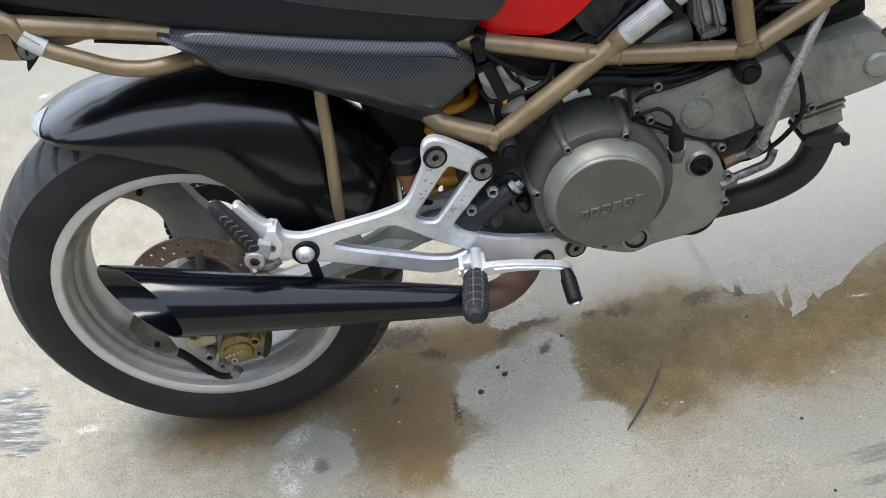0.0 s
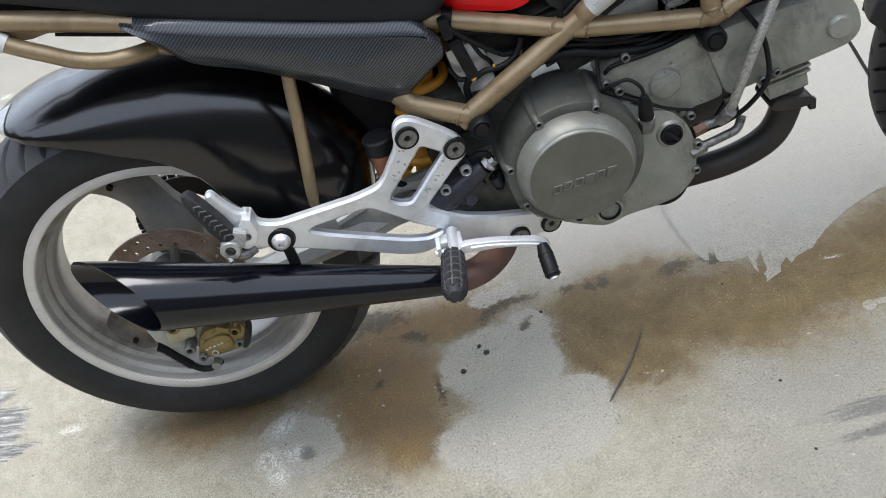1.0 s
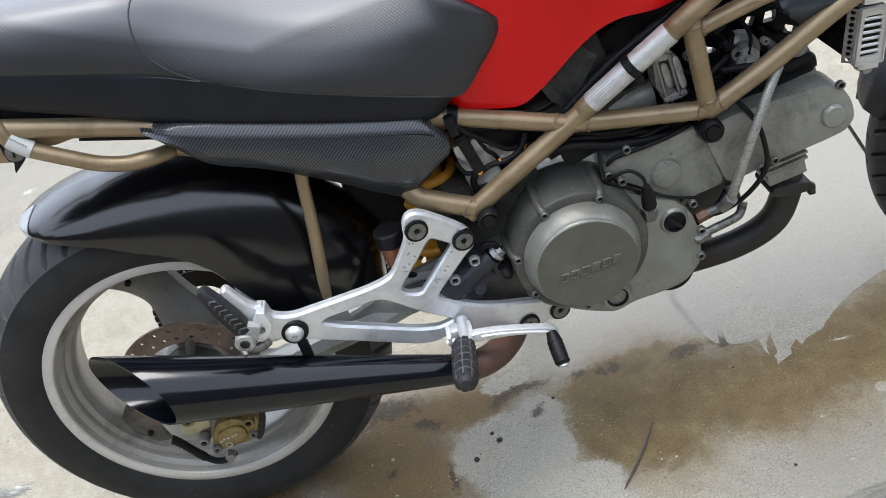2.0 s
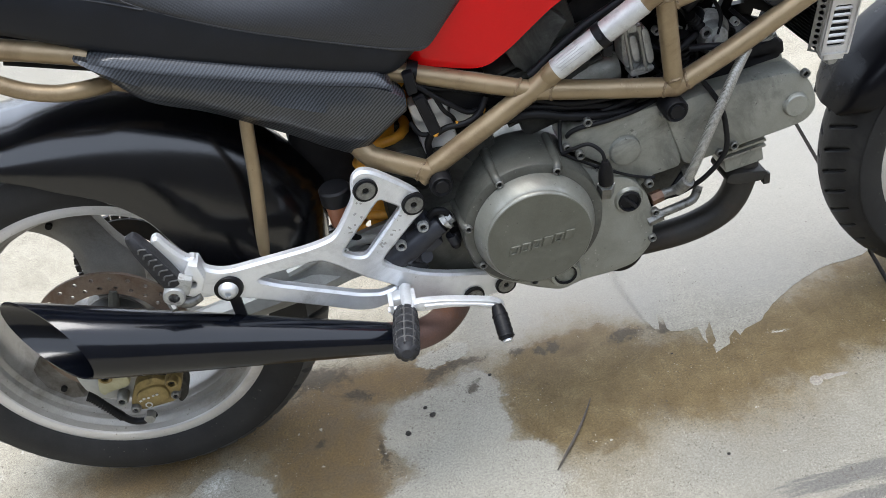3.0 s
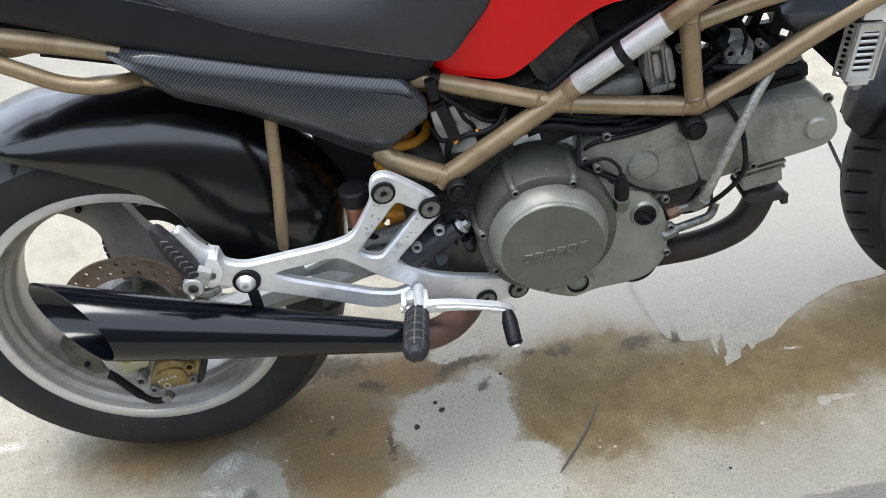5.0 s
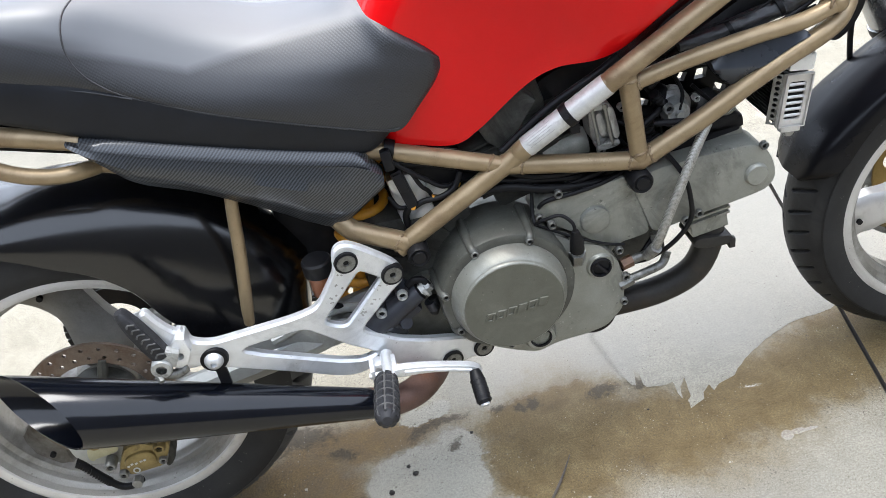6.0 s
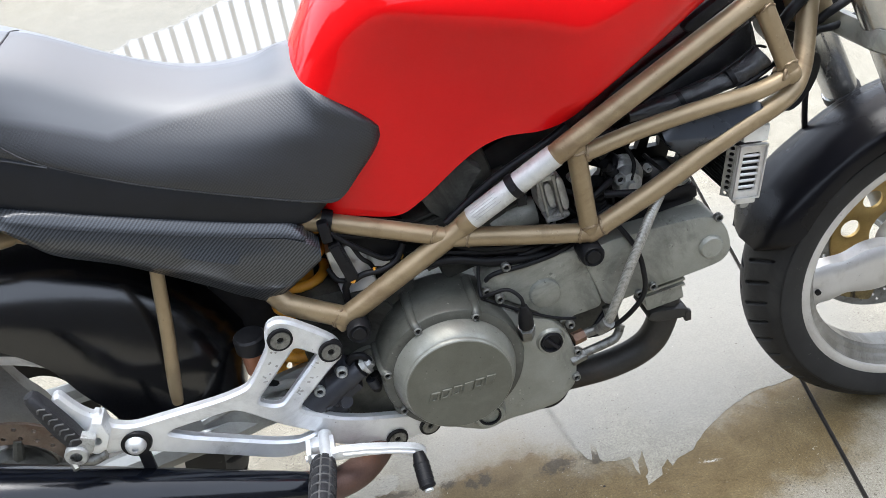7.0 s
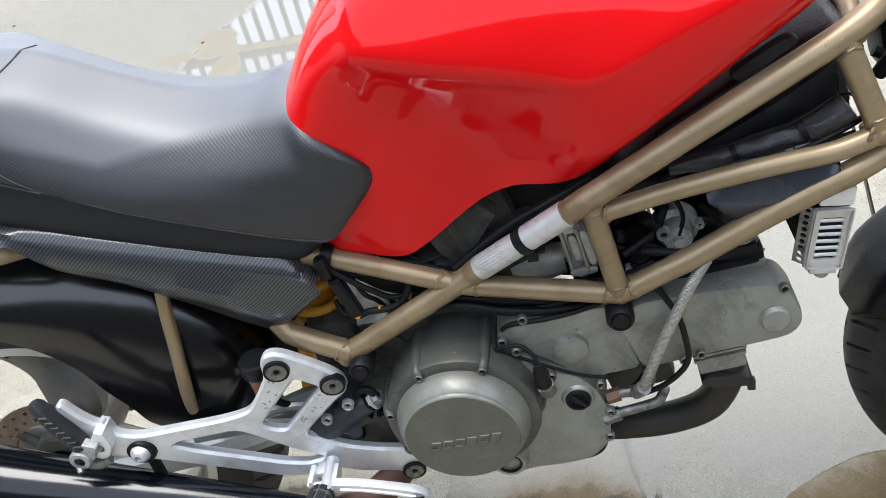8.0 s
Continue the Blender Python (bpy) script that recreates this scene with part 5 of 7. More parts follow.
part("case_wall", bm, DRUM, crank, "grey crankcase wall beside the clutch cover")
bm = mesh()
block(bm, (0.848, 0.02, 0.362), (0.09, 0.14, 0.085), Matrix.Rotation(radians(-15), 3, "Y"), 0.012)
part("case_front", bm, ENGINEDARK, crank, "dirty front of the crankcase")
CC = Vector((0.628, 0, 0.3995))
DC = CC + Vector((-0.002, 0, 0.002))
bm = mesh()
lathe(bm, [(0.101, -0.06), (0.0985, -0.143), (0.0965, -0.148), (0.0935, -0.1495), (0.088, -0.15), (0.082, -0.1502)], DC, 72)
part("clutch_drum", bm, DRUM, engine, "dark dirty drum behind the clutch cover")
bm = mesh()
lathe(bm, [(0.0845, -0.145), (0.0842, -0.153), (0.0836, -0.156), (0.0815, -0.163), (0.0775, -0.1712), (0.0748, -0.1758), (0.0735, -0.1768), (0.0728, -0.1798), (0.0715, -0.181), (0.0, -0.1812)], DC, 72)
clutch = part("clutch_cover", bm, CLUTCH, engine, "round domed grey clutch cover with a raised badge")
bm = mesh()
lathe(bm, [(0.0716, -0.1808), (0.0705, -0.182), (0.0, -0.1822)], DC, 64)
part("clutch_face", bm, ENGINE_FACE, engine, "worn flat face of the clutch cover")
def badge_mark(x, z, hollow):
    """A slanted raised mark, solid or a frame."""
    lean = lambda u, v: (x + u + 0.35 * v, z + v)  # noqa: E731
    outer = [lean(-0.006, -0.007), lean(0.006, -0.007), lean(0.006, 0.007), lean(-0.006, 0.007)]
    inner = [lean(-0.003, -0.0042), lean(0.003, -0.0042), lean(0.003, 0.0042), lean(-0.003, 0.0042)]
    return part("badge_bar", plate(mesh(), outer, -0.1842, 0.004, [inner] if hollow else [], 0.0006), ENGINE_FACE, clutch, "slanted raised badge mark worn smooth")


for k in range(6):
    badge_mark(0.59 + 0.0153 * k, 0.392 + 0.0016 * k, k not in (3, 5))
# ribs and screws round the clutch cover
for x, y, z in [(0.586, -0.151, 0.482), (0.664, -0.151, 0.483), (0.536, -0.151, 0.422), (0.548, -0.151, 0.356), (0.71, -0.14, 0.392)]:
    bm = mesh()
    e = (Vector((x, 0, z)) - Vector((DC.x, 0, DC.z))).normalized()
    tube(bm, [(x, y + 0.001, z), DC + e * 0.0965 + Vector((0, y + 0.012, 0)), DC + e * 0.101 + Vector((0, -0.075, 0))], [0.0064, 0.0068, 0.007], 14, 4)
    part("screw_boss", bm, DRUM, engine)
    cap_screw(engine, (x, y, z), 0.0056, 0.0045)
# oil filler cap, sight glass and sensor
OC = Vector((0.770, 0, 0.388))
bm = mesh()
lathe(bm, [(0.024, -0.112), (0.021, -0.119), (0.0185, -0.1225), (0.0165, -0.1225)], OC, 32)
part("filler_neck", bm, ENGINE, engine)
bm = mesh()
lathe(bm, [(0.0, -0.1215), (0.0125, -0.1215), (0.0135, -0.126), (0.0152, -0.1265), (0.0162, -0.124), (0.0163, -0.119)], OC, 32)
block(bm, OC + Vector((0, -0.1245, 0)), (0.026, 0.005, 0.005), Matrix.Rotation(radians(50), 3, "Y"), 0.001)
part("filler_cap", bm, PLASTIC, engine, "black plastic oil filler cap with a grip bar")
SG = Vector((0.667, 0, 0.291))
bm = mesh()
lathe(bm, [(0.029, -0.1), (0.0255, -0.127), (0.0215, -0.134), (0.0155, -0.134), (0.014, -0.13)], SG, 32)
part("sight_ring", bm, ENGINE, engine)
bm = mesh()
lathe(bm, [(0.0145, -0.1305), (0.0, -0.1315)], SG, 24)
part("sight_glass", bm, GLASS, engine, "oily round sight glass")
bm = mesh()
lathe(bm, [(0.0142, -0.131), (0.0145, -0.1343), (0.0168, -0.1346), (0.0172, -0.133)], SG, 28)
part("gasket", bm, RUBBER, engine, "dark gasket round the sight glass")
for t in ((0.8, 0.408, -0.117), (0.808, 0.357, -0.117), (0.803, 0.312, -0.117), (0.742, 0.43, -0.117), (0.705, 0.478, -0.117), (0.548, 0.44, -0.12), (0.545, 0.345, -0.12), (0.622, 0.284, -0.12)):
    cap_screw(engine, (t[0], t[2], t[1]), 0.0062, 0.006)
bm = mesh()
rod(bm, (0.735, -0.125, 0.413), (0.733, -0.138, 0.437), 0.012, None, 6)
rod(bm, (0.733, -0.138, 0.437), (0.731, -0.146, 0.468), 0.0085, 0.0072, 14)
sensor = part("oil_sensor", bm, STEEL, engine, "steel sensor with a black rubber boot")
bm = mesh()
tube(bm, [(0.7325, -0.14, 0.441), (0.7315, -0.145, 0.462), (0.73, -0.149, 0.48)], [0.0105, 0.0095, 0.0045], 14)
part("rubber_boot", bm, RUBBER, engine, "black rubber boot on the sensor")
bm = mesh()
lathe(bm, [(0.0, -0.05), (0.03, -0.05), (0.034, -0.047), (0.036, -0.042), (0.037, -0.036), (0.037, 0.05), (0, 0.05)], (0.765, -0.042, 0.271), 36)
part("oil_filter", bm, PLASTIC, bike, "black oil filter under the engine")

# belt covers along the forward cylinder
B1 = [(0.68, 0.489), (0.69, 0.511), (0.721, 0.518), (0.781, 0.519), (0.832, 0.523), (0.853, 0.418), (0.818, 0.413), (0.783, 0.411), (0.74, 0.447)]
bm = mesh()
plate(bm, B1, -0.108, 0.05, bevel=0.004, round_steps=1)
belt1 = part("belt_cover", bm, ENGINE, bike, "grey painted inner belt cover")
B2 = [(0.827, 0.502), (0.832, 0.515), (0.864, 0.526), (0.933, 0.53), (0.999, 0.531), (1.022, 0.522), (1.038, 0.495), (1.043, 0.467), (1.03, 0.449), (0.997, 0.442), (0.944, 0.434), (0.855, 0.418)]
bm = mesh()
plate(bm, B2, -0.112, 0.055, bevel=0.005, round_steps=1)
belt2 = part("belt_cover", bm, ENGINE, bike, "grey painted outer belt cover with a round boss")
for (x, z), r, par, y in (((0.77, 0.464), 0.0235, belt1, -0.108), ((1.01, 0.48), 0.0185, belt2, -0.112)):
    bm = mesh()
    lathe(bm, [(0.0, y - 0.0065), (r * 0.8, y - 0.0065), (r * 0.9, y - 0.005), (r, y + 0.003)], (x, 0, z), 32)
    part("cover_boss", bm, ENGINE, par, "round raised boss")
for x, z in [(1.019, 0.525), (0.924, 0.437), (0.904, 0.43), (0.719, 0.523), (0.825, 0.51)]:
    cap_screw(belt2, (x, -0.113, z), 0.0062, 0.005)
for x, z in [(0.724, 0.449), (0.778, 0.408), (0.689, 0.49)]:
    cap_screw(belt1, (x, -0.112, z), 0.0062, 0.005)

# forward cylinder with cooling fins, head and exhaust flange
bm = mesh()
u = Vector((0.985, 0, 0.17)).normalized()
w = Vector((-0.17, 0, 0.985)).normalized()
base = Vector((0.80, 0, 0.45))
block(bm, base + u * 0.06, (0.14, 0.12, 0.11), Matrix((u, (0, 1, 0), w)).transposed(), 0.01)
cyl = part("cylinder", bm, ENGINEDARK, bike, "finned grey forward cylinder")
for k in range(9):
    bm = mesh()
    block(bm, base + u * (0.015 + 0.011 * k) + w * 0.006, (0.004, 0.15, 0.115), Matrix((u, (0, 1, 0), w)).transposed(), 0.001)
    part("fin", bm, ENGINEDARK, cyl)
bm = mesh()
block(bm, base + u * 0.165 + w * 0.005, (0.11, 0.15, 0.135), Matrix((u, (0, 1, 0), w)).transposed(), 0.012)
rod(bm, base + u * 0.2 + w * 0.07 + Vector((0, -0.06, 0)), base + u * 0.2 + w * 0.085 + Vector((0, -0.06, 0)), 0.02, 0.016, 20)
head = part("cylinder_head", bm, ENGINE, bike, "grey forward cylinder head")
bm = mesh()
for z in (0.407, 0.416):
    block(bm, (0.95, -0.066, z), (0.064, 0.056, 0.004), Matrix.Rotation(radians(-9), 3, "Y"), 0.001)
block(bm, (0.953, -0.06, 0.39), (0.058, 0.056, 0.022), Matrix.Rotation(radians(-9), 3, "Y"), 0.003)
part("exhaust_port", bm, ENGINE, bike, "finned grey exhaust port")
bm = mesh()
tube(bm, [(0.962, -0.062, 0.383), (0.962, -0.062, 0.345), (0.94, -0.058, 0.293), (0.89, -0.05, 0.262), (0.82, -0.04, 0.248), (0.7, -0.02, 0.235), (0.6, -0.01, 0.225)], 0.0225, 20, 8)
header = part("header_pipe", bm, HEADER, bike, "black curved exhaust header pipe")
bm = mesh()
plate(bm, [(0.93, 0.374), (0.985, 0.367), (0.992, 0.359), (0.985, 0.35), (0.94, 0.353), (0.925, 0.36)], -0.092, 0.06, bevel=0.002, round_steps=1)
block(bm, (0.988, -0.088, 0.352), (0.01, 0.01, 0.018), None, 0.002)
part("header_clamp", bm, HEADER, header, "black header clamp")

# upright cylinder and intake behind the frame tubes
bm = mesh()
v = Vector((-0.26, 0, 0.965)).normalized()
s = Vector((0.965, 0, 0.26)).normalized()
vb = Vector((0.70, 0, 0.51))
block(bm, vb + v * 0.05, (0.12, 0.15, 0.1), Matrix((s, (0, 1, 0), v)).transposed(), 0.01)
cyl = part("cylinder", bm, ENGINEDARK, bike, "finned grey upright cylinder")
for k in range(8):
    bm = mesh()
    block(bm, vb + v * (0.03 + 0.011 * k), (0.15, 0.15, 0.004), Matrix((s, (0, 1, 0), v)).transposed(), 0.001)
    part("fin", bm, ENGINEDARK, cyl)
bm = mesh()
block(bm, (0.67, 0.0, 0.66), (0.1, 0.12, 0.1), Matrix((s, (0, 1, 0), v)).transposed(), 0.014)
part("cylinder_head", bm, ENGINEDARK, bike, "grey upright cylinder head under the tank")
bm = mesh()
plate(bm, [(0.626, 0.631), (0.636, 0.609), (0.654, 0.594), (0.675, 0.61), (0.709, 0.656), (0.684, 0.681), (0.658, 0.663)], -0.085, 0.11, bevel=0.004)
part("belt_cover", bm, ENGINEDARK, bike, "grimy belt cover of the upright cylinder, darkened for the tank's shade")
bm = mesh()
plate(bm, [(0.898, 0.679), (0.926, 0.692), (1.01, 0.735), (1.081, 0.779), (1.097, 0.72), (1.05, 0.695), (0.953, 0.671)], -0.07, 0.13, bevel=0.014, round_steps=1)
part("airbox", bm, AIRBOX, bike, "black plastic airbox under the tank")
bm = mesh()
plate(bm, [(0.674, 0.619), (0.726, 0.664), (0.782, 0.684), (0.836, 0.686), (0.842, 0.648), (0.802, 0.647), (0.752, 0.616), (0.702, 0.595)], -0.04, 0.1, bevel=0.008, round_steps=1)
part("intake_duct", bm, PLASTIC, bike, "black intake duct under the tank")
bm = mesh()
plate(bm, [(0.958, 0.804), (1.013, 0.835), (1.027, 0.829), (0.97, 0.793)], -0.125, 0.012, bevel=0.003, round_steps=1)
part("tank_bracket", bm, PLASTIC, bike, "dull grey bracket under the tank edge")

# dark backing added to blacken the space behind the cables; openings leave daylight
bm = mesh()
plate(bm, [(0.715, 0.574), (0.756, 0.627), (0.824, 0.653), (0.932, 0.642), (1.026, 0.63), (1.054, 0.583), (1.041, 0.527), (0.953, 0.462), (0.844, 0.452), (0.74, 0.478)], 0.03, 0.012, [[(0.88, 0.573), (0.906, 0.56), (0.903, 0.551), (0.89, 0.54), (0.884, 0.546)], [(0.948, 0.581), (0.955, 0.594), (0.967, 0.591), (0.961, 0.578)], [(0.977, 0.577), (0.982, 0.593), (0.998, 0.593), (0.996, 0.577)], [(1.007, 0.553), (1.011, 0.565), (1.029, 0.556), (1.025, 0.545)]], 0.0)
part("dark_backing", bm, PLASTIC, bike, "black backing plate with openings, added behind the cables to darken the gaps")

# filler plate added to blacken the gap under the tank edge
bm = mesh()
plate(bm, [(0.826, 0.656), (0.901, 0.72), (0.991, 0.769), (1.082, 0.816), (1.107, 0.783), (1.028, 0.721), (0.884, 0.633)], -0.06, 0.1, bevel=0.01, round_steps=1)
part("gap_filler", bm, AIRBOX, bike, "black filler plate added in the dark gap between tank and frame")

# carburettor: a ribbed casting between two flanges held by long screws
bm = mesh()
plate(bm, [(0.777, 0.63), (0.8, 0.632), (0.81, 0.621), (0.813, 0.58), (0.806, 0.57), (0.785, 0.572), (0.777, 0.584)], -0.088, 0.03, bevel=0.004, round_steps=1)
carb = part("carburettor", bm, CAST, bike, "small cast metal carburettor body")
for pts, name in (([(0.771, 0.64), (0.801, 0.64), (0.803, 0.63), (0.772, 0.629)], "upper_flange"), ([(0.781, 0.578), (0.815, 0.581), (0.816, 0.57), (0.784, 0.567)], "lower_flange"), ([(0.798, 0.633), (0.808, 0.632), (0.817, 0.584), (0.807, 0.58)], "side_flange")):
    bm = mesh()
    plate(bm, pts, -0.103, 0.022, bevel=0.0022, round_steps=1)
    part(name, bm, CAST, carb, "cast flange")
for a, b in (((0.778, -0.1, 0.636), (0.787, -0.1, 0.571)), ((0.796, -0.101, 0.637), (0.805, -0.101, 0.573))):
    bm = mesh()
    rod(bm, a, b, 0.0026, None, 10)
    rod(bm, Vector(a), Vector(a) + (Vector(b) - Vector(a)) * 0.1, 0.0046, None, 6)
    part("long_screw", bm, STEEL, carb, "long zinc screw")
bm = mesh()
plate(bm, [(0.783, 0.622), (0.795, 0.623), (0.802, 0.586), (0.79, 0.584)], -0.096, 0.01, bevel=0.003, round_steps=1)
part("cover_plate", bm, CAST, carb, "raised cast cover plate")
bm = mesh()
tube(bm, [(0.717, -0.06, 0.556), (0.746, -0.06, 0.565), (0.778, -0.06, 0.568)], [0.022, 0.024, 0.02], 16)
part("intake_pipe", bm, ENGINE, bike, "grey intake pipe")
bm = mesh()
lathe(bm, [(0.0, -0.035), (0.006, -0.035), (0.0065, -0.028), (0.016, -0.027), (0.019, -0.02), (0.02, -0.008), (0.027, -0.004), (0.028, 0.012)], (0.91, -0.05, 0.584), 26)
part("spark_cover", bm, CAST, bike, "round cast metal cover on the cylinder head")

# ---- exhaust ----
AX0, AX1 = Vector((-0.106, -0.19, 0.441)), Vector((0.41, -0.19, 0.292))
def muffler():
    """A long cone with a slash-cut open end."""
    d = (AX1 - AX0).normalized()
    up = Vector((0, 0, 1)) - d * d.z
    up.normalize()
    sd = d.cross(up)
    rings_o, rings_i = [], []
    n = 40
    total = (AX1 - AX0).length
    for f in (0.0, 0.03, 0.1, 0.2, 0.35, 0.5, 0.65, 0.8, 0.92, 1.0):
        ro, ri = [], []
        r = 0.0505 + (0.0215 - 0.0505) * max(0, f - 0.05) / 0.95
        for k in range(n):
            a = 2 * math.pi * k / n
            cut = (0.064 * (1 + math.sin(a)) + 0.012 * (1 - math.cos(a))) * (1 - f)
            base = AX0 + d * (total * f + cut)
            e = up * math.cos(a) + sd * math.sin(a)
            ro.append(base + e * r)
            ri.append(base + e * (r - 0.0022))
        rings_o.append(ro)
        rings_i.append(ri)
    bm = mesh()
    skin(bm, rings_i[7:0:-1] + [rings_i[0]] + rings_o, True, True)
    return bm


muf = part("muffler", muffler(), SATINBLACK, bike, "black conical muffler with a slash-cut open end")
bm = mesh()
tube(bm, [(0.395, -0.189, 0.296), (0.43, -0.186, 0.286), (0.465, -0.165, 0.276), (0.495, -0.12, 0.262), (0.52, -0.06, 0.25), (0.55, 0.0, 0.24)], [0.0225, 0.0215, 0.022, 0.022, 0.021, 0.021], 20, 6)
part("exhaust_pipe", bm, RUSTPIPE, bike, "rusty brown exhaust link pipe")
bm = mesh()
block(bm, (0.212, -0.172, 0.393), (0.015, 0.006, 0.07), None, 0.001)
part("muffler_hanger", bm, PLASTIC, muf, "black muffler hanger strap")

# ---- footrest bracket ----
SH = (-0.1964, 0.1927, -0.0502)
OUT = [(0.395, 0.524), (0.4, 0.538), (0.41, 0.544), (0.422, 0.541), (0.435, 0.531), (0.464, 0.502), (0.481, 0.482), (0.486, 0.462), (0.481, 0.449), (0.47, 0.443), (0.409, 0.39), (0.459, 0.35), (0.495, 0.331), (0.571, 0.302), (0.595, 0.285), (0.598, 0.264), (0.589, 0.25), (0.566, 0.261), (0.543, 0.26), (0.525, 0.262), (0.509, 0.276), (0.459, 0.294), (0.441, 0.308), (0.425, 0.315), (0.403, 0.313), (0.388, 0.311), (0.364, 0.319), (0.314, 0.352), (0.227, 0.407), (0.173, 0.438), (0.164, 0.454), (0.158, 0.48), (0.146, 0.53), (0.147, 0.541), (0.157, 0.544), (0.163, 0.526), (0.172, 0.507), (0.181, 0.496), (0.187, 0.497), (0.19, 0.484), (0.195, 0.472), (0.216, 0.46), (0.322, 0.453), (0.352, 0.455), (0.363, 0.462), (0.394, 0.505)]
HOLE1 = [(0.427, 0.492), (0.45, 0.471), (0.451, 0.467), (0.392, 0.409), (0.379, 0.414), (0.366, 0.425), (0.366, 0.43)]
HOLE2 = [(0.249, 0.429), (0.257, 0.432), (0.325, 0.429), (0.337, 0.424), (0.353, 0.408), (0.386, 0.372), (0.422, 0.341), (0.418, 0.338), (0.399, 0.337), (0.371, 0.349), (0.274, 0.41)]
bm = mesh()
plate(bm, OUT, -0.005, 0.012, [HOLE1, HOLE2], 0.0034, SH, 1, 1)
bracket = part("footrest_bracket", bm, ALU, bike, "cast aluminium footrest bracket with a rubbed finish")
for p in ((0.413, -0.138, 0.515), (0.470, -0.134, 0.470), (0.530, -0.103, 0.274), (0.581, -0.102, 0.275)):
    q = Vector(p)
    q.y = SH[0] + SH[1] * q.x + SH[2] * q.z - 0.005
    flat_bolt(bracket, q)
q = Vector((0.211, SH[0] + SH[1] * 0.211 + SH[2] * 0.434 - 0.005, 0.434))
bm = mesh()
lathe(bm, [(0.0, -0.009), (0.0035, -0.009), (0.0042, -0.0135), (0.007, -0.0132), (0.0105, -0.0105), (0.0128, -0.006), (0.0135, -0.002), (0.0135, 0.0)], q, 24)
part("dome_bolt", bm, ALU, bracket, "bright domed bolt")
bm = mesh()
lathe(bm, [(0.013, -0.004), (0.018, -0.004), (0.0195, 0.0), (0.0195, 0.01)], q, 28)
part("washer", bm, RUBBER, bracket, "black rubber washer")
# worn dark nicks rubbed into the legs
rnd = random.Random(4)
for k in range(16):
    f = rnd.random()
    a, b = ((0.372, 0.425), (0.402, 0.5)) if k % 2 else ((0.413, 0.418), (0.46, 0.462))
    x, z = a[0] + (b[0] - a[0]) * f + rnd.uniform(-0.006, 0.006), a[1] + (b[1] - a[1]) * f + rnd.uniform(-0.005, 0.005)
    bm = mesh()
    block(bm, (x, SH[0] + SH[1] * x + SH[2] * z - 0.0053, z), (rnd.uniform(0.0015, 0.006), 0.0008, rnd.uniform(0.001, 0.003)), Matrix.Rotation(rnd.uniform(0, 3), 3, "Y"))
    part("scuff", bm, PRINT, bracket, "dark scuff on the leg")


def rubber_peg(a, b, r, name, label, ribs, parent, deep=1.0):
    """A tapered rubber footpeg whose skin rises in square pads."""
    a, b = Vector(a), Vector(b)
    d = (b - a).normalized()
    up = d.orthogonal().normalized()
    sd = d.cross(up)
    rings = []
    for i in range(ribs * 8 + 1):
        f = i / (ribs * 8)
        base = r * float(np.interp(f, [0, 0.05, 0.12, 0.5, 0.88, 0.97, 1], [0.7, 0.86, 0.93, 0.98, 0.93, 0.75, 0.5]))
        along = 1.0 if 0.06 < f < 0.94 and 1 <= i % 8 <= 6 else 0.0
        ring = []
        for k in range(48):
            pad = along * (1.0 if k % 6 not in (0,) else 0.0)
            e = up * math.cos(2 * math.pi * k / 48) + sd * math.sin(2 * math.pi * k / 48)
            ring.append(a.lerp(b, f) + e * (base + 0.0035 * pad * deep - 0.0014))
        rings.append(ring)
    bm = mesh()
    skin(bm, rings)
    peg = part(name, bm, PEGRUBBER, parent, label)
    bm = mesh()
    tube(bm, [a.lerp(b, f) for f in (0.07, 0.12, 0.5, 0.88, 0.93)], [r * k + (0.0001 if deep > 0.5 else -0.0018) for k in (0.84, 0.93, 0.98, 0.93, 0.84)], 24)
    part("groove_dust", bm, PEGDUST, peg, "grey dust in the grooves")
    return peg


PEGDUST = surface("grey_peg_dust", (0.06, 0.06, 0.061), (0.11, 0.109, 0.106), 0.8, 0, 60, 600, 0.2, spec=0.2)
PEGRUBBER = surface("dusty_peg_rubber", (0.011, 0.0112, 0.013), (0.03, 0.0305, 0.034), 0.55, 0, 60, 600, 0.3, spec=0.3)
rubber_peg((0.428, -0.185, 0.332), (0.421, -0.292, 0.352), 0.0165, "rider_footpeg", "black rubber rider footpeg with square pads", 6, bike)
bm = mesh()
for x, z in ((0.411, 0.342), (0.443, 0.341)):
    plate(bm, [(x + u, z + v) for u, v in ((-0.003, 0.003), (0.003, 0.003), (0.003, -0.014), (-0.003, -0.014))], -0.182, 0.03, bevel=0.002)
block(bm, (0.427, -0.15, 0.329), (0.03, 0.022, 0.016), None, 0.004)
rod(bm, (0.405, -0.177, 0.334), (0.449, -0.177, 0.333), 0.0042, None, 12)
part("peg_clevis", bm, ALU, bracket, "aluminium footpeg clevis")


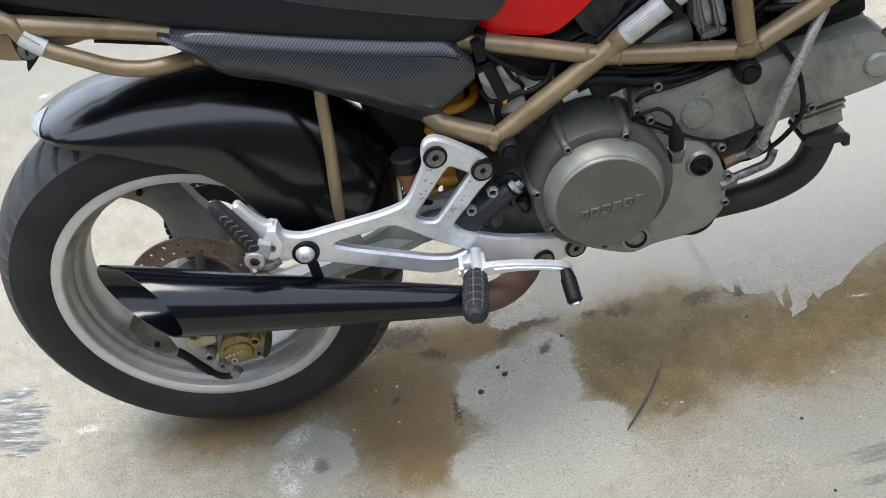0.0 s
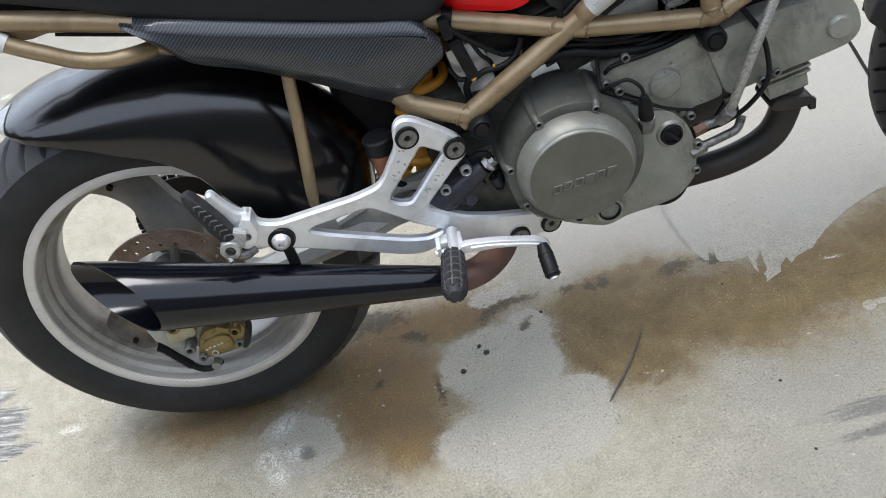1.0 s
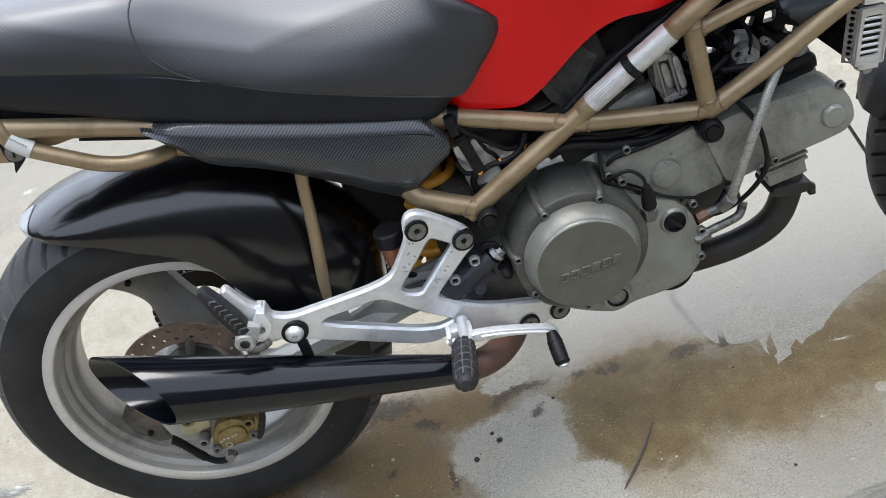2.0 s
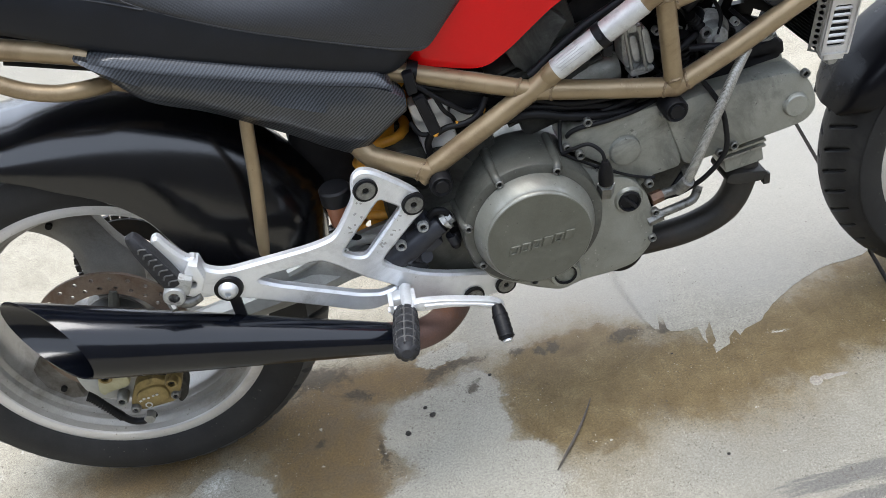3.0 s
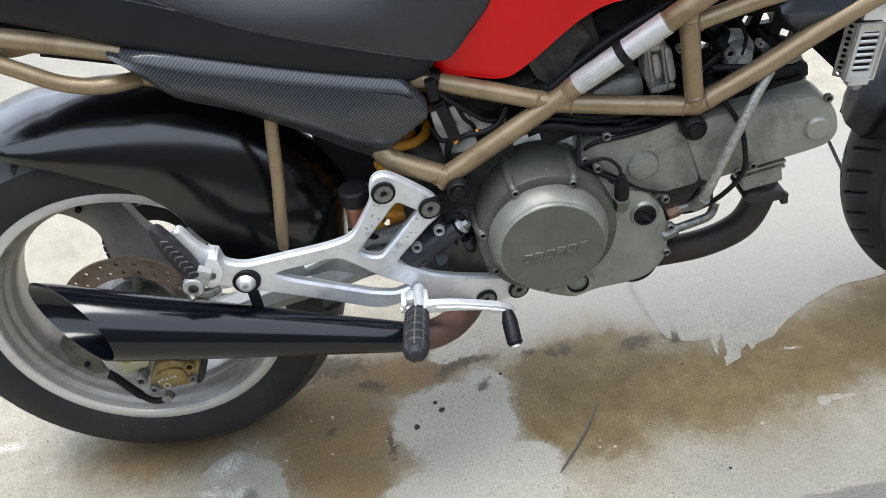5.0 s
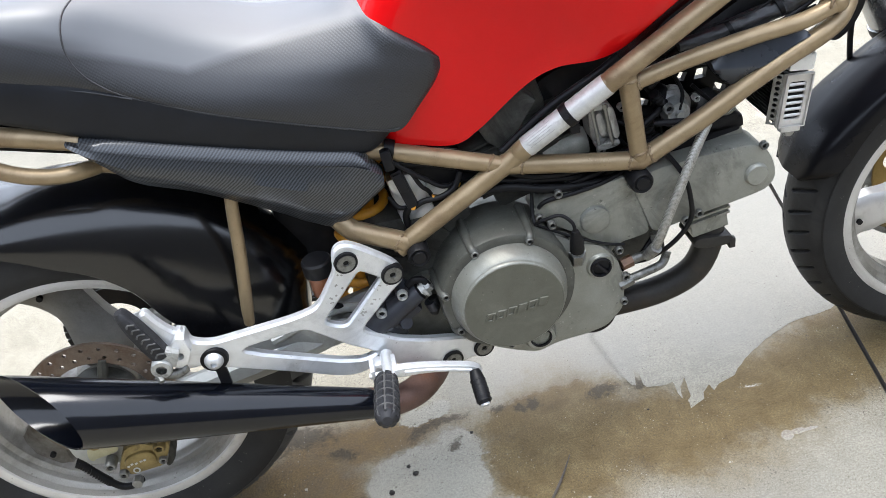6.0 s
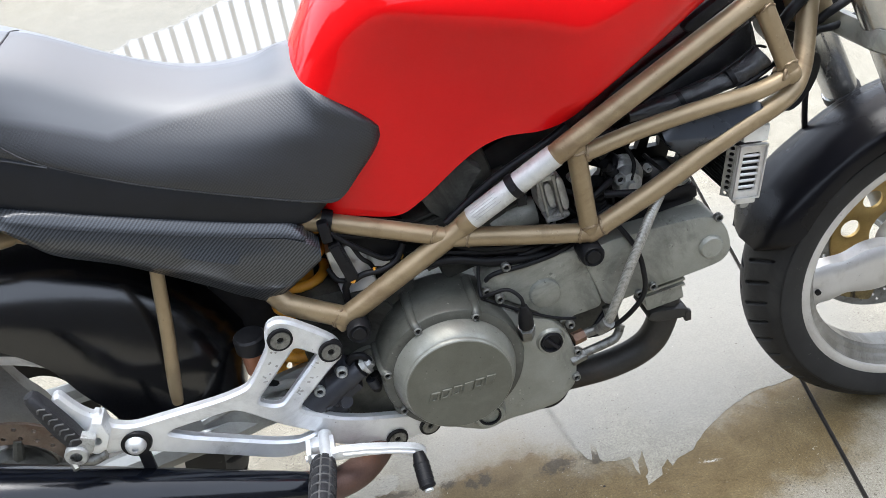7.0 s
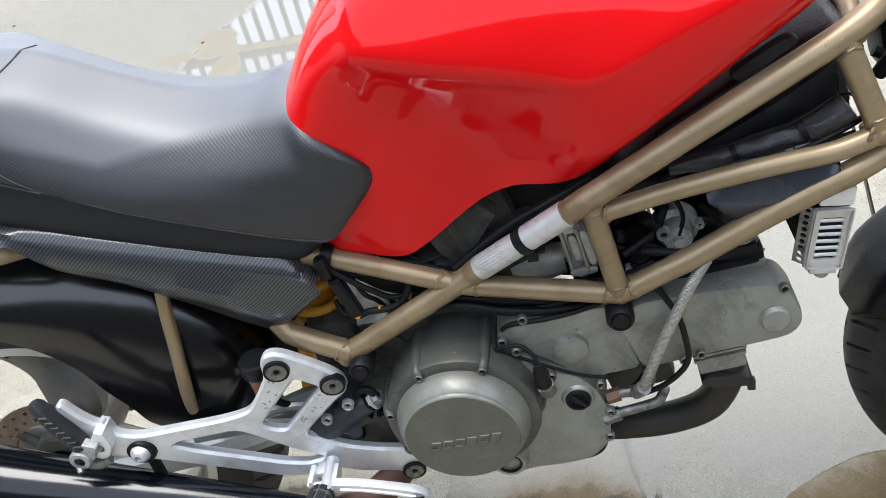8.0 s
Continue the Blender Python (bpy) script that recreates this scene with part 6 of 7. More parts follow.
def passenger_pad():
    """A folded flat peg: a tapered rubber pad with a sloping smooth flank and curved ribs across its face."""
    a, b = Vector((0.156, -0.203, 0.474)), Vector((0.128, -0.203, 0.556))
    d = (b - a).normalized()
    e = Vector((d.z, 0, -d.x))
    rings = []
    for f, wide, deep in ((0.0, 0.72, 0.8), (0.04, 0.95, 0.95), (0.3, 1.0, 1.0), (0.7, 0.86, 1.0), (0.93, 0.62, 0.9), (1.0, 0.42, 0.6)):
        c = a.lerp(b, f)
        ring = []
        for u, v in ((-0.0135, 0.0), (-0.0125, -0.006), (-0.006, -0.0115), (0.002, -0.014), (0.011, -0.0135), (0.014, -0.011), (0.0145, 0.004), (0.011, 0.009), (-0.009, 0.008)):
            ring.append(c + e * (u * wide) + Vector((0, v * deep, 0)))
        rings.append(ring)
    bm = mesh()
    skin(bm, rings)
    bmesh.ops.bevel(bm, geom=[q for q in bm.edges if q.calc_face_angle(0) > 0.5], offset=0.0012, segments=2, affect="EDGES")
    pad = part("passenger_footpeg", bm, PEGRUBBER, bike, "folded flat black rubber passenger footpeg with curved ribs")
    for k in range(7):
        f = 0.1 + 0.11 * k
        wide = float(np.interp(f, [0, 0.3, 0.7, 1], [0.95, 1.0, 0.86, 0.5]))
        c = a.lerp(b, f)
        bm = mesh()
        tube(bm, [c + e * (u * wide) + d * (0.004 * math.sin(math.pi * q)) + Vector((0, -0.0135 + lift, 0)) for u, q, lift in ((-0.001, 0, 0.0004), (0.004, 0.5, -0.0002), (0.009, 0.8, 0.0), (0.0125, 1.0, 0.0008))], 0.0013, 6, 3)
        part("rib", bm, PEGDUST, pad, "dusty curved rib")
    return pad


passenger_pad()
bm = mesh()
lathe(bm, [(0.007, -0.219), (0.0125, -0.219), (0.014, -0.217), (0.014, -0.2), (0.0125, -0.198)], (0.153, 0, 0.463), 22)
block(bm, (0.166, -0.208, 0.474), (0.022, 0.014, 0.024), Matrix.Rotation(radians(28), 3, "Y"), 0.003)
part("peg_hinge", bm, CAST, bracket, "cast clevis ring of the passenger peg")
bm = mesh()
plate(bm, [(0.163, 0.452), (0.169, 0.482), (0.18, 0.496), (0.19, 0.492), (0.193, 0.47), (0.184, 0.452), (0.172, 0.446)], -0.204, 0.03, [[(0.176 + 0.0055 * math.cos(math.pi * k / 6), 0.467 + 0.0055 * math.sin(math.pi * k / 6)) for k in range(12)]], 0.0025)
part("peg_lug", bm, ALU, bracket, "rounded aluminium lug with a pin hole")
bm = mesh()
rod(bm, (0.143, -0.21, 0.455), (0.149, -0.222, 0.447), 0.0048, 0.0042, 6)
tube(bm, [(0.152, -0.207, 0.447), (0.164, -0.204, 0.441), (0.18, -0.2, 0.444)], [0.006, 0.007, 0.006], 10)
part("pin", bm, BOLT, bracket, "dull steel hinge pin")
bm = mesh()
plate(bm, [(0.165, 0.444), (0.186, 0.441), (0.203, 0.448), (0.205, 0.434), (0.188, 0.428), (0.17, 0.431)], -0.186, 0.012, bevel=0.002, round_steps=1)
part("hinge_foot", bm, ALU, bracket, "pale lower lug of the peg hinge")

# brake pedal
PEDAL = [(0.438, 0.345), (0.45, 0.348), (0.487, 0.341), (0.531, 0.328), (0.556, 0.319), (0.567, 0.306), (0.559, 0.299), (0.546, 0.307), (0.524, 0.319), (0.484, 0.328), (0.461, 0.33), (0.441, 0.332)]
bm = mesh()
plate(bm, PEDAL, -0.192, 0.012, bevel=0.0028, round_steps=1)
rod(bm, (0.434, -0.194, 0.337), (0.434, -0.14, 0.337), 0.0095, 0.0095, 18)
PEDAL_LINE = [(0.456, 0.3445), (0.485, 0.3395), (0.525, 0.328), (0.549, 0.319)]
for (x0, z0), (x1, z1) in zip(PEDAL_LINE, PEDAL_LINE[1:]):
    rod(bm, (x0, -0.1975, z0), (x1, -0.1975, z1), 0.0024, None, 8)
pedal = part("brake_pedal", bm, ALU, bike, "slim aluminium brake pedal")
bm = mesh()
tube(bm, [(0.553, -0.198, 0.318), (0.554, -0.21, 0.31), (0.555, -0.232, 0.297), (0.556, -0.24, 0.291)], [0.0075, 0.0105, 0.0108, 0.009], 16)
for k in range(5):
    q = Vector((0.5538, -0.21, 0.31)).lerp(Vector((0.5555, -0.236, 0.2945)), k / 4)
    rod(bm, q, q + Vector((0.0001, -0.002, -0.0012)), 0.0114, None, 18)
part("pedal_rubber", bm, RUBBER, pedal, "black rubber pedal tip")
bm = mesh()
rod(bm, (0.556, -0.24, 0.2915), (0.5562, -0.2435, 0.2895), 0.0062, None, 14)
part("pedal_end", bm, ALU, pedal, "bare metal pedal end")

# ---- swing arm, chain and rear brake ----
bm = mesh()
for s in (-1, 1):
    tube(bm, [(0.5, s * 0.055, 0.375), (0.4, s * 0.07, 0.37), (0.32, s * 0.098, 0.362), (0.2, s * 0.112, 0.345), (0.05, s * 0.114, 0.32), (-0.04, s * 0.114, 0.316)], [0.03, 0.03, 0.026, 0.022, 0.019, 0.017], 8, 5)
rod(bm, (0.49, -0.075, 0.372), (0.49, 0.075, 0.372), 0.033, None, 18)
tube(bm, [(0.44, -0.09, 0.385), (0.38, -0.105, 0.41), (0.28, -0.118, 0.39)], [0.007, 0.007, 0.007], 8)
swing = part("swing_arm", bm, FORKGREY, bike, "grey box-section swing arm")
bm = mesh()
plate(bm, [(0.24, 0.4), (0.34, 0.405), (0.41, 0.395), (0.42, 0.365), (0.3, 0.345), (0.24, 0.355)], -0.118, 0.004, bevel=0.001, round_steps=1)
part("arm_guard", bm, FORKGREY, swing, "flat grey guard plate")
bm = mesh()
for k in range(34):
    a = radians(20 + 320 * k / 33)
    block(bm, (0.088 * math.cos(a), 0.118, RAX.z + 0.088 * math.sin(a)), (0.012, 0.008, 0.008), Matrix.Rotation(-a - math.pi / 2, 3, "Y"), 0.001)
lathe(bm, [(0.05, 0.115), (0.082, 0.115), (0.082, 0.121), (0.05, 0.121)], RAX, 40)
part("rear_sprocket", bm, HEADER, bike, "dark rear sprocket")
for (x0, z0), (x1, z1) in (((0.02, 0.412), (0.5, 0.43)), ((0.02, 0.222), (0.5, 0.33))):
    bm = mesh()
    n = 32
    for k in range(n):
        f = (k + 0.5) / n
        for e in (0.106, 0.122):
            block(bm, (x0 + (x1 - x0) * f, e + 0.002 * (k % 2), z0 + (z1 - z0) * f), (0.0165, 0.0018, 0.011), Matrix.Rotation(-math.atan2(z1 - z0, x1 - x0), 3, "Y"))
        rod(bm, (x0 + (x1 - x0) * f, 0.1, z0 + (z1 - z0) * f), (x0 + (x1 - x0) * f, 0.126, z0 + (z1 - z0) * f), 0.004, None, 8)
    part("chain", bm, HEADER, bike, "oily dark drive chain", flat=True)

CY = -0.098
bm = mesh()
plate(bm, [(0.004, 0.238), (0.033, 0.242), (0.044, 0.231), (0.055, 0.237), (0.068, 0.238), (0.072, 0.222), (0.059, 0.199), (0.05, 0.184), (0.022, 0.183), (-0.002, 0.179), (-0.015, 0.188), (-0.019, 0.195), (-0.009, 0.216)], CY, 0.034, bevel=0.004, round_steps=1)
caliper = part("brake_caliper", bm, BRASS, bike, "grimy gold two-piston rear brake caliper")
bm = mesh()
plate(bm, [(0.066, 0.231), (0.071, 0.216), (0.071, 0.194), (0.061, 0.174), (0.05, 0.168), (0.046, 0.179)], -0.088, 0.03, bevel=0.006, round_steps=1)
part("caliper_half", bm, ENGINEDARK, caliper, "dark inner caliper half")
bm = mesh()
plate(bm, [(-0.045, 0.262), (-0.034, 0.267), (-0.005, 0.262), (-0.002, 0.234), (-0.042, 0.229), (-0.047, 0.224), (-0.054, 0.233)], CY + 0.002, 0.014, bevel=0.002, round_steps=1)
part("caliper_arm", bm, YELLOWED, caliper, "yellowed caliper mounting arm")
bm = mesh()
plate(bm, [(-0.082, 0.266), (-0.048, 0.261), (0.01, 0.239), (0.07, 0.23), (0.057, 0.205), (-0.008, 0.193), (-0.067, 0.208), (-0.078, 0.228)], -0.08, 0.006, bevel=0.001, round_steps=1)
part("caliper_bracket", bm, FORKGREY, caliper, "pale aluminium caliper bracket plate")
bm = mesh()
plate(bm, [(0.0, 0.222), (0.03, 0.228), (0.045, 0.221), (0.046, 0.2), (0.036, 0.19), (0.002, 0.188), (-0.008, 0.2)], CY - 0.005, 0.01, bevel=0.0045, round_steps=1)
part("piston_housing", bm, BRASS, caliper, "raised gold piston housing")
bm = mesh()
plate(bm, [(0.008, 0.246), (0.034, 0.252), (0.064, 0.25), (0.074, 0.238), (0.066, 0.228), (0.03, 0.236)], -0.09, 0.03, bevel=0.004, round_steps=1)
part("caliper_bridge", bm, ENGINEDARK, caliper, "grimy dark caliper bridge")
for (x, z), r, h in zip([(0.057, 0.229), (-0.024, 0.214), (-0.012, 0.19), (0.053, 0.199), (-0.032, 0.263)], (0.0098, 0.009, 0.0078, 0.007, 0.0105), (0.01, 0.009, 0.008, 0.006, 0.006)):
    bm = mesh()
    lathe(bm, [(0.0, CY - h * 0.3), (0.5 * r, CY - h * 0.3), (0.55 * r, CY - h), (0.8 * r, CY - h), (r, CY - h * 0.7), (r * 1.05, CY + 0.012)], (x, 0, z), 20)
    part("piston_boss", bm, STEEL if r < 0.0092 else BRASS, caliper, "grimy boss with a socket bolt")
    bm = mesh()
    lathe(bm, [(0.0, CY - h * 0.45), (0.52 * r, CY - h * 0.45)], (x, 0, z), 6)
    part("socket", bm, SOCKET, caliper)
bm = mesh()
rod(bm, (0.066, -0.1, 0.248), (0.08, -0.106, 0.256), 0.0036, 0.0028, 8)
part("bleed_nipple", bm, STEEL, caliper, "steel bleed nipple")
bm = mesh()
rod(bm, (0.004, -0.098, 0.172), (0.004, -0.112, 0.172), 0.0085, 0.0085, 6)
part("banjo_bolt", bm, STEEL, caliper, "grimy banjo bolt")
for x, z in [(0.001, 0.205), (0.007, 0.208), (0.014, 0.208), (0.022, 0.21), (0.028, 0.211)]:
    bm = mesh()
    block(bm, (x, CY - 0.0054, z), (0.0042, 0.0012, 0.0032), Matrix.Rotation(radians(-20), 3, "Y"), 0.0003)
    part("badge_bar", bm, LABEL, caliper, "pale raised badge mark")
bm = mesh()
lathe(bm, [(0.0036, CY - 0.006), (0.0056, CY - 0.006), (0.0056, CY - 0.004)], (0.01, -0.098, 0.194)[:1] + (0,) + (0.01, -0.098, 0.194)[2:], 16)
part("badge_ring", bm, LABEL, caliper, "pale raised ring mark")
pts = [(-0.067, -0.102, 0.236), (-0.06, -0.102, 0.226), (-0.051, -0.102, 0.208), (-0.042, -0.102, 0.192), (-0.036, -0.102, 0.182), (-0.025, -0.102, 0.168), (-0.01, -0.102, 0.163), (0.002, -0.102, 0.167), (0.011, -0.102, 0.172)]
bm = mesh()
tube(bm, pts[3:], 0.0056, 10)
part("brake_hose", bm, RUBBER, caliper, "black rear brake hose")
for q in cr(pts[:5], 4):
    bm = mesh()
    bmesh.ops.create_cone(bm, cap_ends=True, segments=12, radius1=0.0078, radius2=0.0066, depth=0.0045, matrix=Matrix.Translation(q) @ Vector((0.8, 0, -0.55)).to_track_quat("Z", "Y").to_matrix().to_4x4())
    part("hose_rib", bm, RUBBER, caliper)


# ---- small parts of the motorcycle ----
def hose(name, pts, r, mat, label, parent=None, segs=10):
    return part(name, tube(mesh(), pts, r, segs, 7), mat, parent or bike, label)


# rear brake master cylinder and its reservoir
bm = mesh()
tube(bm, [(0.413, -0.112, 0.368), (0.444, -0.114, 0.382), (0.477, -0.116, 0.402), (0.503, -0.117, 0.417)], [0.0195, 0.02, 0.0165, 0.0135], 18)
tube(bm, [(0.421, -0.1, 0.35), (0.447, -0.1, 0.347), (0.473, -0.1, 0.349)], [0.016, 0.021, 0.013], 16)
block(bm, (0.47, -0.108, 0.391), (0.052, 0.034, 0.04), Matrix.Rotation(radians(-32), 3, "Y"), 0.007)
rod(bm, (0.468, -0.11, 0.366), (0.474, -0.128, 0.374), 0.0115, 0.009, 14)
rod(bm, (0.446, -0.112, 0.365), (0.448, -0.13, 0.377), 0.007, 0.006, 12)
rod(bm, (0.514, -0.115, 0.394), (0.518, -0.115, 0.379), 0.009, 0.008, 14)
master = part("master_cylinder", bm, MASTER, bike, "dark blue-grey rear brake master cylinder")
for p in [(0.477, -0.128, 0.425), (0.442, -0.128, 0.402)]:
    bm = mesh()
    rod(bm, (p[0], -0.1, p[2]), (p[0], -0.124, p[2]), 0.011, 0.0095, 16)
    part("mount_boss", bm, MASTER, master, "round black mounting boss")
    cap_screw(master, (p[0], -0.124, p[2]), 0.008, 0.008, mat=CAST)
bm = mesh()
rod(bm, (0.505, -0.119, 0.42), (0.519, -0.119, 0.428), 0.0105, 0.0095, 6)
rod(bm, (0.509, -0.119, 0.421), (0.513, -0.119, 0.423), 0.0135, None, 16)
part("banjo_bolt", bm, CAST, master, "zinc banjo bolt")
hose("brake_hose", [(0.516, -0.12, 0.427), (0.509, -0.12, 0.438), (0.497, -0.118, 0.439), (0.486, -0.112, 0.426), (0.474, -0.1, 0.409)], 0.0052, RUBBER, "black brake hose", master)
hose("switch_boot", [(0.519, -0.114, 0.399), (0.521, -0.113, 0.385), (0.518, -0.108, 0.368)], 0.007, RUBBER, "black switch boot", master)
bm = mesh()
lathe(bm, [(0.0, 0.013), (0.019, 0.013), (0.0215, 0.01), (0.0215, -0.009), (0.02, -0.011), (0, -0.011)], (0.372, -0.113, 0.496), 28, "z")
part("fluid_reservoir_cap", bm, RUBBER, bike, "black cap of the brake fluid reservoir")
bm = mesh()
lathe(bm, [(0.0, -0.011), (0.0175, -0.011), (0.016, -0.045), (0.008, -0.052), (0, -0.052)], (0.372, -0.113, 0.496), 24, "z")
part("fluid_reservoir", bm, FLUID, bike, "amber brake fluid reservoir")
hose("fluid_hose", [(0.372, -0.112, 0.448), (0.376, -0.108, 0.425), (0.4, -0.1, 0.4), (0.42, -0.1, 0.385)], 0.005, RUBBER, "thin black fluid hose")

# rear shock absorber
bm = mesh()
coil = []
a0, a1 = Vector((0.425, -0.018, 0.385)), Vector((0.462, -0.018, 0.615))
d = (a1 - a0).normalized()
e1 = d.orthogonal().normalized()
e2 = d.cross(e1)
for k in range(97):
    f = k / 96
    an = 2 * math.pi * 6 * f
    coil.append(a0.lerp(a1, f) + (e1 * math.cos(an) + e2 * math.sin(an)) * 0.035)
tube(bm, coil, 0.0072, 10, 1)
shock = part("shock_spring", bm, SPRING, bike, "orange painted rear shock spring")
bm = mesh()
rod(bm, a0 - d * 0.05, a1 + d * 0.03, 0.02, None, 20)
lathe(bm, [(0.03, 0.0), (0.045, 0.002), (0.045, 0.012), (0.03, 0.014)], a0 + Vector((-0.002, 0, -0.016)), 28, "z")
part("shock_body", bm, SPRING, shock, "orange shock absorber body")

# dark filler bodies, added under the seat and behind the engine to close gaps
bm = mesh()
block(bm, (0.40, 0.06, 0.60), (0.22, 0.14, 0.11), Matrix.Rotation(radians(17), 3, "Y"), 0.012)
part("filler_box", bm, PLASTIC, bike, "black filler box added under the seat")
bm = mesh()
block(bm, (0.36, 0.06, 0.47), (0.09, 0.12, 0.16), None, 0.02)
part("filler_body", bm, PLASTIC, bike, "black filler body added behind the gaps")
bm = mesh()
block(bm, (0.55, 0.045, 0.56), (0.12, 0.1, 0.12), None, 0.02)
part("filler_body", bm, PLASTIC, bike, "black filler body added behind the gaps")
bm = mesh()
block(bm, (0.522, -0.06, 0.535), (0.05, 0.03, 0.1), Matrix.Rotation(radians(-8), 3, "Y"), 0.006)
block(bm, (0.575, -0.05, 0.555), (0.06, 0.03, 0.05), Matrix.Rotation(radians(20), 3, "Y"), 0.006)
part("inner_bracket", bm, ALU, bike, "grey cast inner bracket")
bm = mesh()
block(bm, (0.55, -0.04, 0.475), (0.1, 0.08, 0.08), None, 0.014)
rod(bm, (0.535, -0.085, 0.47), (0.535, -0.04, 0.47), 0.03, None, 24)
part("rear_mount", bm, ENGINEDARK, bike, "dirty grey rear engine mount")
# connectors and wires below the rear frame tube
bm = mesh()
block(bm, (0.512, -0.098, 0.578), (0.016, 0.014, 0.062), Matrix.Rotation(radians(-14), 3, "Y"), 0.003)
block(bm, (0.509, -0.104, 0.59), (0.012, 0.006, 0.03), Matrix.Rotation(radians(-14), 3, "Y"), 0.002)
block(bm, (0.498, -0.095, 0.628), (0.014, 0.03, 0.03), Matrix.Rotation(radians(-5), 3, "Y"), 0.003)
part("wire_connector", bm, PLASTIC, bike, "black wiring connector tied to the frame")
for pts, r in (
    ([(0.5, -0.098, 0.625), (0.52, -0.1, 0.605), (0.545, -0.098, 0.582), (0.565, -0.094, 0.565), (0.585, -0.088, 0.562)], 0.0036),
    ([(0.505, -0.094, 0.618), (0.53, -0.09, 0.606), (0.56, -0.088, 0.6), (0.6, -0.08, 0.592), (0.64, -0.07, 0.58)], 0.0042),
    ([(0.52, -0.098, 0.545), (0.535, -0.1, 0.552), (0.56, -0.1, 0.553), (0.58, -0.098, 0.562), (0.592, -0.094, 0.582)], 0.0042),
    ([(0.515, -0.098, 0.548), (0.507, -0.094, 0.532), (0.508, -0.092, 0.51), (0.514, -0.09, 0.495)], 0.005),
    ([(0.49, -0.08, 0.56), (0.5, -0.09, 0.545), (0.52, -0.095, 0.545)], 0.0035),
    ([(0.55, -0.08, 0.54), (0.545, -0.09, 0.56), (0.535, -0.096, 0.575), (0.525, -0.095, 0.6)], 0.003),
):
    hose("wire", pts, r, RUBBER, "black wire")
for p in ((0.519, -0.1, 0.547), (0.549, -0.099, 0.553), (0.586, -0.09, 0.561)):
    bm = mesh()
    block(bm, p, (0.006, 0.007, 0.007), Matrix.Rotation(0.5, 3, "Y"), 0.001)
    part("yellow_clip", bm, SPRING, bike, "tiny yellow wire clip")

# cables along the frame
hose("cable", [(0.589, -0.09, 0.528), (0.612, -0.1, 0.545), (0.653, -0.104, 0.546), (0.697, -0.104, 0.532), (0.758, -0.1, 0.52), (0.821, -0.085, 0.516), (0.86, -0.04, 0.53)], 0.0065, RUBBER, "thick black cable under the frame tube")
hose("cable", [(0.574, -0.08, 0.546), (0.604, -0.09, 0.558), (0.663, -0.096, 0.55), (0.722, -0.096, 0.538), (0.791, -0.085, 0.525), (0.85, -0.04, 0.54)], 0.0055, RUBBER, "thick black cable under the frame tube")
hose("cable", [(0.687, -0.1, 0.492), (0.701, -0.11, 0.513), (0.747, -0.112, 0.518), (0.793, -0.106, 0.522), (0.835, -0.09, 0.53), (0.87, -0.05, 0.54)], 0.0034, RUBBER, "thin black cable under the frame tube")
hose("wire_loom", [(0.5, -0.075, 0.618), (0.58, -0.07, 0.6), (0.66, -0.078, 0.568), (0.74, -0.088, 0.545), (0.8, -0.085, 0.541), (0.86, -0.075, 0.548)], 0.0085, PLASTIC, "thick black wire loom")
hose("cable", [(0.55, -0.085, 0.6), (0.64, -0.09, 0.567), (0.7, -0.1, 0.549), (0.76, -0.1, 0.546), (0.8, -0.095, 0.551)], 0.005, RUBBER, "black cable")
hose("cable", [(0.7, -0.1, 0.525), (0.76, -0.098, 0.528), (0.82, -0.09, 0.54), (0.88, -0.08, 0.56)], 0.004, RUBBER, "black cable")
hose("sensor_cable", [(0.73, -0.148, 0.478), (0.727, -0.146, 0.493), (0.712, -0.14, 0.505), (0.69, -0.132, 0.498), (0.68, -0.12, 0.49), (0.683, -0.105, 0.52), (0.69, -0.098, 0.545)], 0.0026, RUBBER, "thin black sensor cable")
hose("edge_seal", [(0.68, -0.121, 0.487), (0.725, -0.118, 0.455), (0.775, -0.1165, 0.426), (0.81, -0.113, 0.412)], 0.0022, RUBBER, "dark gasket line", engine)
hose("braided_hose", [(0.935, -0.115, 0.581), (0.915, -0.128, 0.558), (0.894, -0.136, 0.52), (0.873, -0.138, 0.472), (0.857, -0.134, 0.425), (0.851, -0.124, 0.398)], 0.0068, BRAID, "braided steel oil hose", None, 14)
bm = mesh()
rod(bm, (0.852, -0.131, 0.407), (0.842, -0.118, 0.385), 0.0095, 0.008, 14)
part("hose_fitting", bm, STEEL, bike, "zinc hose fitting")
hose("cable", [(0.878, -0.11, 0.545), (0.897, -0.122, 0.513), (0.905, -0.128, 0.478), (0.906, -0.126, 0.437), (0.882, -0.12, 0.4), (0.85, -0.11, 0.375), (0.83, -0.1, 0.366)], 0.0037, RUBBER, "black cable beside the braided hose")
hose("breather_hose", [(0.79, -0.1, 0.4), (0.8, -0.104, 0.412), (0.825, -0.1, 0.42), (0.86, -0.085, 0.424)], 0.0048, ENGINE, "grey hose under the belt cover")
bm = mesh()
rod(bm, (0.805, -0.11, 0.374), (0.822, -0.108, 0.377), 0.0095, None, 6)
part("copper_fitting", bm, COPPER, bike, "copper coloured oil line nut")
bm = mesh()
tube(bm, [(0.82, -0.108, 0.377), (0.85, -0.106, 0.381), (0.862, -0.104, 0.392), (0.86, -0.1, 0.41)], 0.0068, 12)
part("oil_line", bm, BOLT, bike, "steel oil line elbow")
bm = mesh()
rod(bm, (0.798, -0.114, 0.34), (0.82, -0.112, 0.346), 0.0095, None, 6)
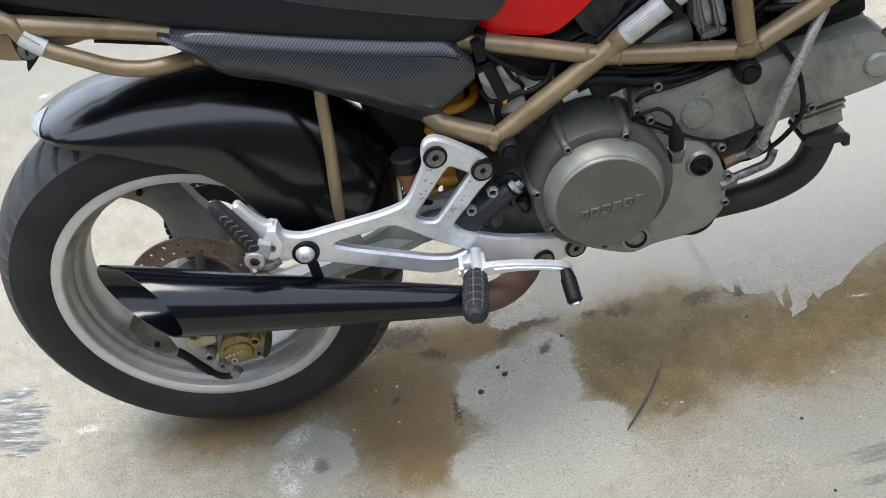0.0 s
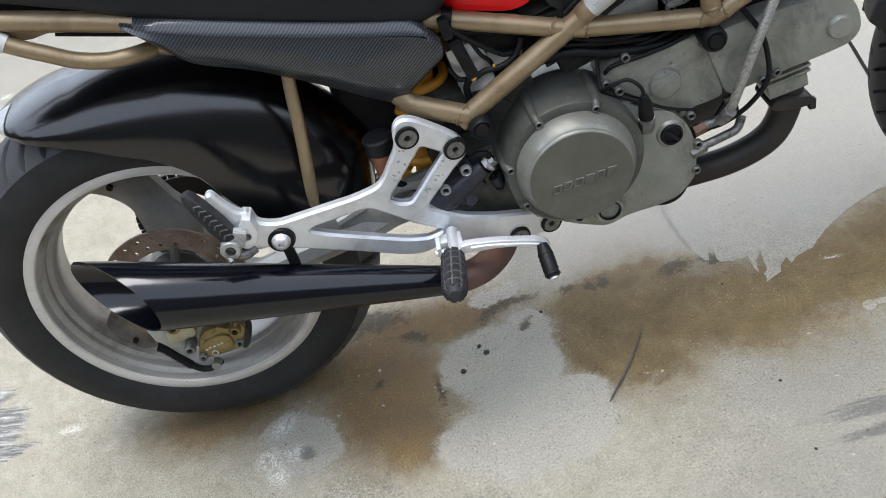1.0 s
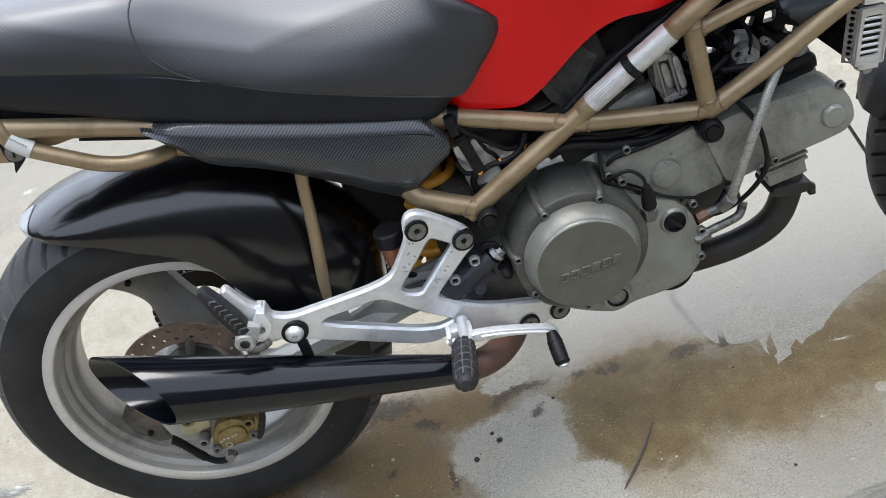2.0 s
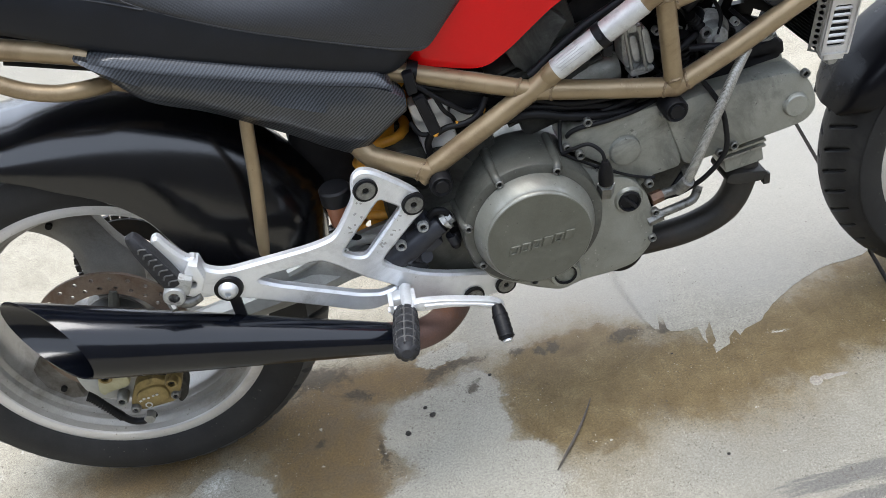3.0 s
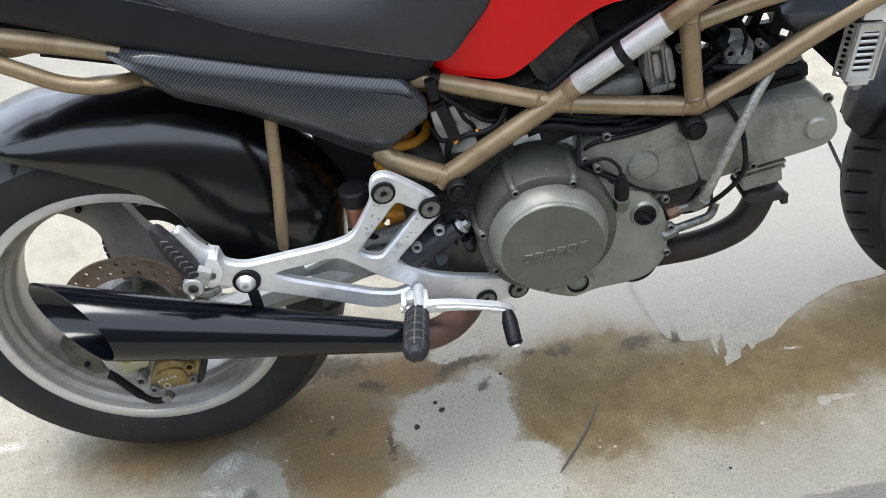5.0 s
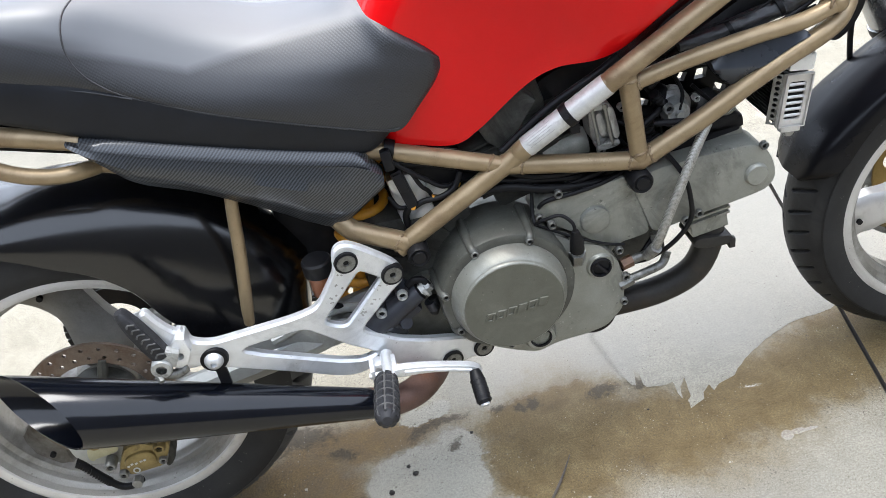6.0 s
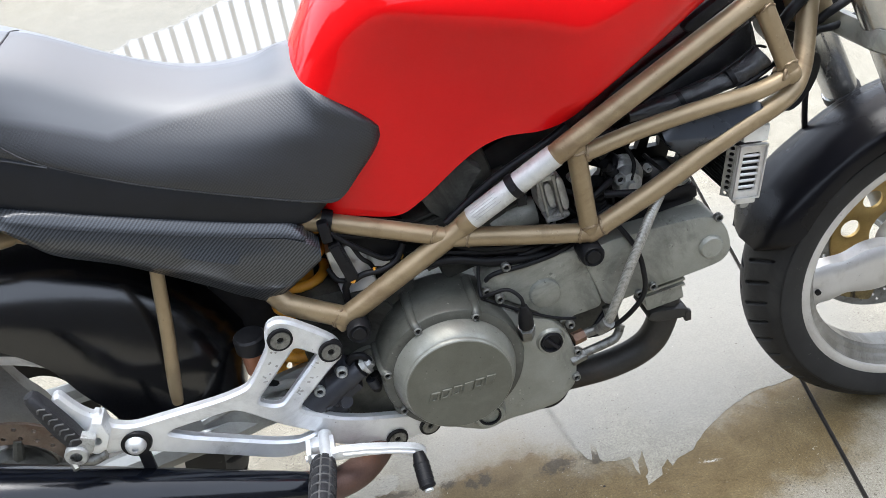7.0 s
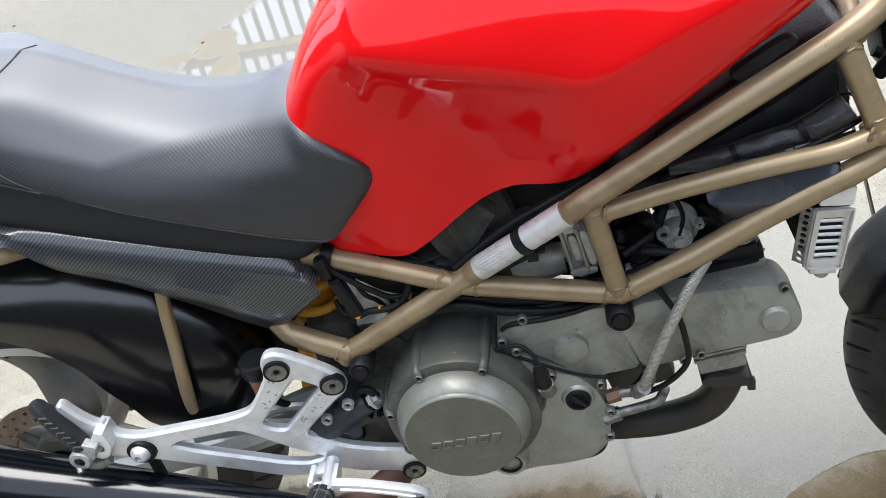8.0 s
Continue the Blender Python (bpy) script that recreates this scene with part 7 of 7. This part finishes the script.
tube(bm, [(0.818, -0.112, 0.346), (0.85, -0.11, 0.352), (0.87, -0.106, 0.356), (0.88, -0.1, 0.372)], 0.0065, 12)
part("oil_line", bm, BOLT, bike, "steel lower oil line elbow")
hose("cable", [(0.79, -0.1, 0.35), (0.815, -0.1, 0.362), (0.84, -0.098, 0.375), (0.86, -0.092, 0.395)], 0.0045, RUBBER, "short black cable")

# corrugated boot and spring-like hose between the frame tubes
def corrugated(name, a, b, r, rings, mat, label):
    a, b = Vector(a), Vector(b)
    pts = [a.lerp(b, k / (4 * rings)) for k in range(4 * rings + 1)]
    return part(name, tube(mesh(), pts, [r * (1.0, 1.0, 0.74, 0.74)[k % 4] for k in range(4 * rings + 1)], 16, 1), mat, bike, label)


corrugated("rubber_boot", (0.862, -0.07, 0.598), (0.868, -0.066, 0.545), 0.0125, 7, RUBBER, "black corrugated rubber boot")
corrugated("cable_boot", (0.872, -0.08, 0.625), (0.888, -0.074, 0.604), 0.0075, 4, RUBBER, "small ribbed cable boot")
for x, y, z, r in ((1.037, -0.095, 0.7165, 0.0145), (0.97, -0.095, 0.7, 0.0133)):
    bm = mesh()
    rod(bm, (x - 0.003, y, z - 0.0012), (x + 0.003, y, z + 0.0012), r, None, 18)
    part("cable_tie", bm, RUBBER, bike, "black band round the loom")
# wires and fasteners between the frame tubes
for pts, r in (
    ([(0.799, -0.06, 0.644), (0.833, -0.065, 0.65), (0.863, -0.068, 0.634), (0.881, -0.066, 0.595), (0.892, -0.06, 0.543)], 0.003),
    ([(0.818, -0.055, 0.589), (0.847, -0.07, 0.577), (0.879, -0.074, 0.579), (0.914, -0.072, 0.558), (0.964, -0.06, 0.554)], 0.0036),
    ([(0.907, -0.06, 0.64), (0.917, -0.072, 0.612), (0.91, -0.076, 0.578), (0.928, -0.066, 0.528)], 0.0028),
    ([(0.735, -0.06, 0.61), (0.759, -0.068, 0.625), (0.777, -0.068, 0.647), (0.811, -0.06, 0.655)], 0.0034),
    ([(0.939, -0.05, 0.61), (0.973, -0.064, 0.574), (1.007, -0.062, 0.542)], 0.003),
    ([(0.779, -0.05, 0.556), (0.791, -0.066, 0.588), (0.814, -0.07, 0.574), (0.843, -0.06, 0.535)], 0.003),
    ([(0.924, -0.098, 0.673), (0.965, -0.106, 0.695), (1.015, -0.108, 0.695), (1.059, -0.106, 0.709), (1.099, -0.098, 0.725)], 0.0034),
    ([(0.948, -0.096, 0.668), (0.991, -0.104, 0.68), (1.038, -0.106, 0.699), (1.087, -0.1, 0.708)], 0.0026),
):
    hose("wire", pts, r, RUBBER, "black wire between the frame tubes")
for p, r in zip([(0.893, -0.08, 0.598), (0.902, -0.078, 0.575), (0.851, -0.076, 0.55), (0.828, -0.074, 0.613), (0.934, -0.076, 0.603), (0.797, -0.07, 0.551)], (0.008, 0.006, 0.006, 0.0055, 0.005, 0.006)):
    cap_screw(bike, tuple(p), r, 0.007, mat=CAST)

# oil cooler with its slotted end guard
rot = Matrix.Rotation(radians(7), 3, "Y")
COOL = Vector((1.068, 0.0, 0.575))
bm = mesh()
for e in (-1, 1):
    block(bm, COOL + rot @ Vector((0, e * 0.088, 0)), (0.036, 0.012, 0.08), rot, 0.002)
block(bm, COOL, (0.012, 0.17, 0.078), rot)
cooler = part("oil_cooler", bm, MESHDARK, bike, "dark finned oil cooler")
fin = mesh()
block(fin, (0, 0, 0), (0.034, 0.165, 0.0014), rot)
fin = part("fin", fin, MESHDARK, cooler)
fin.location = COOL + rot @ Vector((0, 0, -0.036))
for k in range(1, 17):
    f = bpy.data.objects.new("fin", fin.data)
    scene.collection.objects.link(f)
    f.parent = cooler
    f.location = COOL + rot @ Vector((0, 0, -0.036 + 0.0045 * k))
bm = mesh()
W2, H2 = 0.0195, 0.039
window = rounded([(-0.0125, -0.0285), (0.0125, -0.0285), (0.0125, 0.0275), (-0.0125, 0.0275)], 0.004)
plate(bm, [(-W2 * 1.12, -H2), (W2, -H2), (W2, H2), (-W2 * 1.12, H2)], 0, 0.004, [window], 0.0012)
for e in (-1, 1):
    block(bm, (e * W2, 0.0, 0), (0.0022, 0.007, 2 * H2), None, 0.0008)
    block(bm, (0, 0.0, e * H2), (2.05 * W2, 0.007, 0.0022), None, 0.0008)
block(bm, (0.0, 0.003, -H2 - 0.004), (0.03, 0.012, 0.008), None, 0.002)
set_in = Matrix.Translation((1.068, -0.101, 0.577)) @ rot.to_4x4() @ Matrix.Rotation(radians(2), 4, "Z")
bmesh.ops.transform(bm, matrix=set_in, verts=bm.verts)
guard = part("cooler_guard", bm, RIM, cooler, "silver slotted oil cooler end guard")
bm = mesh()
scallops = [[(0.0035 * math.cos(math.pi * q / 4), -0.032 + 0.0082 * k + 0.003 * math.sin(math.pi * q / 4)) for q in range(8)] for k in range(9)]
plate(bm, [(-0.0075, -0.037), (0.0065, -0.037), (0.0065, 0.0385), (-0.0075, 0.0385)], 0, 0.0025, scallops, 0.0004)
bmesh.ops.transform(bm, matrix=set_in @ Matrix.Translation((-0.026, 0.0075, 0)) @ Matrix.Rotation(radians(-42), 4, "Z"), verts=bm.verts)
part("end_flange", bm, STEEL, cooler, "pierced steel flange of the oil cooler")
for k in range(6):
    bm = mesh()
    block(bm, (0, 0.003, -0.0235 + 0.0092 * k), (0.026, 0.0055, 0.0042), Matrix.Rotation(radians(-35), 3, "X"), 0.0012)
    bmesh.ops.transform(bm, matrix=set_in, verts=bm.verts)
    part("louvre", bm, RIM, guard)
bm = mesh()
block(bm, (1.0745, -0.084, 0.633), (0.036, 0.04, 0.024), rot, 0.003)
part("cooler_cap", bm, ALU, cooler, "silver block on top of the oil cooler")
bm = mesh()
lathe(bm, [(0.0, -0.012), (0.007, -0.012), (0.009, -0.008), (0.009, 0.01)], (1.063, -0.09, 0.53), 14)
part("cooler_bolt", bm, STEEL, cooler, "cooler mounting bolt")

# front of the frame: grey cover, loom, horn, fork legs
top = [(0.935, -0.122, 0.673), (0.96, -0.122, 0.68), (1.003, -0.122, 0.686), (1.052, -0.122, 0.691), (1.071, -0.122, 0.681)]
edge = [(0.936, -0.13, 0.665), (0.964, -0.13, 0.66), (1, -0.13, 0.654), (1.036, -0.13, 0.67), (1.066, -0.13, 0.682)]
low = [(0.944, -0.124, 0.651), (0.967, -0.124, 0.63), (0.994, -0.124, 0.64), (1.032, -0.124, 0.66), (1.069, -0.124, 0.676)]
bm = mesh()
rings = []
for p, q, r in zip(cr(top, 4), cr(edge, 4), cr(low, 4)):
    back, down = Vector(p) + Vector((0, 0.025, 0)), Vector(r) + Vector((0, 0.03, 0))
    rings.append([back, Vector(p), Vector(p).lerp(Vector(q), 0.12), Vector(p).lerp(Vector(q), 0.88), Vector(q).lerp(Vector(r), 0.1), Vector(q).lerp(Vector(r), 0.88) + Vector((0, 0.004, 0)), Vector(r) + Vector((0, 0.008, 0)), down])
skin(bm, rings)
part("side_cover", bm, GREYPLASTIC, bike, "blue-grey plastic cover between the frame tubes")
LOOM = surface("dusty_loom_tape", (0.012, 0.0125, 0.014), (0.035, 0.036, 0.039), 0.36, 0, 60, 250, 0.4, dirt=(0.1, 0.098, 0.092), dirt_amount=0.5, depth=0.003)
bm = tube(mesh(), [(0.902, -0.095, 0.692), (0.953, -0.095, 0.697), (1.006, -0.095, 0.708), (1.052, -0.095, 0.718), (1.08, -0.095, 0.737)], [0.007, 0.0115, 0.0125, 0.013, 0.016], 24, 24)
for v in bm.verts:
    # wrinkles of the slack tape, slanted round the bundle
    v.co.z += 0.0024 * noise.noise((v.co.x * 45 + v.co.y * 60, v.co.y * 130, v.co.z * 50))
    v.co.y += 0.002 * noise.noise((v.co.x * 60 + 9, v.co.y * 60, v.co.z * 140))
part("wire_loom", bm, LOOM, bike, "dusty black wire loom in wrinkled tape")
hose("wire", [(0.95, -0.095, 0.71), (1.0, -0.098, 0.718), (1.04, -0.098, 0.735), (1.07, -0.092, 0.748), (1.09, -0.085, 0.742)], 0.0018, RUBBER, "thin black wire")
# a tangle of cables behind the frame, with the daylight gaps that it leaves
GAPS = [(Vector(a), Vector(b)) for a, b in zip([(0.848, -0.1, 0.628), (0.907, -0.1, 0.654), (0.933, -0.1, 0.653), (0.959, -0.1, 0.627)], [(0.915, 0.1, 0.519), (0.985, 0.1, 0.55), (1.017, 0.1, 0.549), (1.049, 0.1, 0.518)])]
rnd = random.Random(21)
made = 0
while made < 26:
    x, z = rnd.uniform(0.83, 0.99), rnd.uniform(0.575, 0.67)
    y = rnd.uniform(-0.095, -0.02)
    an, ln = rnd.uniform(-0.4, 1.3), rnd.uniform(0.03, 0.075)
    a = Vector((x, y, z))
    b = a + Vector((math.cos(an) * ln, rnd.uniform(-0.02, 0.02), math.sin(an) * ln))
    c = b + Vector((math.cos(an + 0.9) * ln * 0.6, rnd.uniform(-0.01, 0.03), math.sin(an - 0.7) * ln * 0.6))
    path = cr([a, b, c], 8)
    near = min((Vector(q) - g0).cross((g1 - g0).normalized()).length for q in path for g0, g1 in GAPS)
    if near > 0.0165 and max(q[2] for q in path) < 0.70 and max(q[0] for q in path) < 1.04:
        hose("cable", [a, b, c], rnd.choice((0.0035, 0.005, 0.007, 0.0085)), rnd.choice((RUBBER, PLASTIC, RUBBER, ENGINEDARK)), "black cable behind the frame")
        made += 1
hose("cable", [(0.651, -0.1, 0.6), (0.688, -0.1, 0.627), (0.725, -0.1, 0.651), (0.76, -0.1, 0.668), (0.793, -0.1, 0.684), (0.819, -0.1, 0.7)], 0.0055, RUBBER, "black cable along the main tube")
bm = mesh()
block(bm, (0.94, -0.02, 0.675), (0.13, 0.07, 0.03), Matrix.Rotation(radians(-15), 3, "Y"), 0.01)
part("ignition_coil", bm, PLASTIC, bike, "black ignition coil block")
bm = mesh()
block(bm, (0.945, -0.03, 0.545), (0.11, 0.1, 0.03), Matrix.Rotation(radians(-8), 3, "Y"), 0.006)
block(bm, (0.97, -0.07, 0.548), (0.07, 0.02, 0.02), Matrix.Rotation(radians(-8), 3, "Y"), 0.005)
part("head_cover", bm, PLASTIC, bike, "black cover strip above the cylinder head")
bm = mesh()
lathe(bm, [(0.0, -0.004), (0.018, -0.005), (0.032, -0.01), (0.038, -0.018), (0.0415, -0.019), (0.043, -0.014), (0.04, -0.004), (0.03, 0.012), (0, 0.016)], (0, 0, 0), 40)
bmesh.ops.transform(bm, matrix=Matrix.Translation((1.15, -0.045, 0.676)) @ Matrix.Rotation(radians(28), 4, "Z") @ Matrix.Rotation(radians(12), 4, "X"), verts=bm.verts)
part("horn", bm, PLASTIC, bike, "round black horn under the steering head")
# black plate added to darken the clutter behind the steering head
bm = mesh()
plate(bm, [(1.13, 0.818), (1.251, 0.796), (1.244, 0.72), (1.212, 0.701), (1.183, 0.677), (1.147, 0.716)], 0.0, 0.05, bevel=0.008, round_steps=1)
part("head_cover", bm, PLASTIC, bike, "black filler plate for the dark clutter behind the steering head")
for pts, r in (([(1.123, -0.05, 0.743), (1.137, -0.06, 0.773), (1.172, -0.05, 0.793), (1.223, -0.03, 0.8)], 0.008), ([(1.149, -0.04, 0.708), (1.163, -0.06, 0.738), (1.209, -0.05, 0.737), (1.262, -0.03, 0.741)], 0.005), ([(1.123, -0.03, 0.76), (1.167, -0.04, 0.739), (1.199, -0.05, 0.758), (1.258, -0.03, 0.772)], 0.006)):
    hose("cable", pts, r, RUBBER, "black cable at the steering head")
RK = Vector((math.sin(radians(26)), 0, -math.cos(radians(26))))
for s in (-1, 1):
    top = Vector((1.182, s * 0.1, 0.87))
    bm = mesh()
    tube(bm, [top - RK * 0.06, top + RK * 0.335], 0.0262, 24)
    rod(bm, top + RK * 0.335, top + RK * 0.352, 0.0285, None, 24)
    leg = part("fork_leg", bm, FORKTUBE, bike, "bright metal upper fork leg")
    bm = mesh()
    rod(bm, top + RK * 0.34, top + RK * 0.56, 0.0205, None, 20)
    part("fork_slider", bm, CHROME, leg, "chromed lower fork slider")
    bm = mesh()
    rod(bm, top + RK * 0.335, top + RK * 0.348, 0.0292, None, 24)
    part("fork_seal", bm, RUBBER, leg, "black fork seal")
    bm = mesh()
    tube(bm, [top + RK * 0.53, top + RK * 0.6, FAX + Vector((0.0, s * 0.1, 0))], [0.027, 0.026, 0.022], 16, 3)
    part("fork_foot", bm, FORKGREY, leg, "grey fork foot")
for f in (0.02, 0.16):
    bm = mesh()
    c = Vector((1.182, 0, 0.87)) + RK * f
    block(bm, c - Vector((0.012, 0, 0)), (0.06, 0.255, 0.03), Matrix.Rotation(radians(-26), 3, "Y").inverted(), 0.01)
    part("triple_clamp", bm, ENGINE, bike, "grey fork clamp")
bm = mesh()
tube(bm, [(1.12, -0.36, 0.97), (1.15, -0.25, 0.985), (1.185, -0.09, 0.96), (1.19, 0, 0.955), (1.185, 0.09, 0.96), (1.15, 0.25, 0.985), (1.12, 0.36, 0.97)], 0.0115, 14)
part("handlebar", bm, SATINBLACK, bike, "black handlebar")
rod_r = FAX + Vector((0, 0.105, 0))
bm = mesh()
rod(bm, FAX + Vector((0, -0.11, 0)), rod_r, 0.011, None, 16)
part("front_axle", bm, STEEL, bike, "steel front axle")
hose("brake_line", [(1.247, 0.06, 0.626), (1.244, 0.06, 0.595), (1.245, 0.06, 0.562), (1.248, 0.06, 0.531)], 0.0045, RUBBER, "black front brake line")
bm = mesh()
plate(bm, [(1.33, 0.20), (1.4, 0.17), (1.42, 0.24), (1.35, 0.27)], 0.05, 0.05, bevel=0.006, round_steps=1)
part("front_caliper", bm, BRASS, bike, "gold front brake caliper")

# side stand on the far side, on which the bike rests
bm = mesh()
tube(bm, [(0.52, 0.1, 0.26), (0.55, 0.19, 0.12), (0.57, 0.245, 0.008)], [0.014, 0.012, 0.012], 12)
rod(bm, (0.57, 0.245, 0.0), (0.575, 0.25, 0.012), 0.022, None, 16)
part("side_stand", bm, PLASTIC, bike, "black side stand")

# ---- things on the ground ----
def twig():
    pts = [(0.602, -0.244), (0.622, -0.22), (0.649, -0.186), (0.671, -0.154), (0.694, -0.115)]
    bm = mesh()
    tube(bm, [(x, y, 0.0035 + 0.002 * math.sin(i)) for i, (x, y) in enumerate(pts)], [0.0008, 0.0021, 0.0024, 0.0019, 0.0007], 8, 6)
    return part("twig", bm, WOOD)


tagged(twig(), "thin dry curved twig lying on damp concrete", "twig")
GRIT = surface("dark_grit", (0.008, 0.007, 0.006), (0.03, 0.026, 0.022), 0.9, 0, 60, 400, 0.3)
rnd = random.Random(11)
spots = [(0.428, -0.072), (0.418, -0.053), (0.382, -0.101), (0.541, -0.011), (0.861, -0.284), (0.857, -0.413), (0.332, -0.403), (-0.055, -0.01), (0.856, -0.059), (-1.9, 3.148), (-0.659, 2.433)]
bm0 = mesh()
bmesh.ops.create_icosphere(bm0, subdivisions=3, radius=0.005)
for v in bm0.verts:
    v.co *= 1 + 0.4 * noise.noise(v.co * 420)
    v.co.z *= 0.3
grit_mesh = part("grit", bm0, GRIT)
tagged(grit_mesh, "small dark grit lump on concrete", "grit", "grit lumps on the ground")
for k, (x, y) in enumerate(spots):
    m = pose(x, y, 0.0012, 0, 0, 40 * k)
    if k == 0:
        grit_mesh.matrix_basis = m
    else:
        s = (1, 0.7, 1, 0.6, 0.5, 0.45, 0.45, 0.5, 0.4, 1.7, 1.3)[k]
        c = copy_thing(grit_mesh, m)
        c.scale = (s, s, s)

# ---- surroundings: unseen walls added to shape the light, railing beyond ----
fence = new("fence")
tagged(fence, "grey steel railing with upright bars and a top rail", "fence")
FY = 4.7
for z, h in ((0.95, 0.1), (0.12, 0.05)):
    bm = mesh()
    block(bm, (0.5, FY, z), (11.0, 0.03, h), None, 0.004)
    part("rail", bm, FENCE, fence)
bar = mesh()
block(bar, (0, 0, 0.8), (0.03, 0.028, 1.5), None, 0.003)
first = part("bar", bar, FENCE, fence)
first.location = (-4.9, FY - 0.03, 0)
for k in range(1, 108):
    b = bpy.data.objects.new("bar", first.data)
    scene.collection.objects.link(b)
    b.parent = fence
    b.location = (-4.9 + 0.102 * k, FY - 0.03, 0)
for x in (-1.57, 1.5, 4.5, -4.6):
    bm = mesh()
    block(bm, (x, FY, 0.8), (0.17, 0.1, 1.6), None, 0.008)
    part("post", bm, FENCE, fence)
# unseen walls added to keep the low sky out of the reflections
for name, c, s in (("unseen_wall_back", (0.5, -3.3, 1.2), (12.0, 0.2, 2.4)), ("unseen_wall_side", (-4.2, -0.2, 1.6), (0.2, 6.0, 3.2)), ("unseen_wall_front", (5.6, -0.2, 1.6), (0.2, 6.0, 3.2))):
    bm = mesh()
    block(bm, c, s, None, 0.005)
    tagged(part(name, bm, PLASTER), "plain dark grey wall, unseen, added to darken the reflections", "wall", kind="structure")
